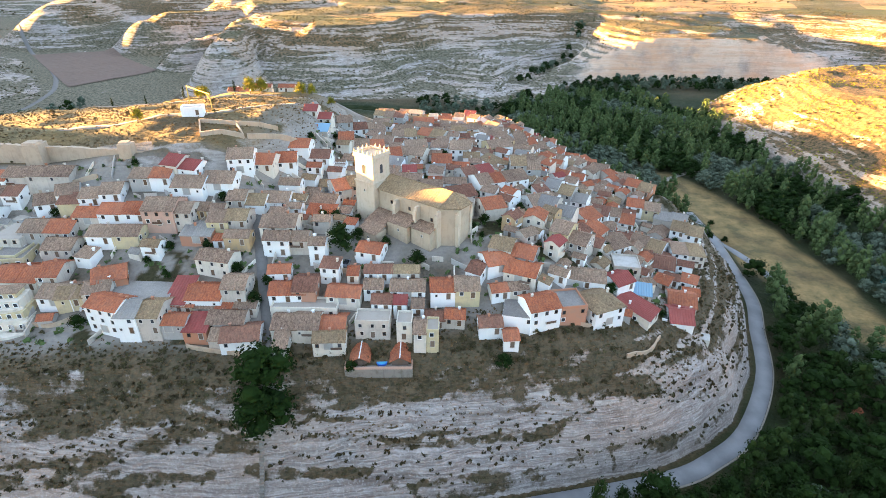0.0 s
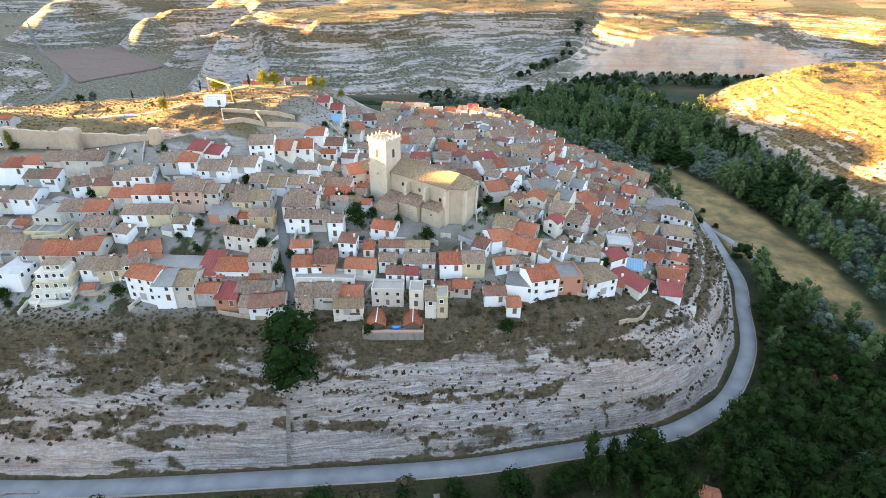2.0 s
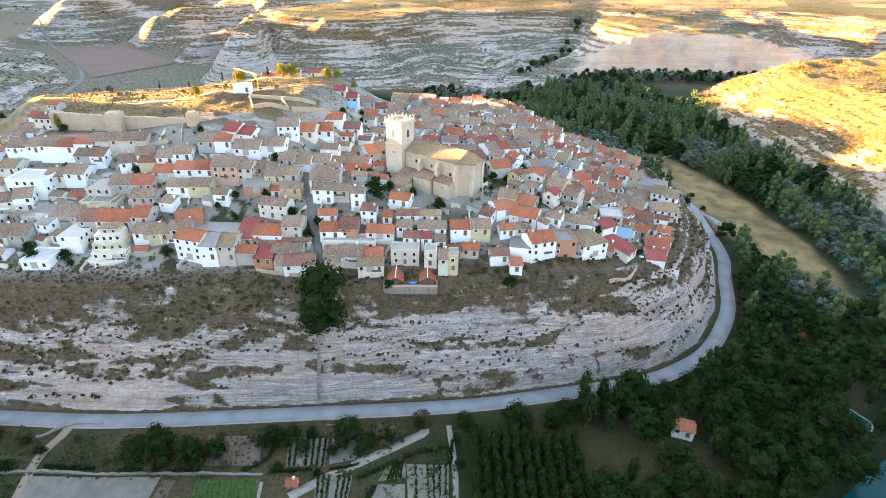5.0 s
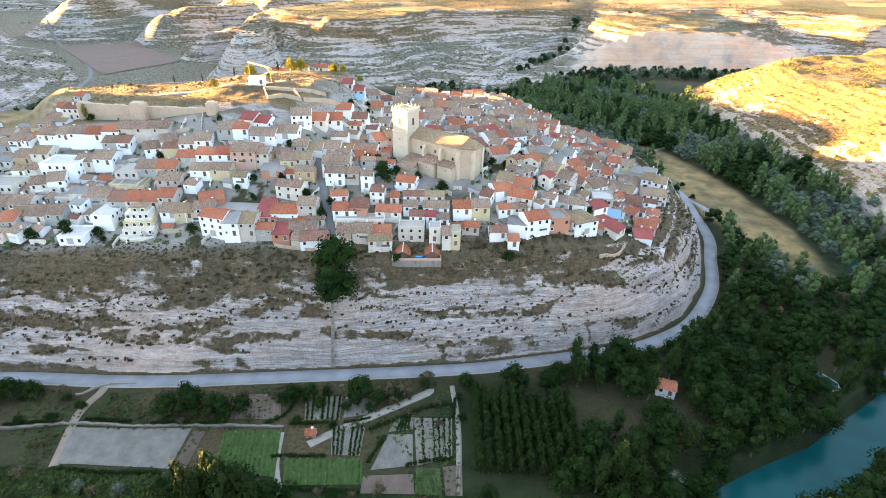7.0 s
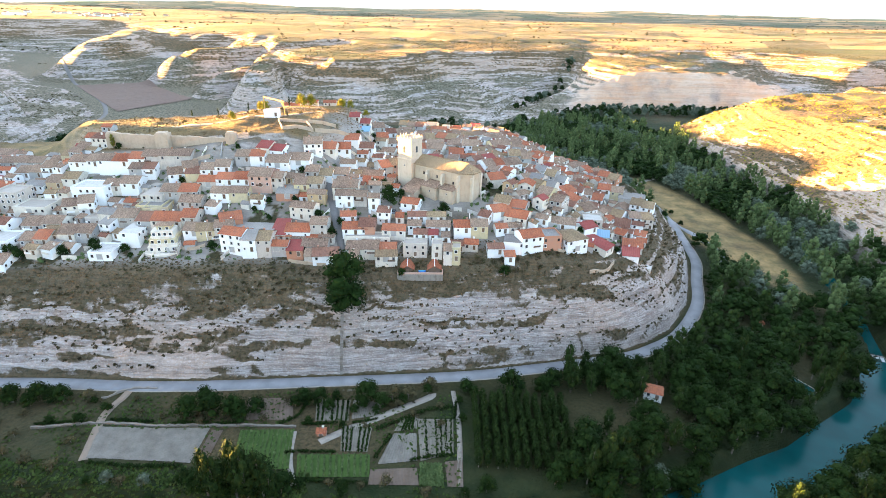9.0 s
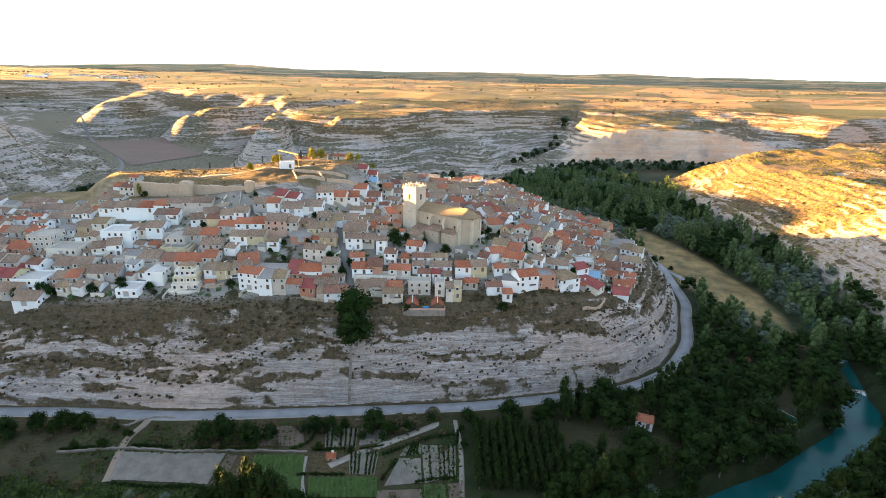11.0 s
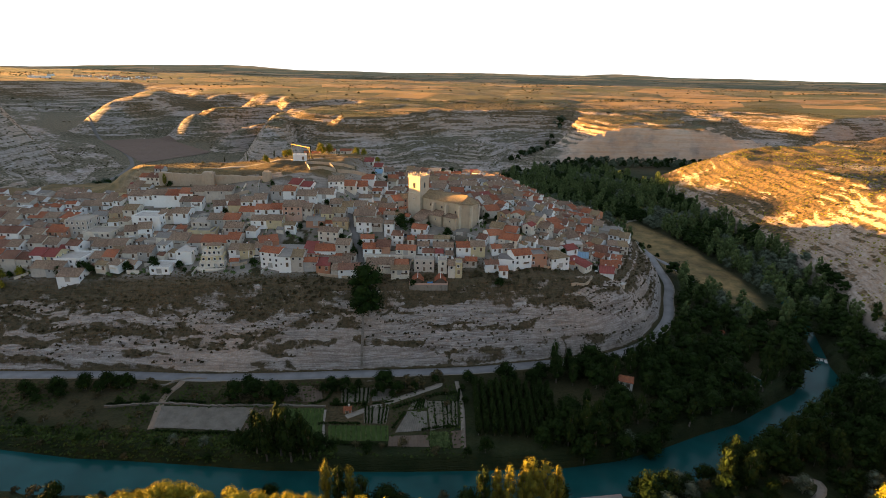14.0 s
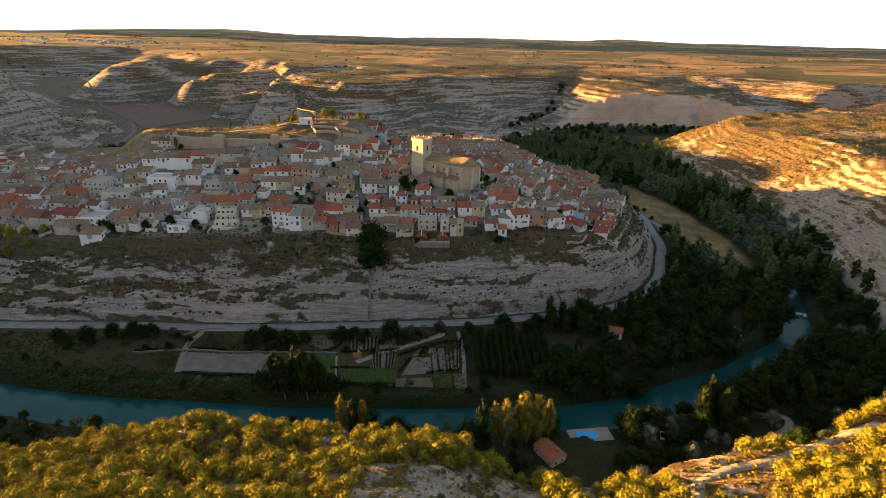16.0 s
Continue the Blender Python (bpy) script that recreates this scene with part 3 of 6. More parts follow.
def roof_half(s, x0, x1, y0, z0, y1, z1, rng, step=0.42, lift=0.08, slot=0):
    """One slope, from the eave at y0 to the ridge at y1, in ribs like rows of curved tiles, with a thick edge."""
    n = max(3, int((x1 - x0) / step))
    k = len(s.v)
    for i in range(n + 1):
        x = x0 + (x1 - x0) * i / n
        up = lift * (1 if i % 2 else -1) + rng.uniform(-0.03, 0.03)
        sag = -0.07 * math.sin(math.pi * i / n)
        s.v += [(x, y0, z0 - 0.16), (x, y0 + rng.uniform(-0.06, 0.06), z0 + up + sag), (x, (y0 + y1) / 2, (z0 + z1) / 2 + up + 1.6 * sag), (x, y1, z1 + 0.4 * up + sag)]
    for i in range(n):
        a, b = k + 4 * i, k + 4 * i + 4
        for j in range(3):
            s.f.append((a + j, b + j, b + j + 1, a + j + 1) if y1 > y0 else (a + j + 1, b + j + 1, b + j, a + j))
            s.s.append(slot)
    for a in (k, k + 4 * n):
        s.f.append((a, a + 1, a + 2, a + 3))
        s.s.append(slot)


HOUSES = []


def house(x, y, w, d, rot, h, roof="tile", wall="white", form="gable", base=None, plain=False, rest=None):
    """A village house: walls, roof, chimney, windows and a door. w runs along the ridge, d across, h up to the eaves."""
    rng = random.Random(round(x * 31 + y * 17 + w * 7))
    if w > 11.5 and not plain and form != "flat":
        n = round(w / 7.2)
        for i in range(n):
            off = (i + 0.5) * w / n - w / 2
            like = roof if rng.random() < 0.55 else rng.choice(["tile", "tile", "tan", "brown", "red"])
            house(x + off * math.cos(radians(rot)), y + off * math.sin(radians(rot)), w / n, d * rng.uniform(0.86, 1.0), rot, h + rng.uniform(-0.9, 0.7), like, wall if rng.random() < 0.5 else rng.choice(["white", "white", "cream", "stone", "yellow", "grey"]), form, base)
        return
    street = -50.3 - 0.333 * (y - 117)              # keep the steep street clear
    if 110 < y < 172 and abs(x - street) < w / 2 + 2.2:
        x = street + math.copysign(w / 2 + 2.3, x - street)
    if -141 < x < -119 and 108 < y < 137:       # room for the stepped house
        return
    h *= 0.9
    if base is None:
        c, t = math.cos(radians(rot)), math.sin(radians(rot))
        z = 0.4 * ground_at(x, y) + 0.6 * min(ground_at(x + a * c - b * t, y + a * t + b * c) for a, b in ((-w / 2, -d / 2), (w / 2, -d / 2), (0, 0)))
    else:
        z = base
    names = {"tile": "old brown clay-tile", "red": "bright red clay-tile", "brown": "brown-red tile", "maroon": "maroon sheet", "grey": "grey sheet", "tan": "tan lichened tile", "blue": "blue sheet", "flat": "flat terrace", "flatw": "pale flat terrace"}
    walls = {"white": "whitewashed", "cream": "cream rendered", "stone": "rough stone", "ochre": "ochre rendered", "brick": "orange brick", "grey": "bare cement", "yellow": "pale yellow", "pink": "pinkish rendered", "dark": "dark timber"}
    tall = "tall " if h > 8 else "low " if h < 4.3 else ""
    m0 = pose(x, y, z, 0, 0, rot)
    top = None if rest is not None else tagged(new("house"), f"{tall}{walls[wall]} village house under a {names[roof]} roof", "house", "village houses")
    if top:
        top.matrix_world = m0

    def add(name, me, at=None):
        if top:
            child(name, me, top, at)
        else:
            rest.append((me, m0 @ at if at is not None else m0))

    if roof in ("flat", "flatw") or form == "flat":
        form = "flat"
    rise = {"gable": 0.17 * d + 0.3, "shed": 0.22 * d, "flat": 0.0, "hip": 0.17 * d + 0.2}[form]
    s = Shape()
    down = 5.0
    X, Y = w / 2, d / 2
    if form == "gable":
        s.v += [(-X, -Y, -down), (X, -Y, -down), (X, Y, -down), (-X, Y, -down), (-X, -Y, h), (X, -Y, h), (X, Y, h), (-X, Y, h), (-X, 0, h + rise), (X, 0, h + rise)]
        s.f += [(0, 1, 5, 4), (1, 2, 6, 9, 5), (2, 3, 7, 6), (3, 0, 4, 8, 7)]
    elif form == "shed":
        s.v += [(-X, -Y, -down), (X, -Y, -down), (X, Y, -down), (-X, Y, -down), (-X, -Y, h), (X, -Y, h), (X, Y, h + rise), (-X, Y, h + rise)]
        s.f += [(0, 1, 5, 4), (1, 2, 6, 5), (2, 3, 7, 6), (3, 0, 4, 7)]
    else:
        s.v += [(-X, -Y, -down), (X, -Y, -down), (X, Y, -down), (-X, Y, -down), (-X, -Y, h), (X, -Y, h), (X, Y, h), (-X, Y, h)]
        s.f += [(0, 1, 5, 4), (1, 2, 6, 5), (2, 3, 7, 6), (3, 0, 4, 7), (4, 5, 6, 7)]
    s.s = [0] * len(s.f)
    add("wall", s.mesh("wall", WALLS[wall]))
    s = Shape()
    o, e = 0.3, 0.35
    if form == "gable":
        drop = rise * e / Y
        roof_half(s, -X - o, X + o, -Y - e, h + 0.16 - drop, 0, h + rise + 0.2, rng)
        roof_half(s, -X - o, X + o, Y + e, h + 0.16 - drop, 0, h + rise + 0.2, rng)
        s.tube((-X - o, 0, h + rise + 0.08), (X + o, 0, h + rise + 0.05), 0.17, 0.17, 6)
    elif form == "shed":
        drop = rise * e / d
        roof_half(s, -X - o, X + o, -Y - e, h + 0.12 - drop, Y + 0.2, h + rise + 0.16, rng)
    elif form == "hip":
        k = min(X, Y) * 0.9
        z0, z1 = h + 0.02, h + rise
        a = [(-X - e, -Y - e, z0), (X + e, -Y - e, z0), (X + e, Y + e, z0), (-X - e, Y + e, z0), (-X + k, 0, z1), (X - k, 0, z1)]
        s.v += a + [(p[0], p[1], p[2] - 0.2) for p in a[:4]]
        s.f += [(0, 1, 5, 4), (1, 2, 5), (2, 3, 4, 5), (3, 0, 4), (0, 6, 7, 1), (1, 7, 8, 2), (2, 8, 9, 3), (3, 9, 6, 0), (9, 8, 7, 6)]
        s.s += [0] * 9
    else:
        s.box(-X + 0.02, -Y + 0.02, h - 0.1, X - 0.02, Y - 0.02, h + 0.06)
        if rng.random() < 0.75:
            for a in ((-X, -Y, X, -Y + 0.25), (-X, Y - 0.25, X, Y), (-X, -Y + 0.25, -X + 0.25, Y - 0.25), (X - 0.25, -Y + 0.25, X, Y - 0.25)):
                s.box(a[0], a[1], h + 0.004, a[2], a[3], h + 0.75, 1)
    add("roof", s.mesh("roof", [ROOFS[roof], WALLS[wall]]))
    if form != "flat" and rng.random() < (0.25 if plain else 0.7):
        cx, cy = rng.uniform(-X * 0.7, X * 0.7), rng.uniform(0.1, 0.5) * Y
        zc = h + rise * (1 - abs(cy) / Y) if form != "shed" else h + rise * (cy + Y) / d
        s = Shape()
        s.box(cx - 0.3, cy - 0.3, zc - 0.4, cx + 0.3, cy + 0.3, zc + 0.9)
        s.box(cx - 0.4, cy - 0.4, zc + 0.9, cx + 0.4, cy + 0.4, zc + 1.05)
        add("chimney", s.mesh("chimney", [WALLS[rng.choice(["white", "cream", "brick"])]]))
    if not plain and h > 4.4 and form != "flat" and rng.random() < 0.35:
        bx = rng.uniform(-0.25, 0.25) * w
        bw = min(1.6, 0.3 * w)
        s = Shape()
        s.box(bx - bw, -Y - 0.9, 2.5, bx + bw, -Y, 2.64)
        s.box(bx - bw, -Y - 0.9, 2.64, bx + bw, -Y - 0.82, 3.4, 1)
        add("balcony", s.mesh("balcony", [WALLS["cream"], WALLS[rng.choice(["white", "dark", "cream"])]]))
    kind = rng.choice(WINDOWS[:3])
    storeys = max(1, int(h / 2.7))
    sides = [(0, -Y, w, 0)] + ([] if plain else [(-X, 0, d, -90), (X, 0, d, 90)] if rng.random() < 0.75 else [(rng.choice([-1, 1]) * X, 0, d, 0)])
    for sx, sy, length, turn in sides:
        if sx and not turn:
            turn = -90 if sx < 0 else 90
        n = max(1, int(length / 2.9))
        for f in range(storeys):
            for i in range(n):
                if rng.random() < (0.45 if plain else 0.2):
                    continue
                u = (i + 0.5) / n * length - length / 2 + rng.uniform(-0.25, 0.25)
                zz = h - 2.7 * (storeys - f) + (0.95 if h > 3 else 0.7)
                m = kind if f else rng.choice(WINDOWS)
                name = "window"
                if f == 0 and turn == 0 and i == n // 2:
                    m, name, zz = DOORS[0] if w < 9 or rng.random() < 0.6 else DOORS[1], "door", h - 2.7 * storeys + 0.05
                at = pose(sx, sy, 0, 0, 0, turn) @ pose(u, 0, zz)
                add(name, m, at)
    HOUSES.append((x, y, w, d, rot))
    return top


def join_parts(name, parts, label, category):
    """Many small meshes laid together into one, for what lies too far off to pick apart."""
    v, f, slots, mats = [], [], [], []
    for me, m in parts:
        k = len(v)
        v += [tuple(m @ p.co) for p in me.vertices]
        for p in me.polygons:
            f.append(tuple(k + i for i in p.vertices))
            mat = me.materials[p.material_index]
            if mat not in mats:
                mats.append(mat)
            slots.append(mats.index(mat))
    return tagged(new(name, mesh_of(name, v, f, mats, slots)), label, category, kind="stuff")


# houses that the walk shows best
house(-132.1, 138.2, 26.5, 12.0, 0, 5.3, "red", "cream")
house(-124.4, 134.4, 9.4, 12.0, 25, 5.3, "red", "white")
house(-117.1, 131.7, 10.4, 9.8, 0, 4.4, "tile", "white")
house(-141.7, 147.4, 10.7, 12.0, 10, 5.3, "grey", "yellow", "flat")
house(-126.3, 149.9, 10.1, 9.6, 0, 4.4, "tile", "stone")
house(-108.9, 152.8, 17.2, 10.5, 0, 5.3, "tile", "white")
house(-105.0, 137.6, 9.4, 10.8, 25, 4.4, "red", "brick")
house(-97.8, 123.9, 10.8, 8.4, -14, 9.7, "red", "white")
house(-87.8, 123.4, 12.2, 12.0, 0, 7.9, "grey", "stone")
house(-109.4, 131.7, 15.5, 9.4, 10, 4.4, "tile", "stone")
house(-93.3, 134.1, 20.6, 12.0, 0, 3.5, "grey", "cream", "flat")
house(-80.8, 131.9, 6.4, 12.0, 0, 3.5, "maroon", "cream", "shed")
house(-72.5, 132.0, 10.7, 10.3, 0, 4.4, "red", "white")
house(-63.5, 133.1, 7.2, 9.4, 0, 7.0, "tile", "stone")
house(-71.7, 128.8, 32.9, 6.0, 0, 3.5, "red", "cream", "shed")
house(-79.8, 121.8, 10.0, 6.4, 0, 5.3, "red", "grey")
house(-71.6, 121.0, 6.8, 7.6, 0, 4.4, "maroon", "brick", "shed")
house(-63.8, 124.1, 10.9, 8.3, 0, 4.4, "tile", "stone")
house(-57.8, 119.0, 10.7, 9.0, 8, 4.4, "brown", "white")
house(-65.2, 119.2, 3.8, 7.9, 0, 3.5, "tile", "stone")
house(-159.8, 175.2, 12.6, 12.0, 0, 5.3, "tile", "white")
house(-149.5, 181.1, 24.7, 12.0, 0, 5.3, "tile", "stone")
house(-139.6, 171.6, 14.2, 12.0, 25, 5.3, "tile", "white")
house(-125.5, 170.5, 21.5, 12.0, 8, 5.3, "tile", "white")
house(-109.4, 162.3, 17.3, 11.0, 0, 5.3, "red", "stone")
house(-122.1, 162.3, 10.1, 9.1, 0, 4.4, "red", "stone")
house(-96.2, 161.1, 10.6, 12.0, 0, 7.9, "tile", "pink")
house(-88.5, 160.6, 5.9, 9.3, 0, 7.0, "tile", "stone")
house(-105.8, 177.2, 14.3, 12.0, 0, 4.4, "tile", "stone")
house(-95.7, 181.5, 13.8, 12.0, -15, 4.4, "maroon", "cream")
house(-91.1, 173.7, 11.0, 12.0, 0, 5.3, "tile", "white")
house(-81.8, 177.6, 11.0, 12.0, 0, 5.3, "tile", "white")
house(-77.4, 187.7, 9.2, 12.0, 10, 6.2, "tile", "white")
house(-70.0, 191.8, 7.8, 12.0, 0, 5.3, "red", "cream")
house(-64.5, 200.0, 8.1, 12.0, 10, 5.3, "red", "white")
house(-71.1, 172.2, 13.2, 12.0, 0, 4.4, "tile", "stone")
house(-61.8, 175.8, 9.6, 10.6, 0, 4.4, "tile", "white")
house(-82.6, 164.7, 11.6, 7.8, 0, 3.5, "tile", "ochre")
house(-82.5, 154.1, 10.2, 7.7, 0, 3.8, "grey", "brick", "shed")
house(-72.9, 159.8, 14.2, 10.8, 0, 5.3, "tile", "stone")
house(-134.4, 158.1, 17.6, 11.6, 0, 5.3, "tile", "stone")
house(-146.2, 156.0, 10.1, 12.0, 0, 7.0, "flat", "stone", "flat")
house(-68.3, 151.2, 8.2, 6.0, 0, 5.3, "tile", "ochre")
house(-58.4, 156.8, 17.5, 11.2, 0, 7.0, "tile", "cream")
house(-56.8, 150.2, 8.3, 7.7, 0, 6.2, "tile", "white")
house(-48.3, 151.1, 6.8, 7.5, 0, 5.3, "tile", "stone")
house(-41.0, 146.4, 5.1, 6.0, 0, 7.9, "tile", "white")
house(-57.1, 211.3, 16.2, 12.0, 0, 5.3, "red", "white")
house(-63.2, 255.2, 12.7, 11.0, 0, 4.4, "maroon", "cream")
house(-58.7, 238.5, 6.8, 7.6, 0, 2.5, "blue", "stone", "shed")
house(-51.1, 273.4, 15.4, 12.0, 18, 5.3, "tile", "white")
house(-33.7, 309.5, 18.1, 12.0, -12, 7.0, "tile", "cream")
house(-14.2, 306.6, 11.4, 12.0, 0, 4.4, "red", "white")
house(-41.2, 243.5, 21.0, 12.0, 8, 6.2, "red", "white")
house(-26.2, 229.7, 9.5, 12.0, 12, 6.2, "red", "white")
house(-16.2, 233.5, 13.7, 12.0, -18, 5.3, "tile", "cream")
house(-15.7, 247.0, 10.6, 12.0, 10, 5.3, "tile", "white")
house(-7.3, 270.9, 14.5, 12.0, -25, 5.3, "red", "stone")
house(6.0, 239.2, 9.6, 12.0, 0, 7.0, "tile", "white")
house(-2.5, 227.4, 8.7, 12.0, 0, 4.4, "red", "white")
house(-38.6, 186.6, 11.8, 12.0, 28, 8.8, "red", "pink")
house(-45.4, 178.7, 10.8, 11.5, -10, 4.4, "tile", "white")
house(11.6, 210.4, 13.5, 12.0, 28, 5.3, "maroon", "stone")
house(16.2, 200.0, 11.6, 12.0, 25, 5.3, "red", "white")
house(4.5, 186.7, 10.4, 11.9, 25, 5.3, "brown", "stone")
house(16.0, 176.3, 8.3, 10.9, 20, 5.3, "red", "cream")
house(-5.9, 193.7, 8.9, 10.6, -5, 5.3, "tile", "white")
house(-40.7, 280.4, 12.7, 12.0, 10, 5.3, "tile", "white")
house(-22.9, 269.6, 12.1, 12.0, 10, 5.3, "tile", "white")
house(-31.7, 254.9, 10.4, 12.0, -10, 5.3, "tile", "cream")
house(2.8, 134.7, 14.9, 8.9, 3, 5.3, "tile", "white")
house(28.2, 128.1, 9.8, 9.3, 18, 7.9, "red", "white")
house(37.4, 131.2, 8.7, 9.7, 10, 6.2, "grey", "brick", "flat")
house(47.6, 133.6, 10.9, 11.8, 24, 7.0, "tan", "white", "hip")
house(22.1, 127.6, 9.1, 9.0, -10, 5.3, "grey", "white", "flat")
house(13.3, 123.7, 6.9, 6.0, 5, 4.4, "brown", "white")
house(19.0, 120.1, 4.4, 6.0, 5, 4.4, "red", "white")
house(62.2, 139.2, 8.6, 12.0, 50, 3.5, "maroon", "cream", "shed")
house(66.5, 148.8, 6.6, 6.0, -15, 3.5, "blue", "stone", "shed")
house(83.4, 153.7, 9.3, 10.9, -15, 3.5, "red", "stone")
house(78.9, 143.4, 7.5, 10.8, -10, 3.5, "maroon", "white")
house(99.0, 188.6, 12.2, 12.0, -12, 7.0, "tan", "white", "hip")
house(57.6, 148.1, 8.0, 8.3, 30, 5.3, "maroon", "white")
house(46.2, 144.9, 11.4, 8.8, -12, 4.4, "tile", "white")
house(16.3, 145.2, 9.3, 9.5, 18, 4.4, "red", "white")
house(24.6, 141.3, 10.2, 10.0, -22, 5.3, "red", "cream")
house(22.4, 149.1, 14.9, 10.0, -22, 4.4, "tan", "stone")
house(19.4, 135.2, 11.6, 6.0, 12, 3.5, "tile", "grey")
house(10.5, 141.3, 5.2, 8.1, -30, 4.4, "brown", "white")
house(-52.7, 139.3, 6.9, 6.1, 6, 4.4, "red", "white")
house(-49.0, 133.5, 11.0, 8.7, 4, 4.4, "red", "white")
house(-42.7, 134.6, 7.0, 10.3, 0, 5.3, "brown", "brick")
house(-30.6, 132.6, 10.3, 7.5, -4, 4.4, "red", "cream")
house(-28.7, 138.9, 3.5, 6.0, 0, 4.4, "red", "cream")
house(-16.8, 140.1, 17.1, 6.0, 2, 3.5, "brown", "cream")
house(-21.9, 134.9, 5.8, 6.8, 0, 4.4, "tile", "white")
house(-11.4, 134.1, 10.5, 7.4, 0, 5.3, "tile", "white")
house(-18.9, 129.5, 6.0, 6.0, 0, 5.3, "brown", "white")
house(-13.4, 129.5, 4.0, 6.0, 0, 5.3, "maroon", "white")
house(-8.1, 128.4, 3.6, 6.0, 0, 5.3, "tile", "white")
house(-42.0, 128.6, 19.8, 6.0, 0, 3.5, "flat", "cream", "flat")
house(-40.0, 123.2, 22.2, 10.2, 0, 4.4, "tile", "cream")
house(-32.8, 117.4, 9.1, 6.3, 4, 5.3, "tan", "cream")
house(-46.9, 118.1, 4.0, 9.9, 0, 3.5, "tile", "stone")
house(-20.9, 122.9, 10.1, 6.0, 0, 6.2, "flat", "stone", "flat")
house(-11.6, 122.0, 4.5, 6.0, 0, 7.0, "flat", "cream", "flat")
house(-7.0, 120.0, 3.5, 8.1, 0, 7.0, "tile", "cream")
house(-3.4, 119.3, 3.5, 6.2, 0, 7.9, "flat", "yellow", "flat")
house(0.1, 126.6, 11.9, 6.0, -3, 3.5, "brown", "stone")
house(26.8, 206.9, 10.4, 12.0, 25, 5.3, "tile", "white")
house(34.5, 222.1, 13.1, 12.0, 0, 7.0, "tan", "cream")
house(24.5, 252.0, 11.9, 12.0, 20, 5.3, "tile", "white")
house(44.4, 282.6, 19.9, 12.0, 18, 5.3, "red", "white")
house(68.1, 321.9, 13.1, 12.0, -20, 5.3, "red", "white")
house(74.8, 308.3, 10.5, 12.0, -20, 4.4, "red", "cream")
house(51.8, 208.2, 18.3, 12.0, -28, 6.2, "grey", "white")
house(43.4, 185.4, 13.9, 12.0, -28, 5.3, "grey", "cream")
house(56.4, 195.5, 9.2, 12.0, 40, 5.3, "red", "white")
house(56.1, 182.7, 7.7, 12.0, 50, 5.3, "red", "stone")
house(43.8, 160.9, 13.0, 12.0, -32, 6.2, "tile", "stone")
house(88.4, 272.9, 17.7, 12.0, -25, 4.4, "tile", "stone")
house(83.1, 296.1, 8.9, 12.0, 0, 5.3, "red", "ochre")
house(97.1, 246.4, 13.1, 12.0, -35, 5.3, "red", "brick")
house(78.3, 213.7, 12.3, 12.0, -20, 5.3, "tile", "white")
house(92.8, 226.8, 14.9, 12.0, -20, 5.3, "red", "white")
house(103.6, 218.9, 13.8, 12.0, -28, 4.4, "grey", "stone")
house(106.1, 206.6, 12.7, 12.0, -28, 5.3, "brown", "grey")
house(36.2, 189.2, 10.4, 12.0, 20, 4.4, "tile", "white")
house(64.5, 180.1, 9.3, 12.0, 30, 5.3, "tile", "white")
house(84.6, 192.8, 13.3, 12.0, -35, 5.3, "tile", "white")
house(85.5, 178.3, 8.5, 12.0, -20, 4.4, "brown", "white")
house(64.6, 162.2, 9.3, 9.5, -8, 5.3, "flatw", "stone", "flat")
# houses at the far end of the rock
house(-242.3, 203.5, 23.2, 12.0, 0, 5.3, "tile", "cream")
house(-217.5, 201.3, 15.5, 12.0, 0, 5.3, "red", "white")
house(-223.8, 188.3, 21.2, 12.0, 0, 5.3, "tile", "white")
house(-190.4, 180.9, 17.5, 12.0, 0, 5.3, "tile", "white")
house(-172.4, 180.0, 24.1, 12.0, 0, 6.2, "red", "white")
house(-178.6, 160.2, 15.7, 12.0, 0, 8.8, "flatw", "white", "flat")
house(-166.2, 165.6, 17.2, 12.0, 0, 5.3, "tile", "cream")
house(-181.1, 151.4, 13.4, 12.0, 20, 6.2, "tile", "white")
house(-144.7, 149.4, 11.9, 12.0, 0, 5.3, "grey", "yellow", "flat")
house(-258.8, 172.1, 19.0, 12.0, 0, 6.2, "tile", "cream")
house(-270.4, 166.9, 24.3, 12.0, 0, 5.3, "tile", "stone")
house(-248.7, 146.8, 13.8, 12.0, 0, 7.9, "tile", "white")
house(-238.0, 147.5, 16.0, 12.0, 0, 6.2, "tile", "cream")
house(-216.0, 156.2, 11.7, 12.0, 0, 9.7, "flat", "stone", "flat")
house(-224.8, 152.2, 10.3, 12.0, 0, 5.3, "red", "brick")
house(-257.9, 141.9, 18.8, 12.0, 0, 5.3, "red", "brick")
house(-247.1, 129.6, 14.1, 12.0, 0, 5.3, "tile", "grey")
house(-228.6, 125.6, 15.1, 12.0, 0, 7.0, "brown", "stone")
house(-215.4, 126.9, 13.3, 12.0, 0, 8.8, "maroon", "white")
house(-202.6, 126.9, 13.8, 12.0, 0, 6.2, "flatw", "white", "flat")
house(-196.6, 116.5, 11.2, 12.0, 0, 5.3, "tile", "white")
house(-188.9, 138.8, 17.5, 12.0, 0, 5.3, "tile", "white")
house(-174.2, 133.0, 22.5, 12.0, 0, 4.4, "tile", "stone")
house(-186.7, 129.4, 12.8, 12.0, 0, 5.3, "tile", "stone")
house(-153.6, 121.1, 10.0, 10.1, 0, 3.5, "flatw", "white", "flat")
house(-144.5, 130.0, 8.0, 12.0, 0, 7.0, "flatw", "white", "flat")
house(-134.9, 135.8, 13.4, 12.0, 0, 5.3, "brown", "cream")
house(-122.9, 132.9, 11.5, 12.0, 15, 5.3, "red", "white")
house(-153.6, 142.7, 10.5, 12.0, 0, 5.3, "tile", "stone")
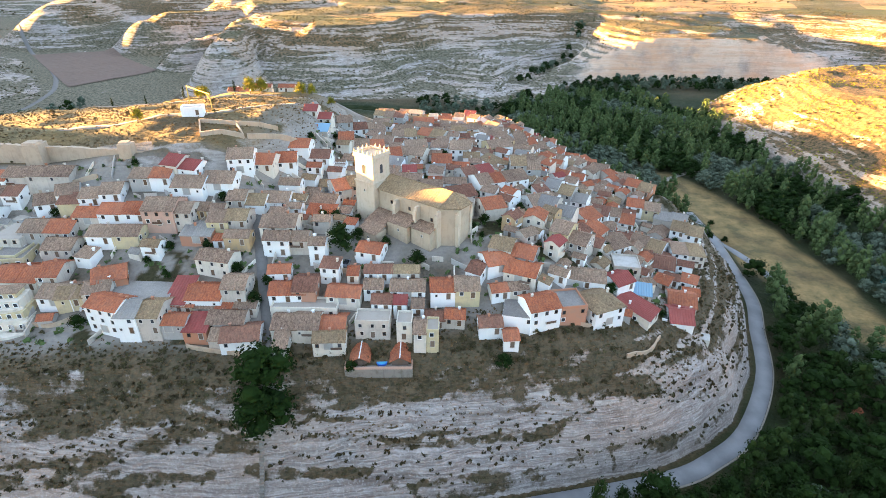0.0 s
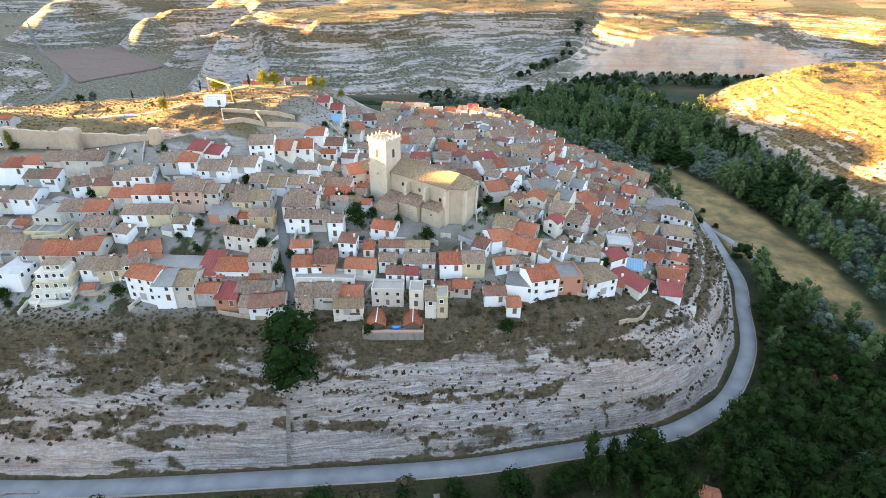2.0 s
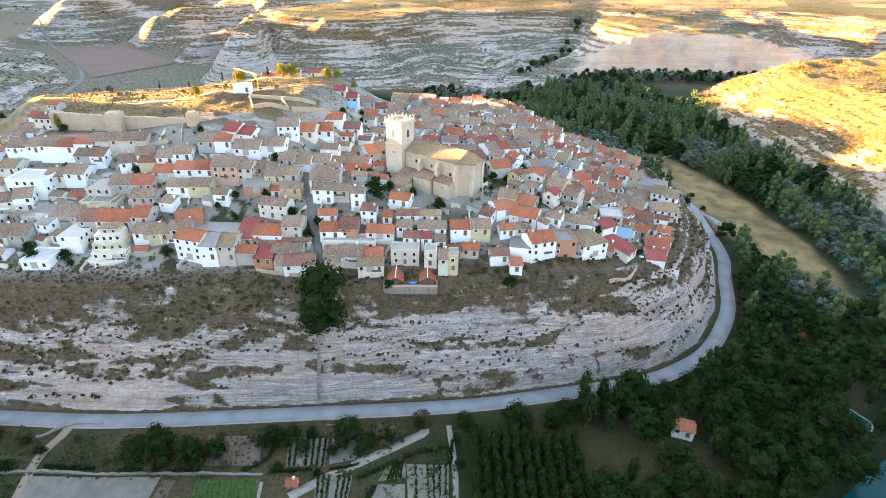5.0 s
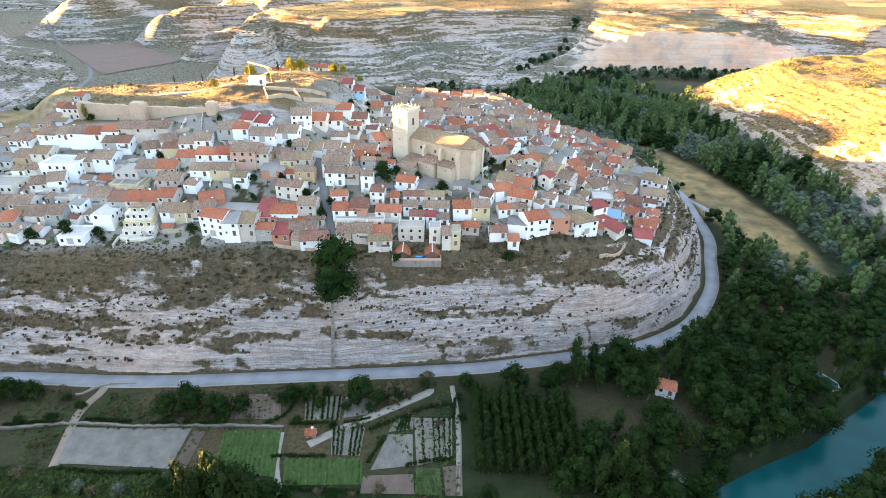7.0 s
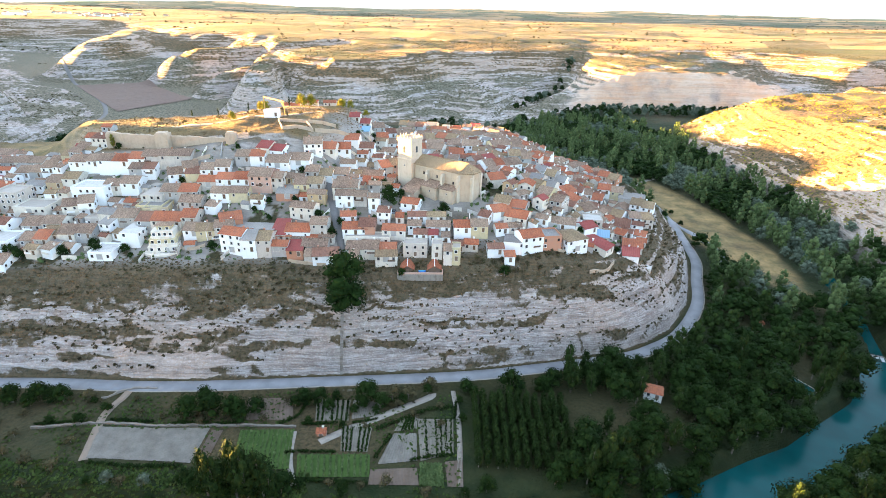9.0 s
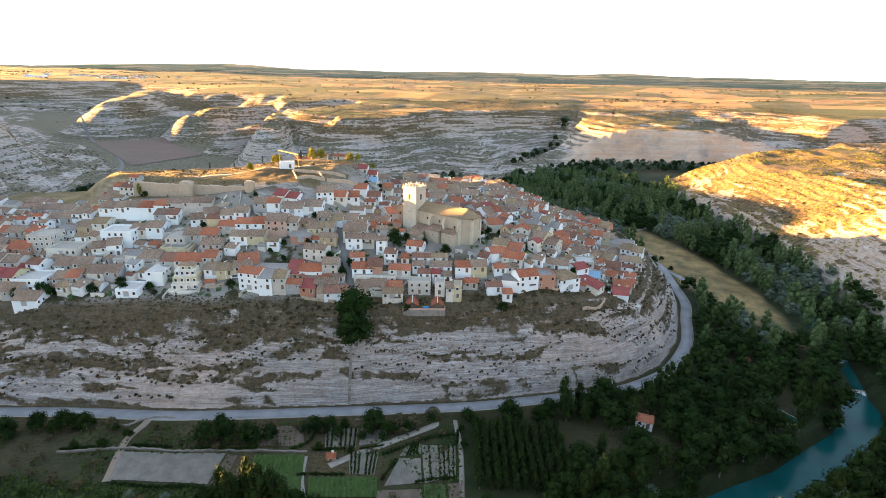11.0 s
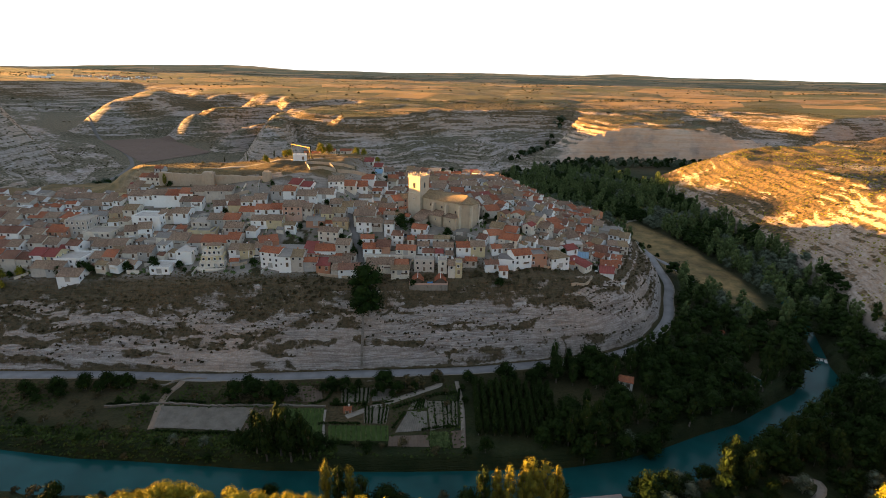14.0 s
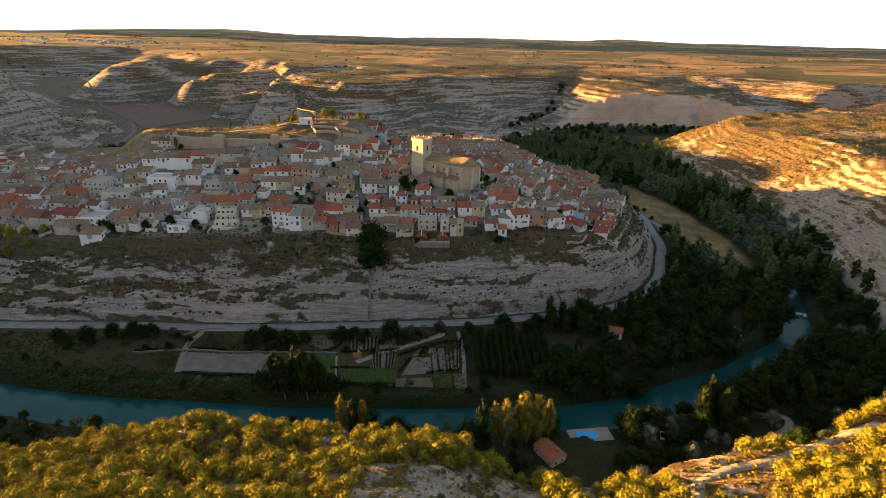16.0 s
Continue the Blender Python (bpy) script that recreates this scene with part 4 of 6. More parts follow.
house(-210.4, 120.9, 16.0, 12.0, 0, 5.3, "tile", "stone")
house(-198.4, 171.4, 15.8, 12.0, 0, 5.3, "tile", "ochre")
house(-244.9, 170.1, 16.8, 12.0, 0, 5.3, "tile", "stone")
house(-201.7, 151.1, 15.2, 12.0, 0, 5.3, "flat", "cream", "flat")
house(-242.3, 137.8, 13.4, 12.0, 0, 5.3, "tile", "stone")
house(-225.5, 141.4, 15.5, 12.0, 0, 5.3, "tile", "cream")
def overlap(a, b, gap=0.2):
    """Whether two turned rectangles meet."""
    if math.hypot(a[0] - b[0], a[1] - b[1]) > (math.hypot(a[2], a[3]) + math.hypot(b[2], b[3])) / 2:
        return False
    for ref in (a, b):
        for k in (0, 90):
            t = radians(ref[4] + k)
            ux, uy = math.cos(t), math.sin(t)
            span = []
            for r in (a, b):
                c, s_ = math.cos(radians(r[4])), math.sin(radians(r[4]))
                half = abs((c * ux + s_ * uy) * r[2] / 2) + abs((-s_ * ux + c * uy) * r[3] / 2)
                mid = r[0] * ux + r[1] * uy
                span.append((mid - half, mid + half))
            if span[0][1] + gap < span[1][0] or span[1][1] + gap < span[0][0]:
                return False
    return True


FREE = [(-8, 163, 46, 30, -40), (-59, 142, 5, 62, 18), (-36, 152, 16, 12, 0), (-85, 142, 14, 12, 0), (20, 130, 10, 8, 0), (75, 140, 10, 12, 0), (-130, 132, 15, 13, 0), (-18.5, 115, 20, 11, 0), (-8, 119, 16, 9, 0), (80, 126, 16, 14, 0)]
REST, HAMLET = [], []
rng = random.Random(11)
spots = []
for row in range(54):
    for col in range(100):
        spots.append((-352 + col * 4.5 + rng.uniform(-1.6, 1.6), 108 + row * 4.3 + rng.uniform(-1.4, 1.4)))
edge = signed(MESA, np.array([p[0] for p in spots]), np.array([p[1] for p in spots]))
for (x, y), e_in in zip(spots, edge):
    if e_in < (26 if x > -60 else 34 + 5 * ramp(-80.0, -110.0, x) + 3 * math.sin(x / 9)) or y > 335 or (y > 169 and -192 < x < -62) or (y > 214 and x < -48) or (y > 250 and x < -40):
        continue
    rot = -8 + rng.gauss(0, 7) if x < 15 else rng.choice([-30, -30, 35, 55]) + rng.gauss(0, 8)
    w, d = rng.uniform(7, 11.5), rng.uniform(6.5, 8.8)
    r = (x, y, w, d, rot)
    if any(overlap(r, o, -0.8) for o in HOUSES + FREE):
        w, d = 5.8, 5.2
        if any(overlap((x, y, w, d, rot), o, -0.5) for o in HOUSES + FREE):
            w, d = 4.2, 3.6
            if rng.random() < 0.25 or any(overlap((x, y, w, d, rot), o, -0.35) for o in HOUSES + FREE):
                continue
    roof = rng.choices(["tile", "tan", "brown", "red", "maroon", "flat", "grey"], [44, 13, 13, 17, 4, 4, 5])[0]
    wall = rng.choices(["white", "cream", "stone", "grey", "ochre", "pink"], [36, 25, 23, 12, 2, 2] if x < -55 and y < 165 else [54, 20, 16, 6, 2, 2])[0]
    house(x, y, w, d, rot, rng.choice([2.6, 3.2, 3.8]) if w < 5 else rng.choice([3.0, 4.2, 5.0, 5.4, 6.2]), roof, wall, rng.choice(["gable", "gable", "gable", "shed"]), plain=y > 185 or w < 5 or x < -235, rest=REST if y > 172 or w < 5 or x < -190 else None)
join_parts("houses_behind", REST, "crowded white and stone village houses with clay-tile roofs behind the church", "houses")


# ---- church ----
def church():
    """Buttressed church of golden stone: nave with a many-sided apse, side chapels, and a square bell tower."""
    gold = plaster("golden_ashlar", (0.50, 0.405, 0.29), (0.32, 0.25, 0.175), 0.6)
    pale = plaster("pale_ashlar", (0.59, 0.50, 0.38), (0.38, 0.31, 0.22), 0.5)
    top = tagged(new("church"), "golden stone church with a tan tiled roof and buttresses", "church")
    base = 53.0
    top.matrix_world = pose(-9.5, 166.5, base, 0, 0, -36)
    h, half, l0, l1 = 13.5, 6.6, -13, 14
    ring = [(l0, -half), (l1, -half), (l1 + 5.2, -3.1), (l1 + 5.2, 3.1), (l1, half), (l0, half)]
    s = Shape()
    s.prism(ring, -6, h)
    s.prism([(x * 1.012, y * 1.03) for x, y in ring], h - 0.5, h)
    child("nave_wall", s.mesh("nave_wall", gold), top)
    s = Shape()
    o, r = 0.6, 3.6
    ridge_a, ridge_b = (l0, 0, h + r), (l1 - 0.5, 0, h + r)
    eave = [(l0 - 0.3, -half - o), (l1, -half - o), (l1 + 5.8, -3.4), (l1 + 5.8, 3.4), (l1, half + o), (l0 - 0.3, half + o)]
    roof_half(s, l0 - 0.3, l1, -half - o, h + 0.1, 0, h + r, random.Random(3), 0.5, 0.06)
    roof_half(s, l0 - 0.3, l1, half + o, h + 0.1, 0, h + r, random.Random(4), 0.5, 0.06)
    k = len(s.v)
    s.v += [(x, y, h + 0.1) for x, y in eave[1:5]] + [(l1, 0, h + r)] + [(x, y, h - 0.15) for x, y in eave[1:5]]
    s.f += [(k, k + 1, k + 4), (k + 1, k + 2, k + 4), (k + 2, k + 3, k + 4)] + [(k + 5 + i, k + 6 + i, k + 1 + i, k + i) for i in range(3)]
    s.s += [0] * 6
    s.tube((l0, 0, h + r - 0.05), (l1, 0, h + r), 0.2, 0.2)
    for x, y in eave[1:5]:
        s.tube((x, y, h + 0.1), (l1, 0, h + r), 0.16, 0.16)
    child("nave_roof", s.mesh("nave_roof", ROOFS["tan"]), top)
    for x, y, w, d, hh in ((l0 + 9, -half - 1.2, 1.3, 2.6, 12), (l0 + 18, -half - 1.2, 1.3, 2.6, 12), (l1 - 0.3, -half - 0.9, 1.2, 2.2, 12.6), (l1 + 4.9, -3.4, 1.3, 1.3, 12.8), (l1 + 4.9, 3.4, 1.3, 1.3, 12.8), (l1, half + 0.9, 1.3, 2.2, 12.6)):
        s = Shape()
        s.box(x - w / 2, y - d / 2, -6, x + w / 2, y + d / 2, hh - 1.2)
        s.box(x - w / 2, y - d / 2 + 0.5, hh - 1.2, x + w / 2, y + d / 2, hh, taper=0.15)
        child("buttress", s.mesh("buttress", pale), top)
    for x, y, w, d, hh in ((l0 + 4.5, -half - 4.3, 8, 8, 4.4), (l0 + 13.5, -half - 3.2, 8.6, 6, 6.2), (l1 - 4.6, -half - 2.4, 8, 4.6, 6.0), (l0 + 6, -half - 10.5, 8, 5, 3.8)):
        s = Shape()
        s.box(x - w / 2, y - d / 2, -6, x + w / 2, y + d / 2, hh)
        chapel = child("chapel", s.mesh("chapel", gold), top)
        s = Shape()
        roof_half(s, x - w / 2 - 0.3, x + w / 2 + 0.3, y - d / 2 - 0.4, hh + 0.05, y + d / 2 - 0.02, hh + 0.3 * d, random.Random(int(x)), 0.45, 0.05)
        child("chapel_roof", s.mesh("chapel_roof", ROOFS["tile"]), chapel)
        child("window", WINDOWS[3], chapel, pose(x + 0.6, y - d / 2, hh - 2.4))
    for x, z in ((l0 + 6, 9.5), (l0 + 14, 9.2), (l1 - 3.5, 7.8)):
        child("window", WINDOWS[1], top, pose(x, -half, z))
    # bell tower
    tx, ty, q = l0 - 4.6, -4.4, 4.2
    s = Shape()
    s.box(tx - q - 0.2, ty - q - 0.2, -6, tx + q + 0.2, ty + q + 0.2, 15.6)
    s.box(tx - q, ty - q, 15.6, tx + q, ty + q, 24.6)
    for z in (15.3, 24.3):
        s.box(tx - q - 0.45, ty - q - 0.45, z, tx + q + 0.45, ty + q + 0.45, z + 0.45)
    tower = child("bell_tower", s.mesh("bell_tower", pale), top)
    s = Shape()
    for a in ((-q - .3, -q - .3, q + .3, -q + .15), (-q - .3, q - .15, q + .3, q + .3), (-q - .3, -q + .15, -q + .15, q - .15), (q - .15, -q + .15, q + .3, q - .15)):
        s.box(tx + a[0], ty + a[1], 24.76, tx + a[2], ty + a[3], 25.7)
    child("parapet", s.mesh("parapet", pale), tower)
    for i in range(5):
        for sx, sy in ((-1 + i * 0.5, -1), (-1 + i * 0.5, 1), (-1, -1 + i * 0.5), (1, -1 + i * 0.5)):
            if i in (0, 4) and abs(sx) == 1 and abs(sy) == 1 and sy != -1 and sx != 1:
                continue
            s = Shape()
            px, py = tx + sx * q, ty + sy * q
            s.box(px - 0.28, py - 0.28, 25.7, px + 0.28, py + 0.28, 26.4, taper=0.05)
            s.cone(px, py, 0.28, 26.4, 27.1, 6)
            child("pinnacle", s.mesh("pinnacle", pale), tower)
    for dx, dy, turn in ((0, -q, 0), (q, 0, 90), (-q, 0, -90), (0, q, 180)):
        s = Shape()
        arch = [(-0.65, 0), (0.65, 0)] + [(0.65 * math.cos(a), 2.5 + 0.65 * math.sin(a)) for a in np.linspace(0, math.pi, 9)]
        k = len(s.v)
        s.v += [(x, -0.06, z) for x, z in arch] + [(x * 1.25, -0.14, z * 1.06 - 0.1) for x, z in arch] + [(x * 1.25, 0.05, z * 1.06 - 0.1) for x, z in arch]
        n = len(arch)
        s.f.append(tuple(range(k, k + n)))
        s.s.append(1)
        for i in range(n):
            j = (i + 1) % n
            s.f += [(k + n + i, k + n + j, k + j, k + i), (k + 2 * n + i, k + 2 * n + j, k + n + j, k + n + i)]
            s.s += [0, 0]
        child("belfry_opening", s.mesh("belfry_opening", [pale, GLASS]), tower, pose(tx + dx, ty + dy, 18.6, 0, 0, turn))
    for dx, dy, turn, z in ((0, -q - .2, 0, 12), (q + .2, 0, 90, 13)):
        child("window", WINDOWS[3], tower, pose(tx + dx, ty + dy, z, 0, 0, turn))


church()


# ---- road, paths and water ----
def asphalt():
    n = Net("pale_asphalt", 0.85)
    pos = n.node("NewGeometry").outputs["Position"]
    big, grain = n.noise(0.12, 5, pos), n.noise(3.0, 4, pos)
    col = n.mix(n.step(big, 0.35, 0.65), (0.19, 0.195, 0.205), (0.27, 0.275, 0.285))
    n.bump(grain, 0.2, 0.03)
    return n.color(n.mix(n.math("MULTIPLY", grain, 0.3), col, (0.16, 0.16, 0.165)))


def smooth_line(pts, step=3.0):
    """A rounded line through points, at even steps."""
    p = [Vector((*a, 0)) for a in pts]
    p = [2 * p[0] - p[1]] + p + [2 * p[-1] - p[-2]]
    res = []
    for i in range(1, len(p) - 2):
        n = max(2, int((p[i + 1] - p[i]).length / step))
        for k in range(n):
            t = k / n
            res.append(0.5 * (2 * p[i] + (p[i + 1] - p[i - 1]) * t + (2 * p[i - 1] - 5 * p[i] + 4 * p[i + 1] - p[i + 2]) * t * t + (3 * p[i] - p[i - 1] - 3 * p[i + 1] + p[i + 2]) * t ** 3))
    return res + [p[-2]]


def ribbon(name, pts, offsets, mat, lift=0.1, level=None, step=3.0):
    """A strip along a line. offsets: places across it, with a height of each."""
    line = smooth_line(pts, step)
    v, f = [], []
    m = len(offsets)
    for i, p in enumerate(line):
        d = line[min(i + 1, len(line) - 1)] - line[max(i - 1, 0)]
        n = Vector((-d.y, d.x, 0)).normalized()
        q = [p + n * o for o, _ in offsets]
        hs = [level] * m if level is not None else list(heights([a.x for a in q], [a.y for a in q]))
        v += [(a.x, a.y, hz + lift + oz) for a, hz, (_, oz) in zip(q, hs, offsets)]
    for i in range(len(line) - 1):
        f += [(i * m + j + 1, i * m + j, (i + 1) * m + j, (i + 1) * m + j + 1) for j in range(m - 1)]
    return new(name, mesh_of(name, v, f, mat, smooth=True))


ASPHALT = asphalt()
DARK_PAVING = plaster("dark_paving", (0.16, 0.155, 0.15), (0.10, 0.095, 0.09), 0.5)
PALE_DIRT = plaster("pale_dirt", (0.25, 0.228, 0.195), (0.12, 0.105, 0.08), 0.9)
BROWN_DIRT = plaster("brown_dirt", (0.20, 0.145, 0.10), (0.12, 0.09, 0.06), 0.6)
road = tagged(ribbon("road", ROAD, [(-2.9, -0.5), (-2.8, 0), (0, 0.06), (2.8, 0), (2.9, -0.5)], ASPHALT, 0.14, 1.0), "pale grey asphalt road round the foot of the cliff", "road", kind="structure")
verge = tagged(ribbon("pavement", ROAD, [(-3.7, -0.9), (-3.4, 0.0), (-2.9, 0.02)], PALE_DIRT, 0.06, 1.0), "narrow pale dirt verge beside the road", "verge", kind="structure")
for pts, w, mat, label in (([(-50, 53), (-38, 62), (-24, 70), (-13, 77), (-12, 79)], 1.5, PALE_DIRT, "white limestone track between the gardens"),
                           ([(-54, 35), (-58, 45), (-60, 58)], 0.9, PALE_DIRT, "pale footpath beside a green plot"), ([(-4, 81), (-2, 62), (-2, 36)], 0.9, PALE_DIRT, "straight pale garden path"),
                           ([(-128, 76), (-130, 63), (-125, 43)], 1.4, BROWN_DIRT, "brown earth track down to the river"), ([(144, 345), (170, 368), (195, 382)], 2.0, PALE_DIRT, "pale lane across the valley"),
                           ([(244, 560), (229, 500), (222, 470), (230, 445)], 2.6, PALE_DIRT, "pale track below the hill"), ([(150, 275), (157, 251), (161, 236), (163, 220), (160, 203)], 2.2, ASPHALT, "grey lane beside the stubble field"),
                           ([(54, -46), (60, -34), (71, -28), (84, -24), (99, -18), (116, -11), (132, -6)], 1.6, PALE_DIRT, "stony hillside track"), ([(84, -4), (100, 6), (118, 14), (124, 22), (112, 24)], 1.4, PALE_DIRT, "winding pale track"),
                           ([(-163, 213), (-135, 214), (-106, 219), (-88, 234), (-78, 256), (-73, 280), (-74, 291), (-88, 294), (-110, 297), (-140, 298), (-172, 294), (-205, 286)], 1.6, PALE_DIRT, "pale path over the castle meadow"),
                           ([(-425, 380), (-428, 430), (-426, 503), (-444, 580), (-468, 635), (-528, 722), (-640, 850), (-735, 960), (-800, 1060), (-890, 1190)], 2.7, DARK_PAVING, "grey road in the side valley"), ([(-47, 108), (-50.3, 117), (-56.5, 135.5), (-62.7, 154), (-68.6, 172)], 1.8, DARK_PAVING, "steep paved village street")):
    tagged(ribbon("track", pts, [(-w - 0.1, -0.5), (-w, 0), (0, 0.03), (w, 0), (w + 0.1, -0.5)], mat, 0.16), label, "path", kind="structure")


def water_material():
    n = Net("green_river_water", 0.14)
    pos = n.node("NewGeometry").outputs["Position"]
    n.out.inputs["Specular IOR Level"].default_value = 0.12
    n.bump(n.noise(0.8, 4, pos), 0.12, 0.2)
    return n.color(n.mix(n.step(n.noise(0.04, 3, pos), 0.35, 0.65), (0.006, 0.055, 0.055), (0.011, 0.082, 0.084)))


WATER = water_material()
tagged(ribbon("water", RIVER, [(-14, 0), (0, 0.0), (14, 0)], WATER, 0, -4.6), "calm blue-green river between wooded banks", "river", kind="structure")


# ---- trees ----
def foliage(name, a, b, sub=0.15):
    n = Net(name, 0.8)
    n.out.inputs["Specular IOR Level"].default_value = 0.08
    isl = n.node("NewGeometry").outputs["Random Per Island"]
    pos = n.node("NewGeometry").outputs["Position"]
    rnd = n.node("ObjectInfo").outputs["Random"]
    col = n.mix(isl, a, b)
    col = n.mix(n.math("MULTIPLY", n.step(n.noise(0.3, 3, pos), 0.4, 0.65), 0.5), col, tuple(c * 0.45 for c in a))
    col = n.mix(n.math("MULTIPLY", rnd, 0.4), col, b)
    return n.color(col)


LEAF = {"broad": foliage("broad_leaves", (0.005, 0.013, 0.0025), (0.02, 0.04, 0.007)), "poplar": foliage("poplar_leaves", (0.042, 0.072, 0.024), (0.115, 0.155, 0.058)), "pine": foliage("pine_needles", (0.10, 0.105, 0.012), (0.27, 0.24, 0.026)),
        # yellow: poplar leaves that carry the evening sun in their own colour
        "willow": foliage("silver_leaves", (0.055, 0.075, 0.05), (0.125, 0.155, 0.11)), "yellow": foliage("sun_yellow_leaves", (0.10, 0.105, 0.016), (0.22, 0.20, 0.032)), "reed": foliage("reeds", (0.03, 0.058, 0.012), (0.075, 0.105, 0.03)),
        # next: darker copy of the poplar leaves, valley shade put into the colour
        "shaded_poplar": foliage("shaded_poplar_leaves", (0.008, 0.019, 0.004), (0.034, 0.056, 0.013)), "thorn": foliage("brown_thorn", (0.028, 0.026, 0.012), (0.07, 0.055, 0.028)), "cypress": foliage("cypress_leaves", (0.008, 0.02, 0.006), (0.022, 0.04, 0.012)), "dry": foliage("dry_grass", (0.09, 0.06, 0.03), (0.19, 0.13, 0.066)), "shrub": foliage("dark_scrub", (0.045, 0.043, 0.02), (0.10, 0.085, 0.042))}
BARK = plaster("bark", (0.12, 0.095, 0.075), (0.06, 0.05, 0.04))


def leaf_cloud(rng, blobs, count, size):
    """Many small tilted leaf clumps set on and in a few uneven blobs."""
    v, f = [], []
    weights = [b[3] ** 2 for b in blobs]
    for _ in range(count):
        cx, cy, cz, r, tall = rng.choices(blobs, weights)[0]
        th, ph = rng.uniform(0, 2 * math.pi), math.acos(rng.uniform(-0.75, 1))
        q = r * (rng.uniform(0.55, 1.08) ** 0.5)
        n = Vector((math.sin(ph) * math.cos(th), math.sin(ph) * math.sin(th), math.cos(ph)))
        p = Vector((cx + n.x * q, cy + n.y * q, cz + n.z * q * tall))
        u = (n + Vector((rng.uniform(-1, 1), rng.uniform(-1, 1), rng.uniform(-0.6, 0.9))) * 0.7).normalized()
        a = u.orthogonal().normalized()
        a.rotate(Matrix.Rotation(rng.uniform(0, 6.28), 3, u))
        b = u.cross(a)
        k, sz = len(v), size * rng.uniform(0.6, 1.3)
        v += [tuple(p + a * sz), tuple(p + b * sz * 0.8 + u * sz * 0.25), tuple(p - a * sz), tuple(p - b * sz * 0.8 + u * sz * 0.25)]
        f.append((k, k + 1, k + 2, k + 3))
    return v, f


def inner_mass(rng, v, f, blob, share):
    """The dense inside of a clump, rough and many-sided, under its leaves."""
    cx, cy, cz, r, tall = blob
    k, g = len(v), (1 + 5 ** 0.5) / 2
    for a in (-1, 1):
        for b in (-g, g):
            for p in ((0, a, b), (a, b, 0), (b, 0, a)):
                q = share * r / 1.9 * rng.uniform(0.75, 1.15)
                v.append((cx + p[0] * q, cy + p[1] * q, cz + p[2] * q * tall))
    pts = [Vector(p) for p in v[k:]]
    mid = Vector((cx, cy, cz))
    flat = [Vector((p.x - cx, p.y - cy, (p.z - cz) / tall)).normalized() for p in pts]
    for i, j, m in itertools.combinations(range(12), 3):
        if flat[i].dot(flat[j]) > 0.3 and flat[j].dot(flat[m]) > 0.3 and flat[i].dot(flat[m]) > 0.3:
            turn = (pts[j] - pts[i]).cross(pts[m] - pts[i]).dot(pts[i] - mid) > 0
            f.append((k + i, k + j, k + m) if turn else (k + i, k + m, k + j))


def tree_shape(seed, kind):
    """Trunk with limbs, and a crown; about 1 unit high for each metre given here."""
    rng = random.Random(seed)
    spec = {"broad": (9, 3.7, 0.85, 12, 1050, 0.25), "poplar": (14, 2.2, 1.6, 11, 950, 0.23), "pine": (6.5, 2.5, 1.0, 13, 1500, 0.165), "willow": (8.5, 3.2, 0.9, 10, 750, 0.27), "yellow": (12, 1.9, 1.5, 12, 1700, 0.145), "shrub": (2.6, 1.5, 0.7, 5, 190, 0.2), "cypress": (14, 1.2, 2.0, 9, 700, 0.2), "shaded_poplar": (13.5, 2.4, 1.5, 11, 950, 0.23)}[kind]
    high, rad, tall, nb, count, size = spec
    blobs = []
    for i in range(nb):
        t = (i + 0.5) / nb
        a = 2.4 * i + rng.uniform(-0.4, 0.4)
        if kind in ("poplar", "yellow", "cypress", "shaded_poplar"):
            z, off, r = high * (0.2 + 0.72 * t), rad * 0.55 * math.sin(math.pi * t) ** 0.6, rad * (0.75 - 0.45 * abs(t - 0.4))
        else:
            z, off, r = high * ((0.27 if kind in ("broad", "willow", "pine") else 0.38) + 0.56 * t), rad * 0.75 * math.cos(t * 1.3) * rng.uniform(0.55, 1.1), rad * rng.uniform(0.45, 0.68)
        blobs.append((off * math.cos(a), off * math.sin(a), z, r, tall))
    trunk = Shape()
    trunk.tube((0, 0, -1.0), (0.1, 0.05, high * 0.45), 0.035 * high ** 0.8 + 0.05, 0.02 * high ** 0.8 + 0.03, 7)
    trunk.tube((0.1, 0.05, high * 0.45), (0.0, 0.1, high * 0.85), 0.02 * high ** 0.8 + 0.03, 0.03, 6)
    for b in blobs[::2]:
        trunk.tube((0.08, 0.05, high * 0.33), (b[0] * 0.9, b[1] * 0.9, b[2]), 0.09, 0.03, 5)
    v, f = leaf_cloud(rng, blobs, count, size)
    for b in blobs:
        inner_mass(rng, v, f, b, 0.46 if kind == "pine" else 0.6)
    return trunk.mesh("trunk", BARK), mesh_of("crown", v, f, LEAF[kind])


TREES = {k: [tree_shape(100 * i + j, k) for j in range(4)] for i, k in enumerate(("broad", "poplar", "pine", "willow", "yellow", "shrub", "cypress", "shaded_poplar"))}
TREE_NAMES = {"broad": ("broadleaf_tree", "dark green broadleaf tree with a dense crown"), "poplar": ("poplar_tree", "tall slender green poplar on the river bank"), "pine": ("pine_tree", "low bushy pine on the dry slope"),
              "willow": ("willow_tree", "silvery grey-green willow near the river"), "yellow": ("poplar_tree", "tall poplar on the bank with sunlit yellow put into its leaves"), "shrub": ("bush", "low dark green bush on stony ground"), "shaded_poplar": ("alder_tree", "slim poplar on the river bank, shade put into its dark leaves"), "cypress": ("cypress_tree", "slender dark green cypress beside the hilltop path")}


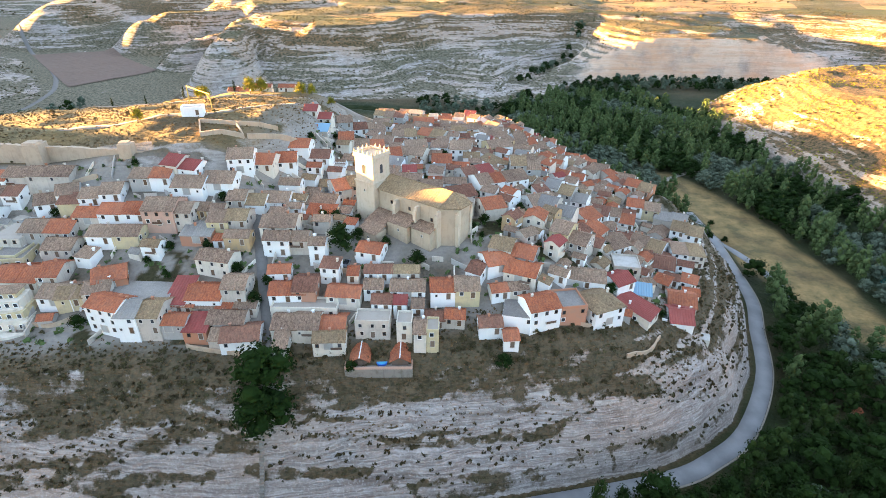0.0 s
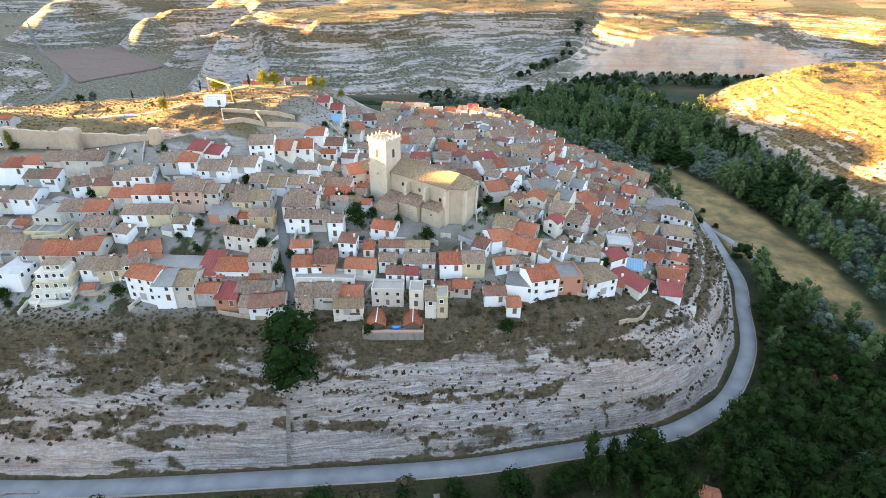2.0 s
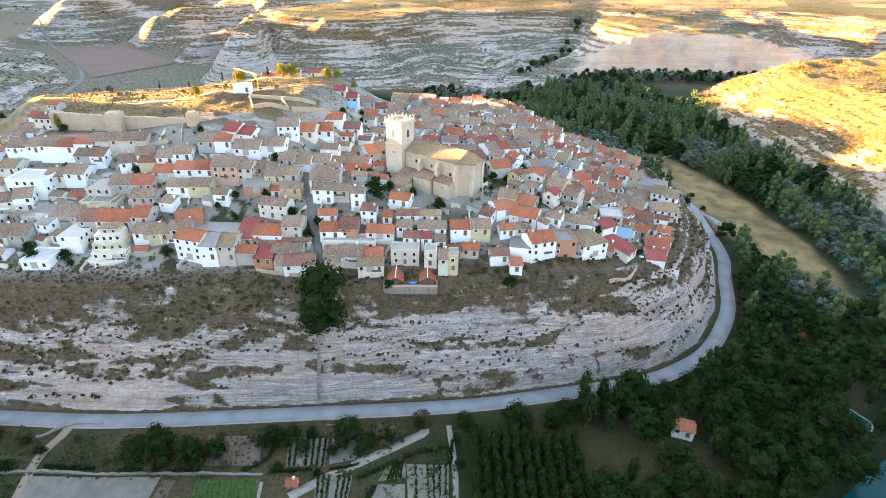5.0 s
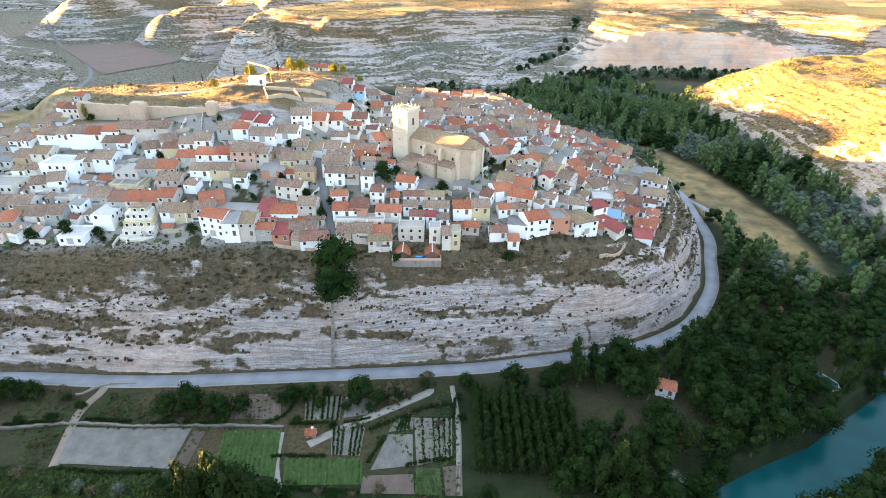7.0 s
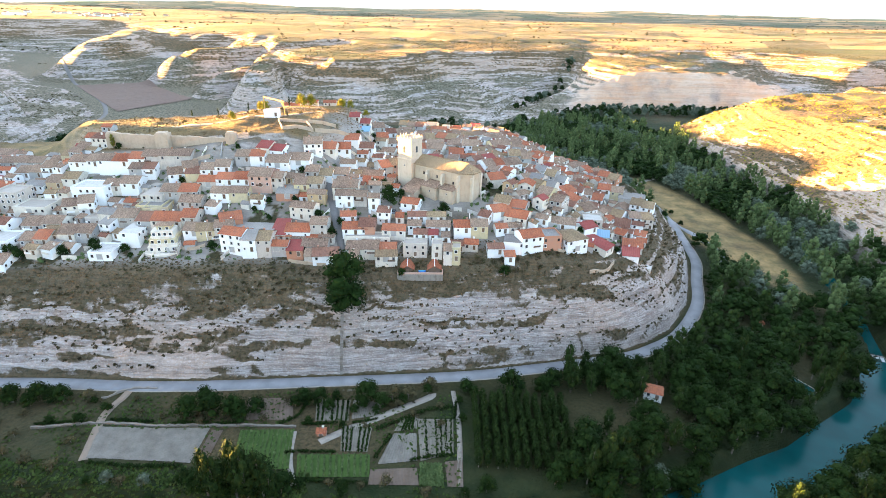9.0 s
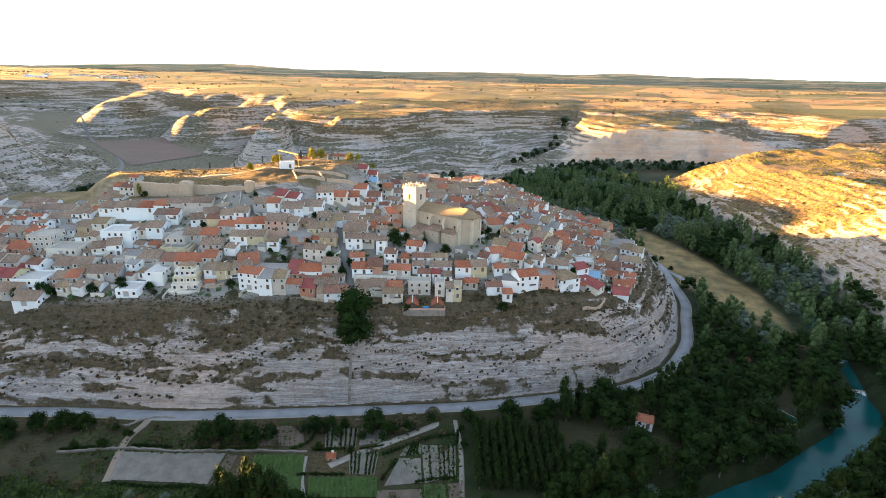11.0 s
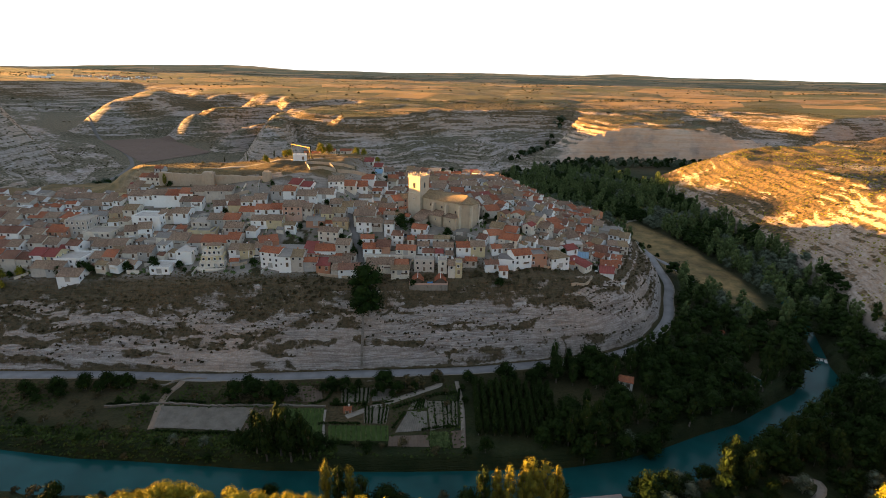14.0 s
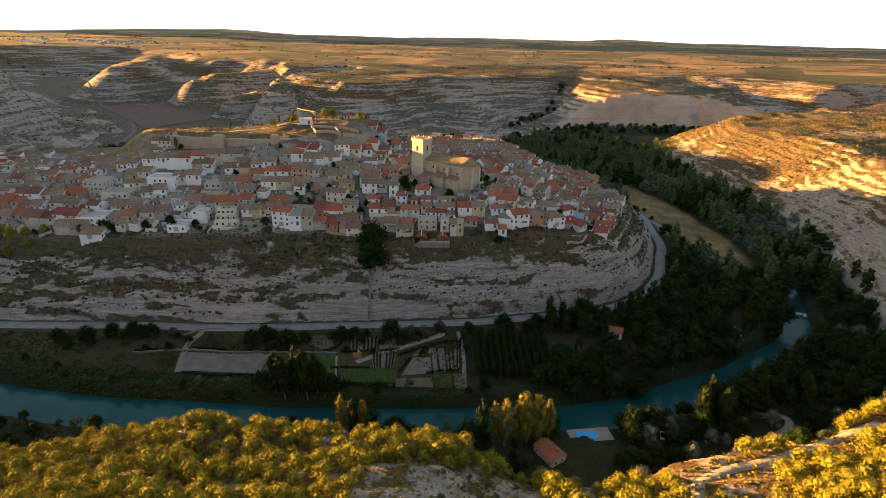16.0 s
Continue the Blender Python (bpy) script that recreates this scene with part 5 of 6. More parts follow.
def tree(kind, x, y, size=1.0, z=None, group="riverside trees"):
    rng = random.Random(round(x * 13 + y * 29))
    # poplars near the river take the copy with shade in its leaf colour
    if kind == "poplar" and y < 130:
        kind = "shaded_poplar"
    trunk, crown = rng.choice(TREES[kind])
    name, label = TREE_NAMES[kind]
    top = tagged(new(name, trunk), label, "bush" if kind == "shrub" else "tree", group)
    top.matrix_world = pose(x, y, (ground_at(x, y) if z is None else z) - 0.1, rng.uniform(-4, 4), rng.uniform(-4, 4), rng.uniform(0, 360)) @ Matrix.Diagonal((size * rng.uniform(0.9, 1.15), size * rng.uniform(0.9, 1.15), size, 1))
    if kind in ("poplar", "yellow", "shaded_poplar") and size > 1.2:
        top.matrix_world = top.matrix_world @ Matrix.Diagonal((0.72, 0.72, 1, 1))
    child("crown", crown, top)
    return top


def wood(name, label, spots, kinds, seed, pick=None, share=0.42):
    """A far wood, in one mesh: crowns of leaf clumps, each at its own place and size, the kinds in patches."""
    rng = random.Random(seed)
    V, Fc, S, total = [], [], [], 0
    kinds = list(dict.fromkeys(kinds))
    pool = {}
    for k in kinds:
        pool[k] = []
        for _, c in TREES[k]:
            four = np.array([tuple(p.vertices) for p in c.polygons if len(p.vertices) == 4])
            three = np.array([tuple(p.vertices) for p in c.polygons if len(p.vertices) == 3])
            pool[k].append((np.array([v.co for v in c.vertices]), four, three))
    zs = heights([p[0] for p in spots], [p[1] for p in spots])
    for (x, y), z in zip(spots, zs):
        k = rng.choice(kinds) if pick is None else pick(x, y, rng)
        co, four, three = rng.choice(pool[k])
        a, sz = rng.uniform(0, 6.28), rng.uniform(0.7, 1.3) * (0.92 if k == "pine" else 1.2)
        rot = np.array([[math.cos(a), -math.sin(a), 0], [math.sin(a), math.cos(a), 0], [0, 0, 1]])
        n = int(len(four) * share)
        V.append((co @ rot.T) * sz * np.array([1.1, 1.1, 0.95]) + (x, y, z - 0.6))
        Fc += (four[:n] + total).tolist() + (three + total).tolist()
        S += [kinds.index(k)] * (n + len(three))
        total += len(co)
    me = bpy.data.meshes.new(name)
    me.from_pydata(np.concatenate(V).tolist(), [], Fc)
    for k in kinds:
        me.materials.append(LEAF[k])
    me.polygons.foreach_set("material_index", S)
    return tagged(new(name, me), label, "wood", kind="stuff")


def valley_kind(x, y, rng):
    """Silver willows, pale poplars and dark broadleaf trees stand in patches along the river."""
    v = float(fractal(np.array([x]), np.array([y]), 34, 2)[0]) + rng.uniform(-0.25, 0.25)
    return "willow" if v > (0.2 if y > 150 else 0.6) else "broad" if v < -0.3 else "poplar"


def scatter(n, seed, box, keep, gap):
    """Random places in a box where keep() allows, no two nearer than gap."""
    r = np.random.RandomState(seed)
    x, y = r.uniform(box[0], box[2], n), r.uniform(box[1], box[3], n)
    ok = keep(x, y)
    res, cells = [], {}
    for a, b in zip(x[ok], y[ok]):
        c = (int(a // gap), int(b // gap))
        if all(math.hypot(a - p, b - q) >= gap for i in (-1, 0, 1) for j in (-1, 0, 1) for p, q in cells.get((c[0] + i, c[1] + j), ())):
            cells.setdefault(c, []).append((a, b))
            res.append((float(a), float(b)))
    return res


def open_ground(x, y):
    """Valley floor free of river, road, stubble, gardens and rock."""
    stub = np.hypot((x - 174) + (y - 255) * 0.10, (y - 262) * 0.2) > 23
    return (signed(FLOOR, x, y) > -5) & (signed(MESA, x, y) < -1) & (line_distance(RIVER, x, y)[0] > np.where(y > 132, 3.8, 9.0)) & (line_distance(ROAD, x, y)[0] > 7.0) & stub


def right_wood(x, y):
    return open_ground(x, y) & (x > 40) & ((x > 62) | (y < 60) | (y > 76)) & ((x - 73) ** 2 + (y - 80) ** 2 > 60) & (np.hypot(x - 133, y - 90) > 10) & ~((np.abs(x - 72) < 6) & (y > 57) & (y < 82))


spots = scatter(9000, 3, (38, 28, 262, 235), right_wood, 6.2)
rng = random.Random(8)
behind = [p for p in spots if p[1] > 104]
wood("river_wood", "dense green wood beside the river bend", behind, ("broad", "poplar", "willow", "shaded_poplar"), 55, lambda x, y, rng: valley_kind(x, y, rng) if y > 150 + rng.uniform(-20, 20) else rng.choice(("broad", "shaded_poplar", "broad")))
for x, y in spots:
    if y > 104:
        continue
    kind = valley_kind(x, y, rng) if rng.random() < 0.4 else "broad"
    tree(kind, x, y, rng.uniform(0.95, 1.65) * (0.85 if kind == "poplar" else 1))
far_spots = scatter(16000, 4, (60, 235, 300, 620), lambda x, y: open_ground(x, y) & ~((x > 236) & (y > 545)), 5.6)
wood("riverside_wood", "dense dark green wood along the valley behind the rock", far_spots, ("poplar", "willow", "broad"), 5, valley_kind)
far2 = scatter(6000, 6, (-420, 430, 460, 735), lambda x, y: (signed(FLOOR, x, y) > -3) & ((line_distance(RIVER, x, y)[0] < 60) | (x > 60)) & ((x > -30) | (x < -370)) & (signed(MESA, x, y) < -20) & ((x < 60) | (y > 540)) & ~((x > 236) & (y < 672)), 8)
ravine = [(70, 540), (92, 620), (97, 700), (134, 780), (187, 860), (215, 940)]
far2 += scatter(4000, 61, (40, 530, 260, 960), lambda x, y: line_distance(ravine, x, y)[0] < 8 * (fractal(x, y, 30, 2) > -0.1), 8)
wood("far_wood", "far green trees on the valley floor", far2, ("broad", "willow"), 7, share=0.25)
for x, y, k, sz in ((-150, 71, "broad", .75), (-159, 72, "broad", .8), (-168, 70, "broad", .8), (-140, 72, "shrub", 1.4), (-100, 65, "broad", .9), (-92, 65, "broad", .95), (-84, 66, "broad", .9), (-96, 71, "broad", .8), (-76, 67, "broad", .65),
                    (-60, 73, "broad", .7), (-54, 73, "broad", .65), (-37, 74, "broad", 1.0), (-27, 75, "shrub", 1.8), (-21, 76, "shrub", 1.6), (-13, 82, "shrub", 1.6), (1, 81, "broad", .55), (18, 80, "broad", 1.05), (35, 84, "broad", .85), (43, 86, "broad", .9), (50, 87, "broad", 1.0), (58, 88, "broad", .85), (67, 86, "broad", .8),
                    (30, 82, "broad", .6), (-178, 66, "broad", .8), (-190, 64, "broad", .7), (-48, 103, "broad", 1.75), (-46.5, 99, "broad", 1.35), (-49.5, 98.5, "broad", 1.3)):
    tree(k, x, y, sz * 1.25)
    if y < 92:
        for _ in range(2):
            ax, ay = x + rng.uniform(-5, 5), y + rng.uniform(-3.5, 1.0)
            if line_distance(ROAD, np.array([ax]), np.array([ay]))[0][0] > 4.6:
                tree(rng.choice(["broad", "shrub"]), ax, ay, rng.uniform(0.45, 0.8))
for x, y, k, sz in ((-79, 31, "poplar", 1.45), (-75, 29.5, "poplar", 1.7), (-70, 30.5, "poplar", 1.75), (-66, 29.5, "poplar", 1.8), (-62, 31, "poplar", 1.55), (-59, 30, "poplar", 1.3), (-73, 34, "broad", 1.5), (-65, 34, "broad", 1.4), (-57, 32, "broad", 1.0), (-83, 33, "broad", 1.0),
                    (-47, 5, "yellow", 1.6), (-43, 3.5, "poplar", 1.5), (-39, 4, "yellow", 1.55), (-35, 3, "poplar", 1.2), (-28, 4, "broad", 1.3), (-23, 3, "broad", 1.0), (7, 5, "yellow", 1.5), (11, 3.5, "yellow", 1.75), (15, 4.5, "yellow", 1.95), (19, 3, "yellow", 2.0), (23, 4, "yellow", 1.9), (27, 5, "yellow", 1.6), (17, 7, "yellow", 1.5), (3, 4, "poplar", 1.4), (-2, 3, "broad", 1.2), (29, 9, "broad", 1.0),
                    (60, 12, "broad", 1.3), (66, 14, "broad", 1.25), (57, 7, "broad", 1.1), (63, 6, "willow", 1.1), (88, 18, "poplar", 1.2), (92, 24, "poplar", 1.3), (96, 18, "poplar", 1.2), (100, 22, "poplar", 1.1), (86, 13, "broad", 1.1), (104, 30, "broad", 1.3), (110, 32, "broad", 1.3), (122, 38, "willow", 1.1), (124, 34, "broad", 1.2), (78, 8, "broad", .9), (72, 5, "broad", .9), (116, 26, "broad", 1.0), (130, 42, "broad", 1.3), (136, 48, "broad", 1.2),
                    (6, 34, "broad", .9), (28, 38, "broad", 1.1), (38, 38, "poplar", 1.3), (44, 40, "poplar", 1.4), (34, 41, "broad", 1.2), (50, 45, "poplar", 1.3), (-38, 33, "broad", .6),
                    (-100, 34, "willow", .6), (-112, 35, "willow", .55), (-86, 33, "poplar", .7), (74, 16, "broad", .8), (95, 20, "broad", .8), (84, 10, "broad", .7)):
    tree(k, x, y, sz)
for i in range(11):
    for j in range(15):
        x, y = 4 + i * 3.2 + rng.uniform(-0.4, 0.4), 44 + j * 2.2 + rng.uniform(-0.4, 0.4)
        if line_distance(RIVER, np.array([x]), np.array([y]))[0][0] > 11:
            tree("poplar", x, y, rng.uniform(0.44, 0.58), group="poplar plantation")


def pine_ground(x, y):
    bare = np.hypot((x + 8) / 26, (y + 48) / 26) > 1
    open_hill = ~((x > 52) & (y < -8)) | (fractal(x, y, 18, 2) > 0.05)
    return (signed(FLOOR, x, y) < -2) & (bare | (y > -30)) & open_hill & (line_distance([(54, -46), (60, -34), (71, -28), (84, -24), (99, -18), (116, -11), (132, -6)], x, y)[0] > 3.5)


pines = sorted(scatter(9000, 9, (-200, -82, 150, 12), pine_ground, 3.5), key=lambda p: p[1])
for x, y in pines[:300]:
    tree("pine", x, y, rng.uniform(0.65, 1.2), group="pines on the near slope")
wood("pine_wood", "low bushy pines covering the lower slope", pines[300:], ("pine",), 14, share=0.6)
for x, y in scatter(1500, 12, (-12, -75, 40, -10), lambda x, y: (signed(FLOOR, x, y) < -4), 5.0):
    tree("shrub", x, y, rng.uniform(0.6, 1.1), group="bushes on the near slope")


for x, y in scatter(1500, 13, (-110, 100, 70, 132), lambda x, y: (signed(MESA, x, y) > 17) & (signed(MESA, x, y) < 25) & (fractal(x, y, 14, 2) > -0.1), 3.0):
    tree("shrub", x, y, rng.uniform(0.45, 0.9), group="bushes below the houses")


def scrub(name, label, spots, sizes, seed, mat):
    """Low scrub as one mesh of small uneven leaf clumps."""
    r = random.Random(seed)
    v, f = [], []
    zs = heights([p[0] for p in spots], [p[1] for p in spots])
    for (x, y), z in zip(spots, zs):
        sz = r.uniform(*sizes)
        for _ in range(9):
            p = Vector((x + r.uniform(-1, 1) * sz, y + r.uniform(-1, 1) * sz, z + r.uniform(0.0, 0.9) * sz))
            a = Vector((r.uniform(-1, 1), r.uniform(-1, 1), r.uniform(-0.5, 0.8))).normalized()
            b = a.orthogonal().normalized()
            k = len(v)
            q = sz * r.uniform(0.5, 0.9)
            v += [tuple(p + a * q), tuple(p + b * q), tuple(p - a * q), tuple(p - b * q)]
            f.append((k, k + 1, k + 2, k + 3))
    return tagged(new(name, mesh_of(name, v, f, mat)), label, "scrub", kind="stuff")


def cliff_scrub(x, y):
    s = signed(MESA, x, y)
    return (s > 1) & (s < 33) & ((fractal(x * 0.34 + 70, 4.2 * s, 10, 4) > 0.25) | ((s > 14) & (fractal(x, y, 9, 2) > 0.0)))


scrub("cliff_scrub", "low dry scrub on the ledges of the cliff", scatter(30000, 20, (-250, 82, 140, 260), cliff_scrub, 0.9), (0.2, 0.55), 21, LEAF["shrub"])
def ledge(x, y):
    s = signed(MESA, x, y)
    return (s > 2) & (s < 24) & (x < 120) & (fractal(x * 0.3 + 40, 4 * s, 9, 3) > 0.2)


scrub("ledge_bushes", "dark bushes and brown thorn in patches on the cliff ledges", scatter(22000, 44, (-300, 84, 140, 200), ledge, 1.5), (0.35, 0.8), 45, LEAF["thorn"])
scrub("dry_tufts", "tufts of dry brown grass and thistle on the steep slope below the houses", scatter(26000, 40, (-260, 92, 135, 200), lambda x, y: (signed(MESA, x, y) > 9) & (signed(MESA, x, y) < 34), 0.8), (0.15, 0.38), 41, LEAF["dry"])
scrub("meadow_scrub", "tufts of dry bush on the castle meadow", scatter(7000, 22, (-225, 190, -45, 300), lambda x, y: signed(MESA, x, y) > 30, 1.3), (0.15, 0.42), 23, LEAF["dry"])
scrub("slope_scrub", "dark bushes on the stony hillsides", scatter(26000, 24, (-620, 300, 720, 1150), lambda x, y: (signed(FLOOR, x, y) < -4) & (fractal(x, y, 90, 3) > -0.25) & ~((x > 150) & (x < 540) & (y > 690) & (y < 790)), 4.0), (0.35, 1.1), 25, LEAF["shrub"])
scrub("hill_scrub", "tufts of yellow-green scrub on the sunlit hill", scatter(26000, 26, (180, 120, 520, 660), lambda x, y: (signed(FLOOR, x, y) < -3) & (fractal(x, y, 22, 3) > -0.15), 2.2), (0.25, 0.8), 27, LEAF["pine"])
scrub("near_scrub", "tufts of dry scrub on the near slope", scatter(22000, 28, (-200, -95, 175, 30), lambda x, y: (signed(FLOOR, x, y) < -1), 1.3), (0.15, 0.55), 29, LEAF["pine"])
scrub("plateau_trees", "scattered dark trees on the plateau", scatter(26000, 30, (-2200, 950, 2300, 3800), lambda x, y: (np.abs(fractal(x * 0.25, y * 0.9, 130, 2)) < 0.03) | (fractal(x * 0.4, y, 160, 2) > 0.85), 9), (1.2, 3.2), 31, LEAF["shrub"])
reeds = scatter(9000, 33, (-240, 16, -50, 44), lambda x, y: (signed(FLOOR, x, y) > 2) & (line_distance(RIVER, x, y)[0] > 10) & (line_distance(RIVER, x, y)[0] < 21), 0.8)
scrub("reeds", "tall green reeds along the river bank", reeds, (0.3, 0.7), 34, LEAF["reed"])


# ---- castle hill ----
CASTLE_STONE = plaster("castle_masonry", (0.50, 0.38, 0.265), (0.32, 0.235, 0.16), 0.7)


def stone_wall(name, pts, thick, high, mat, label, sink=3.0, notch=0.0, level=None):
    """A wall that follows the ground along a line, with a ragged top."""
    r = random.Random(round(pts[0][0] * 7 + pts[0][1]))
    line = smooth_line(pts, 1.6)
    v, f = [], []
    for i, p in enumerate(line):
        d = line[min(i + 1, len(line) - 1)] - line[max(i - 1, 0)]
        n = Vector((-d.y, d.x, 0)).normalized() * thick / 2
        z = ground_at(p.x, p.y)
        t = (z + high if level is None else level - 0.16 * max(0.0, p.x + 118)) + r.uniform(-notch, notch)
        v += [(p.x + n.x, p.y + n.y, z - sink), (p.x + n.x, p.y + n.y, t), (p.x - n.x, p.y - n.y, t), (p.x - n.x, p.y - n.y, z - sink)]
    for i in range(len(line) - 1):
        a, b = 4 * i, 4 * i + 4
        f += [(a + j, b + j, b + (j + 1) % 4, a + (j + 1) % 4) for j in range(4)]
    f += [(0, 1, 2, 3), tuple(4 * len(line) - 4 + j for j in (3, 2, 1, 0))]
    return tagged(new(name, mesh_of(name, v, f, mat)), label, "wall")


stone_wall("castle_wall", [(-186, 194), (-176, 192), (-156, 190), (-137, 188.4), (-118, 186.6), (-106, 186), (-92, 186.5)], 1.6, 7.6, CASTLE_STONE, "ragged rammed-earth castle wall below the golden meadow", 6.0, 0.3, 73.1)
for x, y, w, hh in ((-118.5, 184.6, 5.0, 76.4), (-155, 187.4, 6.6, 74.8), (-187, 196, 5.0, 72.5)):
    hh -= ground_at(x, y)
    s = Shape()
    s.box(-w / 2, -w / 2, -8, w / 2, w / 2, hh, 0, 0.25)
    s.box(-w / 2 + 0.6, -w / 2 + 0.5, hh, w / 2 - 0.9, w / 2 - 1.2, hh + 0.7, 0, 0.2)
    t = tagged(new("wall_tower", s.mesh("wall_tower", CASTLE_STONE)), "worn square tower of the castle wall", "tower", "wall towers")
    t.matrix_world = pose(x, y, ground_at(x, y), 0, 0, 6)
for pts, hh in (([(-101, 209), (-85, 207)], 1.6), ([(-85, 206), (-70, 211)], 1.8), ([(-95, 195), (-80, 199)], 1.8), ([(-79, 200), (-62, 211)], 2.0), ([(-101, 209), (-95, 195)], 1.4), ([(-80, 199), (-85, 206)], 1.4),
                ([(-150, 176), (-140, 177), (-128, 178)], 1.6), ([(-112, 175), (-98, 176)], 1.8), ([(-30, 141), (-18, 139)], 2.0), ([(-42, 152), (-38, 142), (-30, 141)], 1.6), ([(38, 128), (44, 127), (50, 131)], 1.2), ([(55, 122), (63, 126), (68, 131)], 1.2),
                ([(-74, 116), (-64, 114.5), (-58, 114)], 1.3), ([(-128, 124), (-118, 122), (-112, 124)], 1.2)):
    stone_wall("terrace_wall", pts, 0.5, hh, CASTLE_STONE, "low dry-stone terrace wall on the slope", 2.5, 0.12)
house(-107, 218, 8.5, 5.5, 12, 3.8, "flatw", "white", "flat")
s = Shape()
pole = plaster("yellow_steel", (0.55, 0.40, 0.10), (0.4, 0.28, 0.1), 0.3)
gallows = tagged(new("steel_frame"), "tall yellow steel frame on the castle meadow", "frame")
gallows.matrix_world = pose(-102, 225, ground_at(-102, 225))
for name, a, b in (("post", (0, 0, -1), (0, 0, 7.2)), ("post", (-16, 14, -2), (-16, 14, 7.6)), ("beam", (-16, 14, 7.4), (0.2, 0, 7.0)), ("brace", (0, 0, 4.2), (-2.4, 2.1, 7.1))):
    s = Shape()
    s.tube(a, b, 0.26, 0.26, 6)
    child(name, s.mesh(name, pole), gallows)
for x, y, w in ((-190, 304, 7), (-182, 305, 8), (-150, 309, 9), (-122, 311, 12), (-108, 311, 10), (-94, 311, 9)):
    house(x, y, w, 6, 5, 3.4, "red", "cream")
for x, y, sz, k in ((-138, 300, 1.3, "pine"), (-142, 302, 1.1, "pine"), (-112, 300, 1.5, "pine"), (-106, 301, 1.4, "pine"), (-84, 302, 1.2, "pine"), (-78, 303, 1.0, "pine"), (-66, 298, .8, "pine"), (-151, 301, .55, "cypress"), (-172, 299, .5, "cypress"), (-121, 301, .6, "cypress"), (-190, 296, .5, "cypress"), (-180, 236, .8, "shrub"), (-163, 228, .9, "shrub"), (-152, 222, .7, "shrub"), (-146, 236, .8, "shrub"), (-125, 230, .7, "shrub"), (-108, 240, .9, "shrub"), (-93, 226, .8, "shrub"), (-88, 250, .7, "shrub"), (-200, 262, .9, "shrub"), (-170, 222, .4, "shrub"), (-140, 226, .8, "shrub"), (-118, 224, .9, "shrub"), (-128, 212, .9, "pine"), (-100, 222, .6, "shrub")):
    tree(k, x, y, sz, group="trees on the castle hill")
for x, y, sz, k in ((-35, 151, 1.05, "broad"), (-9, 143.5, .7, "broad"), (-43, 164, .75, "broad"), (-39, 166, .6, "broad"), (-20, 152, .45, "broad"), (-62, 172, .45, "broad"), (-57, 176, .4, "broad"), (17, 114, .6, "broad"), (-26, 111, .5, "broad"), (-66, 140, .5, "broad"), (-58, 130, .6, "broad"), (-55, 136, .5, "broad"), (-88, 138, .4, "broad"), (-96, 143, .35, "broad"),
                    (-108, 122, .55, "broad"), (-118, 120, .5, "shrub"), (-80, 114, .6, "shrub"), (72, 141, .35, "broad"), (84, 150, .35, "broad"), (-146, 122, .5, "broad"), (-158, 121, .6, "broad"), (-172, 120, .65, "broad"), (-190, 118, .75, "broad"), (-196, 121, .7, "broad"), (-205, 116, .7, "broad"), (-224, 116, .9, "pine"), (-231, 112, 1.0, "pine"), (-238, 110, 1.1, "pine"), (-228, 107, .8, "pine"), (-245, 113, 1.0, "pine"), (-236, 103, .8, "pine"),
                    (-185, 192, .7, "yellow"), (-180, 188, .5, "broad"), (-168, 190, .4, "shrub"), (60, 225, .5, "broad"), (45, 205, .4, "broad"), (-12, 318, .5, "yellow"), (20, 322, .5, "broad"), (44, 318, .5, "broad"), (38, 265, .4, "broad"), (-92, 147, .4, "shrub"), (-84, 145, .5, "shrub"), (-78, 143, .4, "shrub"), (-30, 149, .35, "shrub"), (48, 128, .9, "shrub"), (130, 230, .5, "broad"), (157, 262, .5, "broad"), (150, 330, .7, "broad"), (158, 283, .5, "broad"), (128, 187, .4, "shrub")):
    tree(k, x, y, sz, group="village trees")


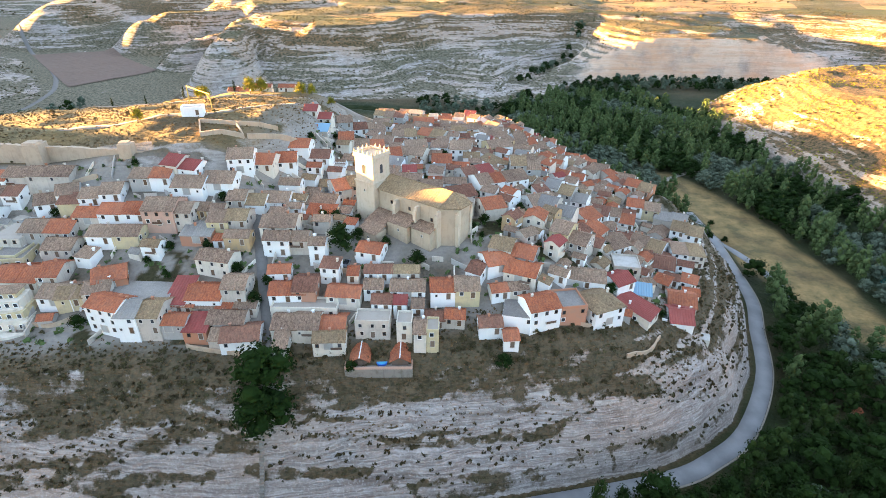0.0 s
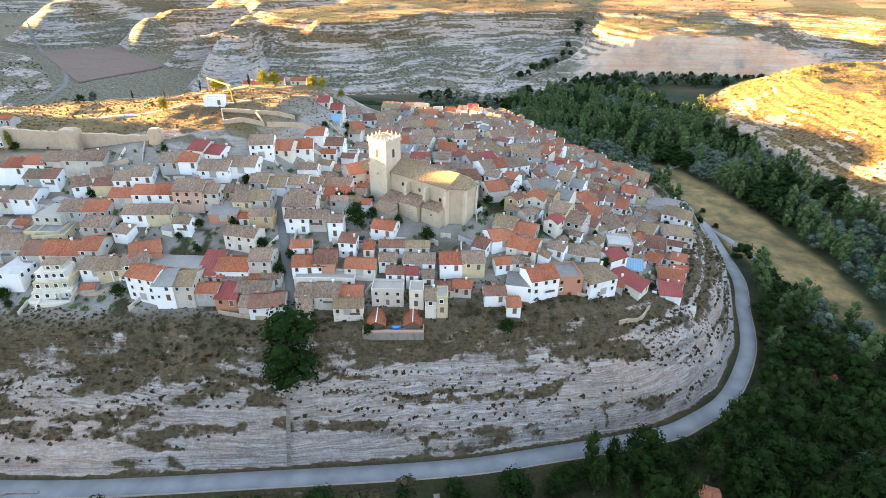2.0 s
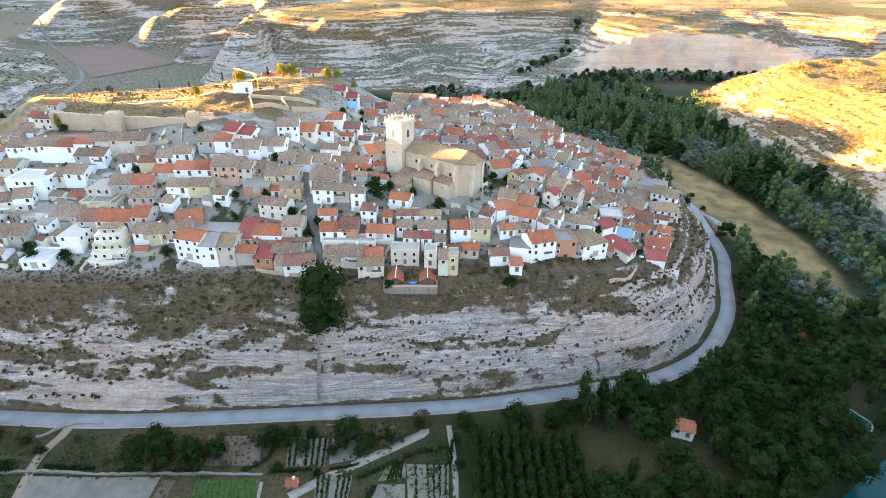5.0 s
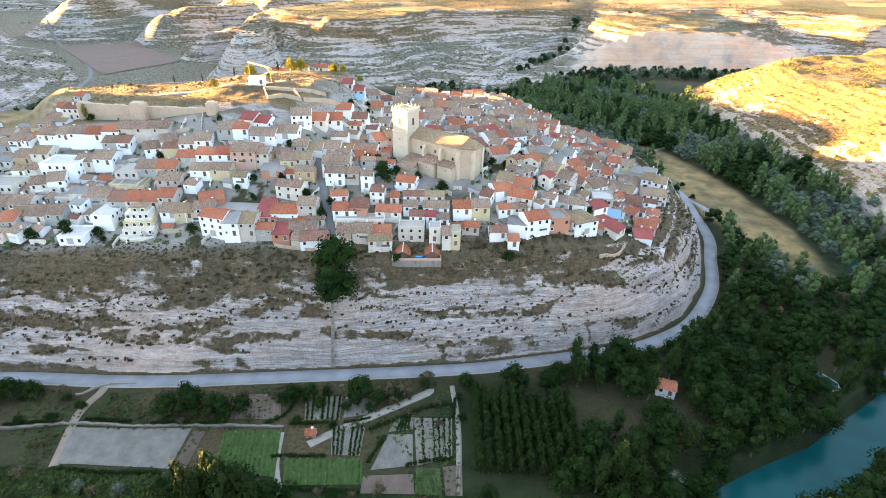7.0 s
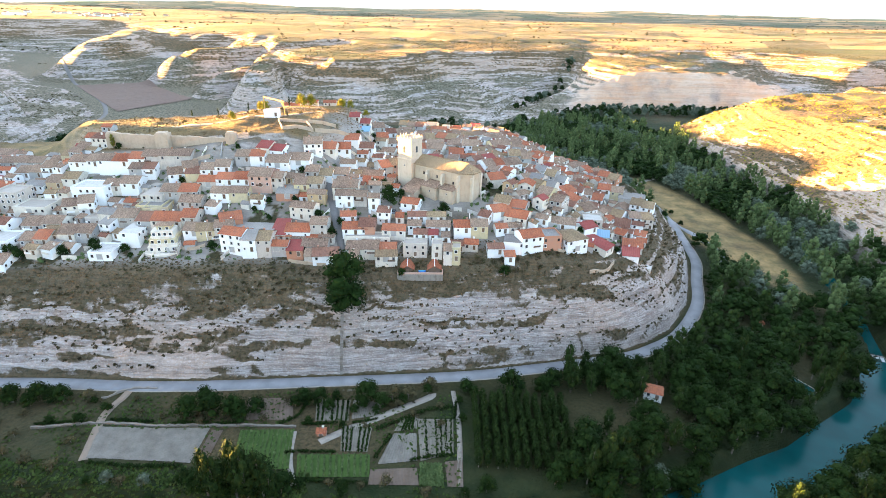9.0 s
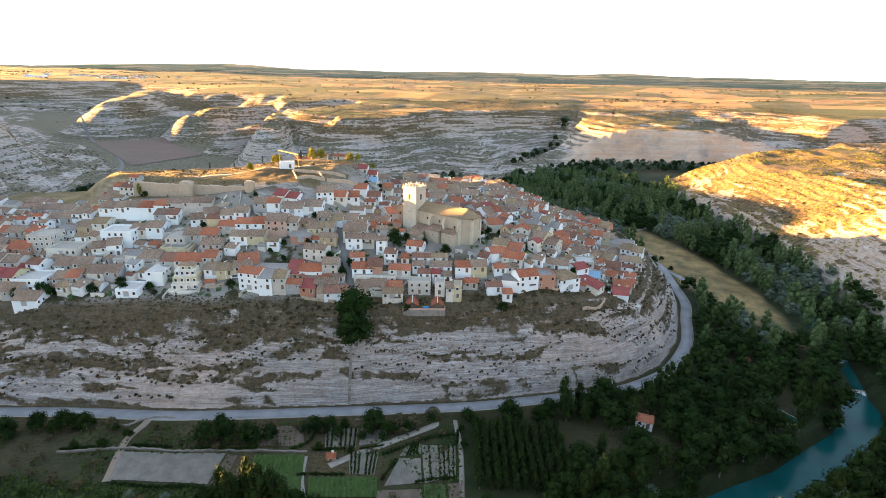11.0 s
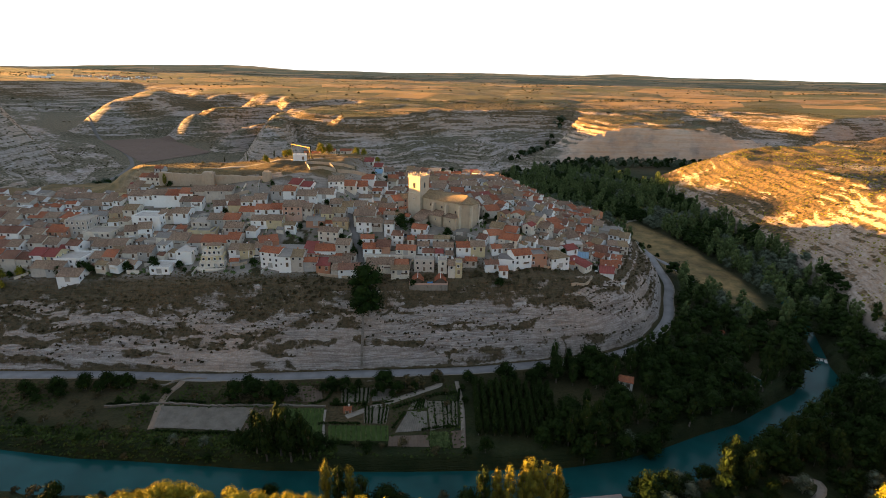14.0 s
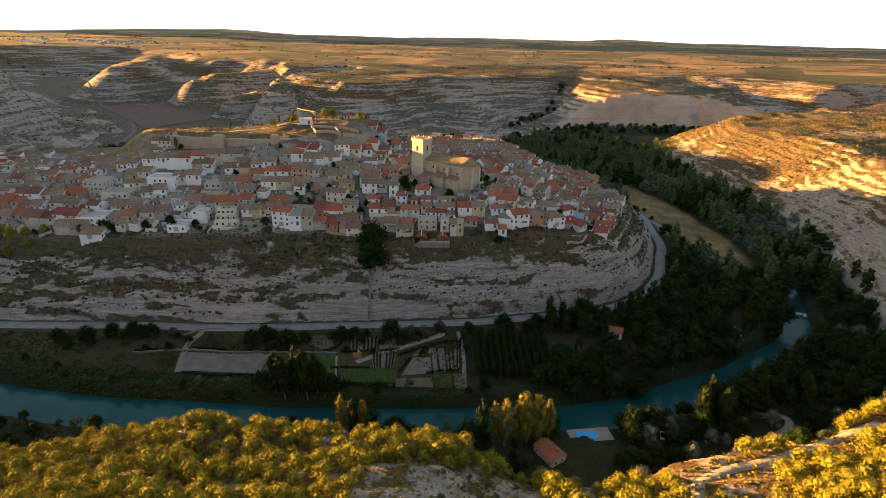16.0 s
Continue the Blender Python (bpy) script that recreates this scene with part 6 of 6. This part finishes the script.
# ---- terrace with two huts and a pool ----
def pool_terrace():
    top = tagged(new("garden_terrace"), "walled terrace with blue railing at the cliff edge", "terrace")
    x, y = -18.5, 115
    z = 35.9
    top.matrix_world = pose(x, y, z, 0, 0, 2)
    s = Shape()
    s.box(-9.5, -4.5, -3, 9.5, 5, 0)
    child("platform", s.mesh("platform", PALE_DIRT), top)
    for a in ((-9.5, -4.5, 9.5, -4.2), (-9.5, -4.2, -9.2, 5), (9.2, -4.2, 9.5, 5)):
        s = Shape()
        s.box(a[0], a[1], 0.004, a[2], a[3], 0.8)
        child("wall", s.mesh("wall", WALLS["pink"]), top)
    blue = plaster("blue_paint", (0.03, 0.14, 0.55), (0.1, 0.2, 0.5), 0.2)
    s = Shape()
    s.box(-2.4, 4.5, 0, 4.4, 4.8, 1.7)
    child("fence", s.mesh("fence", blue), top, label="bright blue fence panel")
    for i in range(12):
        s = Shape()
        s.box(-2.2 + i * 0.55, 3.2, 0, -1.7 + i * 0.55, 4.3, 1.2 + 0.2 * (i % 3), taper=0.08)
        child("hedge", s.mesh("hedge", LEAF["broad"]), top)
    for cx in (-5.3, 6.0):
        s = Shape()
        s.v += [(cx - 2.3, -2.8, 0), (cx + 2.3, -2.8, 0), (cx + 2.3, 3.2, 0), (cx - 2.3, 3.2, 0), (cx - 2.3, -2.8, 1.9), (cx + 2.3, -2.8, 1.9), (cx + 2.3, 3.2, 1.9), (cx - 2.3, 3.2, 1.9), (cx, -2.8, 3.2), (cx, 3.2, 3.2)]
        s.f += [(0, 1, 5, 8, 4), (1, 2, 6, 5), (2, 3, 7, 9, 6), (3, 0, 4, 7)]
        s.s = [0] * 4
        hut = child("hut", s.mesh("hut", WALLS["dark"]), top, label="dark timber hut")
        for sx in (-1, 1):
            s = Shape()
            s.v += [(cx, -3.6, 3.4), (cx, 3.8, 3.4), (cx + sx * 3.0, 3.8, 1.72), (cx + sx * 3.0, -3.6, 1.72), (cx, -3.6, 3.26), (cx, 3.8, 3.26), (cx + sx * 3.0, 3.8, 1.58), (cx + sx * 3.0, -3.6, 1.58)]
            s.f += [(0, 1, 2, 3), (7, 6, 5, 4), (0, 3, 7, 4), (1, 5, 6, 2), (2, 6, 7, 3)]
            s.s = [0] * 5
            child("roof", s.mesh("roof", ROOFS["red"]), hut)
        s = Shape()
        s.tube((cx, -3.7, 3.42), (cx, 3.9, 3.42), 0.16, 0.16)
        child("ridge_cap", s.mesh("ridge_cap", WALLS["white"]), hut, label="white ridge cap")
        s = Shape()
        s.box(cx - 0.7, -2.88, 0.1, cx + 0.7, -2.8, 1.6)
        child("door", s.mesh("door", WOOD), hut)
    s = Shape()
    s.cone(0.8, -1.8, 1.6, 0, 0.7, 18, 1.6)
    pool = child("paddling_pool", s.mesh("paddling_pool", blue), top, label="round blue paddling pool")
    s = Shape()
    s.cone(0.8, -1.8, 1.4, 0.7, 0.72, 18, 1.4)
    child("water", s.mesh("water", plaster("pool_water", (0.05, 0.32, 0.55), (0.08, 0.4, 0.6), 0.2)), pool)


pool_terrace()


def balcony_house():
    """Beige house in steps, with curved balconies and a walled terrace."""
    top = tagged(new("house"), "stepped beige house with curved balconies and a walled terrace", "house", "village houses")
    x, y = -129.5, 125
    top.matrix_world = pose(x, y, ground_at(x, y - 6) + 0.2, 0, 0, 8)
    for k, (x0, y0, x1, y1, z0, z1) in enumerate(((-6, -4.5, 6, 5, -4, 3.0), (-5.4, -3.2, 5.4, 5, 3.0, 5.9), (-4.6, -1.8, 4.4, 5, 5.9, 8.8), (-2.6, 0.2, 3.0, 4.6, 8.8, 10.6))):
        s = Shape()
        s.box(x0, y0, z0, x1, y1, z1)
        wall = child("storey", s.mesh("storey", WALLS["yellow" if k % 2 else "cream"]), top)
        for i in range(4 if k < 3 else 2):
            u = x0 + (x1 - x0) * (i + 0.5) / (4 if k < 3 else 2)
            child("window", WINDOWS[2], wall, pose(u, y0, z1 - 2.0))
        if 0 < k < 3:
            s = Shape()
            ring = [(x0 - 0.4, y0 + 0.8)] + [(x0 - 0.4 + (x1 - x0 + 0.8) * t, y0 - 1.5 * math.sin(math.pi * t) ** 0.5) for t in np.linspace(0, 1, 12)] + [(x1 + 0.4, y0 + 0.8)]
            s.prism(ring, z0 - 0.2, z0 + 0.75)
            child("balcony", s.mesh("balcony", WALLS["cream"]), top)
    for hx, hw in ((0.2, 3.6),):
        s = Shape()
        z, e = 10.62, 0.4
        s.v += [(hx - hw, -0.2, z), (hx + hw, -0.2, z), (hx + hw, 5.0, z), (hx - hw, 5.0, z), (hx, 2.3, z + 1.1), (hx - hw, -0.2, z - .15), (hx + hw, -0.2, z - .15), (hx + hw, 5.0, z - .15), (hx - hw, 5.0, z - .15)]
        s.f += [(0, 1, 4), (1, 2, 4), (2, 3, 4), (3, 0, 4), (5, 6, 1, 0), (6, 7, 2, 1), (7, 8, 3, 2), (8, 5, 0, 3), (8, 7, 6, 5)]
        s.s = [0] * 9
        child("roof", s.mesh("roof", ROOFS["tile"]), top)
    s = Shape()
    ring = [(-8, 1)] + [(-8 + 16 * t, -4.6 - 3.0 * math.sin(math.pi * t) ** 0.7) for t in np.linspace(0, 1, 14)] + [(8.5, 2)]
    s.prism(ring, -6, 0.2)
    child("terrace", s.mesh("terrace", WALLS["cream"]), top)


balcony_house()
house(73.4, 80, 6.4, 5.4, -20, 4.6, "red", "white")
house(26.5, -1, 9.5, 6.5, -58, 2.8, "red", "stone")
house(143, 133, 3.2, 2.6, 10, 2.2, "red", "pink")
house(-50, 57, 3.2, 2.4, 5, 2.0, "red", "brick")
house(81, 146, 7, 6, -25, 3.0, "maroon", "white")
house(86, 141, 7, 4, -25, 1.4, "flatw", "cream", "flat")

# swimming pool below the pines
s = Shape()
s.box(-8, -3.4, -3.5, 8, 3.4, 0.12)
deck = tagged(new("swimming_pool", s.mesh("deck", plaster("worn_paving", (0.24, 0.19, 0.165), (0.13, 0.11, 0.10), 0.8))), "small bright blue swimming pool in a paved yard", "pool")
deck.matrix_world = pose(43.5, 9.6, 0.3, 0, 0, 8)
s = Shape()
s.prism([(-4.0 + 1.4 * math.cos(a), 2.1 * math.sin(a)) if math.cos(a) < 0 else (1.6 + 1.5 * math.cos(a), 2.1 * math.sin(a)) for a in np.linspace(0, 2 * math.pi, 20, endpoint=False)], 0.124, 0.16)
child("water", s.mesh("water", plaster("bright_pool_water", (0.03, 0.36, 0.75), (0.05, 0.45, 0.8), 0.2)), deck)

# stair-like drain down the cliff
s = Shape()
for i in range(26):
    yy = 88.9 + i * 0.42
    zz = ground_at(-49, yy + 0.42)
    s.box(-49.6, yy, zz - 2.4, -48.4, yy + 0.44, zz + 0.4)
tagged(new("drain_channel", s.mesh("drain_channel", PALE_DIRT)), "narrow pale concrete drain straight down the cliff", "drain")

# still pool beside the river, behind a low wall
s = Shape()
s.prism([(121, 84), (139, 82), (141, 86), (134, 99), (131, 99)], -3, 0.5)
pond = tagged(new("pond", s.mesh("pond", PALE_DIRT)), "dark green still pool behind a low concrete wall", "pond", kind="structure")
s = Shape()
s.prism([(122, 84.6), (138.4, 82.7), (140.2, 86), (133.6, 98.4), (131.4, 98.4)], 0.504, 0.54)
child("water", s.mesh("water", WATER), pond)

# weir and its little fall
s = Shape()
s.box(-9, -0.4, -3, 9, 0.4, 0.55)
weir = tagged(new("weir", s.mesh("weir", PALE_DIRT)), "low concrete weir with white water across the river", "weir")
weir.matrix_world = pose(189.5, 117, -5.0, 0, 0, -24)
s = Shape()
foam = plaster("white_water", (0.62, 0.67, 0.67), (0.3, 0.4, 0.4), 0.5)
for i in range(9):
    s.box(-8.5 + i * 1.9, -3.6 + 0.8 * math.sin(i * 2.1), -0.4, -6.9 + i * 1.9, -0.5, 0.54 - 0.05 * (i % 3), taper=0.1)
child("foam", s.mesh("foam", foam), weir, label="white falling water")


# ---- gardens ----
def crop_material(name, a, b):
    n = Net(name, 0.95)
    pos = n.node("NewGeometry").outputs["Position"]
    big, grain = n.noise(0.25, 5, pos), n.noise(2.5, 4, pos)
    n.bump(grain, 0.6, 0.15)
    return n.color(n.mix(n.step(n.math("ADD", n.math("MULTIPLY", big, 0.6), n.math("MULTIPLY", grain, 0.4)), 0.35, 0.65), a, b))


CROPS = {"pale": crop_material("pale_field", (0.20, 0.185, 0.16), (0.115, 0.105, 0.085)), "soil": crop_material("dug_soil", (0.10, 0.075, 0.055), (0.15, 0.115, 0.09)),
         "green": crop_material("green_crop", (0.035, 0.07, 0.014), (0.065, 0.11, 0.025)), "rows": crop_material("garden_soil", (0.12, 0.11, 0.085), (0.20, 0.18, 0.15))}
CROP_LABEL = {"pale": "pale dry ploughed plot", "soil": "brown dug garden plot", "green": "bright green crop plot", "rows": "vegetable plot with green rows"}


def plot(corners, kind):
    """A garden plot with furrows, and rows of plants on some."""
    a, b, c, d = [Vector((*p, 0)) for p in corners]
    n = 26 if kind != "rows" else 22
    v, f = [], []
    for i in range(n + 1):
        for j in range(7):
            u, w = i / n, j / 6
            p = (a * (1 - u) + b * u) * (1 - w) + (d * (1 - u) + c * u) * w
            v.append((p.x, p.y, ground_at(p.x, p.y) + 0.16 + (0.10 if i % 2 else -0.03)))
    f = [(i * 7 + j, (i + 1) * 7 + j, (i + 1) * 7 + j + 1, i * 7 + j + 1) for i in range(n) for j in range(6)]
    top = tagged(new("garden_plot", mesh_of("garden_plot", v, f, CROPS[kind])), CROP_LABEL[kind] + " below the cliff", "garden plot", "garden plots")
    if kind in ("rows", "green"):
        r = random.Random(round(a.x * 3 + a.y))
        lines = 7 if kind == "rows" else 12
        for i in range(lines):
            if kind == "rows" and r.random() < 0.25:
                continue
            u = (i + 0.5) / lines
            vv, ff = [], []
            for k in range(70):
                w = k / 69
                p = (a * (1 - u) + b * u) * (1 - w) + (d * (1 - u) + c * u) * w
                q = Vector((p.x + r.uniform(-.3, .3), p.y + r.uniform(-.2, .2), ground_at(p.x, p.y) + 0.2 + r.uniform(0.05, 0.5)))
                t = Vector((r.uniform(-1, 1), r.uniform(-1, 1), r.uniform(-.3, .6))).normalized()
                o = t.orthogonal().normalized()
                m, sz = len(vv), r.uniform(0.22, 0.45)
                vv += [tuple(q + t * sz), tuple(q + o * sz), tuple(q - t * sz), tuple(q - o * sz)]
                ff.append((m, m + 1, m + 2, m + 3))
            child("crop_row", mesh_of("crop_row", vv, ff, LEAF["broad" if kind == "rows" else "poplar"]), top)["kind"] = "stuff"


plot([(-129, 58), (-90, 59), (-90, 43), (-125, 44)], "pale")
plot([(-89, 58), (-85, 58), (-85, 43), (-89, 43)], "soil")
plot([(-79, 58), (-60, 59), (-57, 41), (-76, 41)], "green")
plot([(-56, 75), (-43, 75), (-42, 64), (-54, 64)], "rows")
plot([(-42, 75), (-30, 76), (-32, 67), (-41, 65)], "pale")
plot([(-44, 61), (-33, 61), (-33, 49), (-42, 49)], "rows")
plot([(-25, 58), (-17, 58), (-16, 46), (-29, 44)], "pale")
plot([(-17, 65), (-4, 65), (-4, 50), (-15, 46)], "rows")
plot([(-56, 47), (-32, 48), (-31, 39), (-54, 38)], "green")
plot([(-31, 42), (-16, 43), (-15, 36), (-31, 36)], "soil")
plot([(-15, 45), (-8, 45), (-7, 36), (-15, 36)], "green")
plot([(-7, 46), (-1, 47), (-1, 36), (-6, 36)], "soil")
plot([(-82, 75), (-65, 75), (-62, 64), (-79, 63)], "soil")
plot([(-26, 74), (-37, 78), (-27, 80), (-22, 78)], "green")
plot([(-23, 65), (-17, 67), (-17, 60), (-25, 59)], "rows")
RUBBLE = plaster("rubble", (0.16, 0.14, 0.115), (0.07, 0.065, 0.05), 0.9)
stone_wall("garden_wall", [(-152, 57), (-142, 58), (-129, 59.5), (-111, 59.5), (-92, 60), (-60, 60.5)], 0.8, 0.7, RUBBLE, "low grey rubble wall between the garden terraces", 1.0, 0.3)
stone_wall("garden_wall", [(-136, 72), (-128, 77), (-118, 78)], 0.6, 0.7, RUBBLE, "low grey rubble wall below the road", 1.0, 0.3)


def hedge(pts, high, kind="broad"):
    """A clipped or wild hedge: leaf clumps along a line, round a dense core."""
    r = random.Random(round(pts[0][0] * 11 + pts[0][1] * 5))
    blobs = [(p.x, p.y, ground_at(p.x, p.y) + 0.45 * high * r.uniform(0.8, 1.2), high * r.uniform(0.5, 0.75), 0.8) for p in smooth_line(pts, 0.9 * high)]
    v, f = leaf_cloud(r, blobs, 45 * len(blobs), 0.2)
    for b in blobs:
        inner_mass(r, v, f, b, 0.65)
    tagged(new("hedge", mesh_of("hedge", v, f, LEAF[kind])), "dark green garden hedge between the plots", "hedge", "garden hedges")


for pts, high in (([(-58, 62), (-46, 62.5)], 1.2), ([(-31, 60), (-20, 66), (-12, 70), (-5, 71)], 1.6), ([(-40, 63), (-32, 65)], 1.0), ([(-30, 47), (-26, 57)], 1.2), ([(-57, 37), (-32, 36.5)], 1.3), ([(-60, 48), (-56, 48.5), (-44, 48.5)], 1.1), ([(-18, 46), (-14, 47.5), (-5, 49)], 1.2),
                  ([(-122, 42), (-108, 41), (-92, 41.5)], 1.3), ([(-126, 61.5), (-112, 61.5)], 1.1), ([(-104, 61), (-92, 61.5)], 1.2), ([(-152, 59), (-140, 60)], 1.0), ([(-88, 61), (-80, 62)], 1.3), ([(-66, 62), (-61, 66), (-59, 73)], 1.1), ([(-3.5, 66), (-3, 74)], 1.0)):
    hedge(pts, high)


# ---- yards between the houses ----
def in_yard(x, y):
    free = (signed(MESA, x, y) > 32) & (y < 250) & (np.hypot(x + 18.5, y - 115) > 12) & ~((x < -60) & (y > 183))
    for hx, hy, w, d, r in HOUSES:
        c, t = math.cos(radians(r)), math.sin(radians(r))
        u, v = (x - hx) * c + (y - hy) * t, -(x - hx) * t + (y - hy) * c
        free &= ~((np.abs(u) < w / 2 + 0.7) & (np.abs(v) < d / 2 + 0.7))
    return free & (line_distance([(-47, 108), (-68.6, 172)], x, y)[0] > 3) & (np.hypot(x + 8, y - 163) > 17)


yards = scatter(7000, 50, (-240, 108, 105, 250), in_yard, 2.2)
rng = random.Random(51)
for i, (x, y) in enumerate(yards):
    if i % 9 == 0:
        tree("broad", x, y, rng.uniform(0.25, 0.55), group="village trees")
    elif i % 9 in (1, 2, 3) and i < 420:
        a = radians(rng.choice([0, 90, -30, 60]) + rng.uniform(-6, 6))
        h = rng.uniform(1.6, 3.2)
        stone_wall("yard_wall", [(x - h * math.cos(a), y - h * math.sin(a)), (x + h * math.cos(a), y + h * math.sin(a))], 0.35, rng.uniform(1.1, 2.2), WALLS[rng.choice(["stone", "stone", "cream", "grey"])], "short rendered yard wall between village houses", 1.5, 0.03)
scrub("yard_greens", "weeds and garden plants in the village yards", yards, (0.4, 1.1), 52, LEAF["poplar"])


# ---- parked cars ----
def car(x, y, rot, paint, label):
    z = ground_at(x, y) + 0.12
    top = tagged(new("car"), label, "car", "parked cars")
    top.matrix_world = pose(x, y, z, 0, 0, rot)
    s = Shape()
    s.box(-2.1, -0.85, 0.25, 2.1, 0.85, 0.85, 0, 0.06)
    child("body", s.mesh("body", paint), top)
    s = Shape()
    s.box(-1.4, -0.78, 0.85, 1.0, 0.78, 1.42, 0, 0.22)
    child("cabin", s.mesh("cabin", GLASS), top)
    for sx in (-1.3, 1.3):
        for sy in (-0.82, 0.82):
            s = Shape()
            s.tube((sx, sy - 0.1, 0.32), (sx, sy + 0.1, 0.32), 0.32, 0.32, 10)
            child("wheel", s.mesh("wheel", WALLS["dark"]), top)


PAINT = [plaster("white_paint", (0.75, 0.75, 0.75), amount=0.05), plaster("red_paint", (0.35, 0.03, 0.03), amount=0.05), plaster("grey_paint", (0.2, 0.21, 0.23), amount=0.05)]
for x, y, r, k in ((-27.5, 146.5, 20, 0), (-32, 144, 80, 2), (20, 131, 10, 2), (73, 141, 70, 0), (-108, 127.5, 30, 0), (24, 128.5, 30, 1), (-152, 158, 5, 2), (-96, 149, 0, 0), (70.5, 10, 70, 0), (73.2, 10.6, 72, 0), (76, 11, 75, 2)):
    car(x, y, r, PAINT[k], ("white", "red", "grey")[k] + (" parked car in a village yard" if y > 60 else " parked car under trees near the river"))


# hamlet on the plateau
r = random.Random(90)
for i in range(26):
    house(-1480 + r.gauss(150, 110), 2010 + r.gauss(60, 70), r.uniform(14, 26), r.uniform(9, 13), r.uniform(-20, 20), r.uniform(4, 8), r.choice(["tile", "red", "tan"]), r.choice(["white", "white", "cream"]), plain=True, rest=HAMLET)
join_parts("hamlet", HAMLET, "far hamlet of small white houses on the plateau", "houses")
house(-1475, 1850, 75, 22, -8, 8, "flatw", "white", "flat", plain=True)
s = Shape()
s.tube((0, 0, -2), (0, 0, 55), 1.1, 0.6, 6)
mast = tagged(new("mast", s.mesh("mast", WALLS["grey"])), "tall thin pale mast on the far plateau", "mast")
mast.matrix_world = pose(-2010, 3650, ground_at(-2010, 3650))

# far ploughed field in the side valley
red_soil = crop_material("red_ploughed_soil", (0.13, 0.092, 0.07), (0.175, 0.125, 0.10))
v = []
for i in range(41):
    for j in range(25):
        a, b = Vector((-655, 862)).lerp(Vector((-450, 632)), i / 40), Vector((-560, 912)).lerp(Vector((-400, 745)), i / 40)
        p = a.lerp(b, j / 24)
        v.append((p.x, p.y, ground_at(p.x, p.y) + 0.7 + 0.2 * (i % 2)))
f = [(i * 25 + j, (i + 1) * 25 + j, (i + 1) * 25 + j + 1, i * 25 + j + 1) for i in range(40) for j in range(24)]
tagged(new("field", mesh_of("field", v, f, red_soil)), "bare reddish ploughed field on the valley floor", "field", kind="structure")
grassy = scatter(14000, 70, (-240, 16, -2, 78), lambda x, y: (line_distance(RIVER, x, y)[0] > 10) & (line_distance(ROAD, x, y)[0] > 5.5) & (fractal(x, y, 12, 3) > -0.1) & ~((x > -129) & (x < -90) & (y > 43) & (y < 58)) & ~((x > -80) & (x < -31) & (y > 38) & (y < 59)), 1.3)
scrub("garden_weeds", "rough grass and weeds between the garden plots", grassy, (0.25, 0.6), 71, LEAF["reed"])
for i, (x, y) in enumerate(scatter(900, 72, (-235, 20, 0, 76), lambda x, y: (line_distance(RIVER, x, y)[0] > 10) & (line_distance(ROAD, x, y)[0] > 7) & ((y > 60) | (x < -132) | (y < 36)), 7.5)):
    tree(("shrub", "shrub", "broad")[i % 3], x, y, rng.uniform(0.35, 0.55) if i % 3 == 2 else rng.uniform(0.8, 1.5), group="garden trees")

for i, (x, y) in enumerate(scatter(1600, 75, (48, -16, 160, 40), lambda x, y: (signed(FLOOR, x, y) > -7) & (line_distance(RIVER, x, y)[0] > 10) & (np.hypot(x - 43, y - 9) > 13) & (line_distance([(84, -4), (100, 6), (118, 14), (124, 22), (112, 24)], x, y)[0] > 2.5), 5.2)):
    tree(("broad", "shrub", "broad", "willow")[i % 4], x, y, rng.uniform(0.5, 1.0) * (1.8 if i % 4 == 1 else 1))
for i, (x, y) in enumerate(scatter(900, 76, (-240, -24, 24, 12), lambda x, y: (signed(FLOOR, x, y) > -6) & (line_distance(RIVER, x, y)[0] > 9.5) & (np.hypot(x - 27, y + 4) > 8), 5.0)):
    tree(("broad", "shrub", "shrub", "broad")[i % 4], x, y, rng.uniform(0.4, 0.8) * (1.8 if i % 4 in (1, 2) else 1))
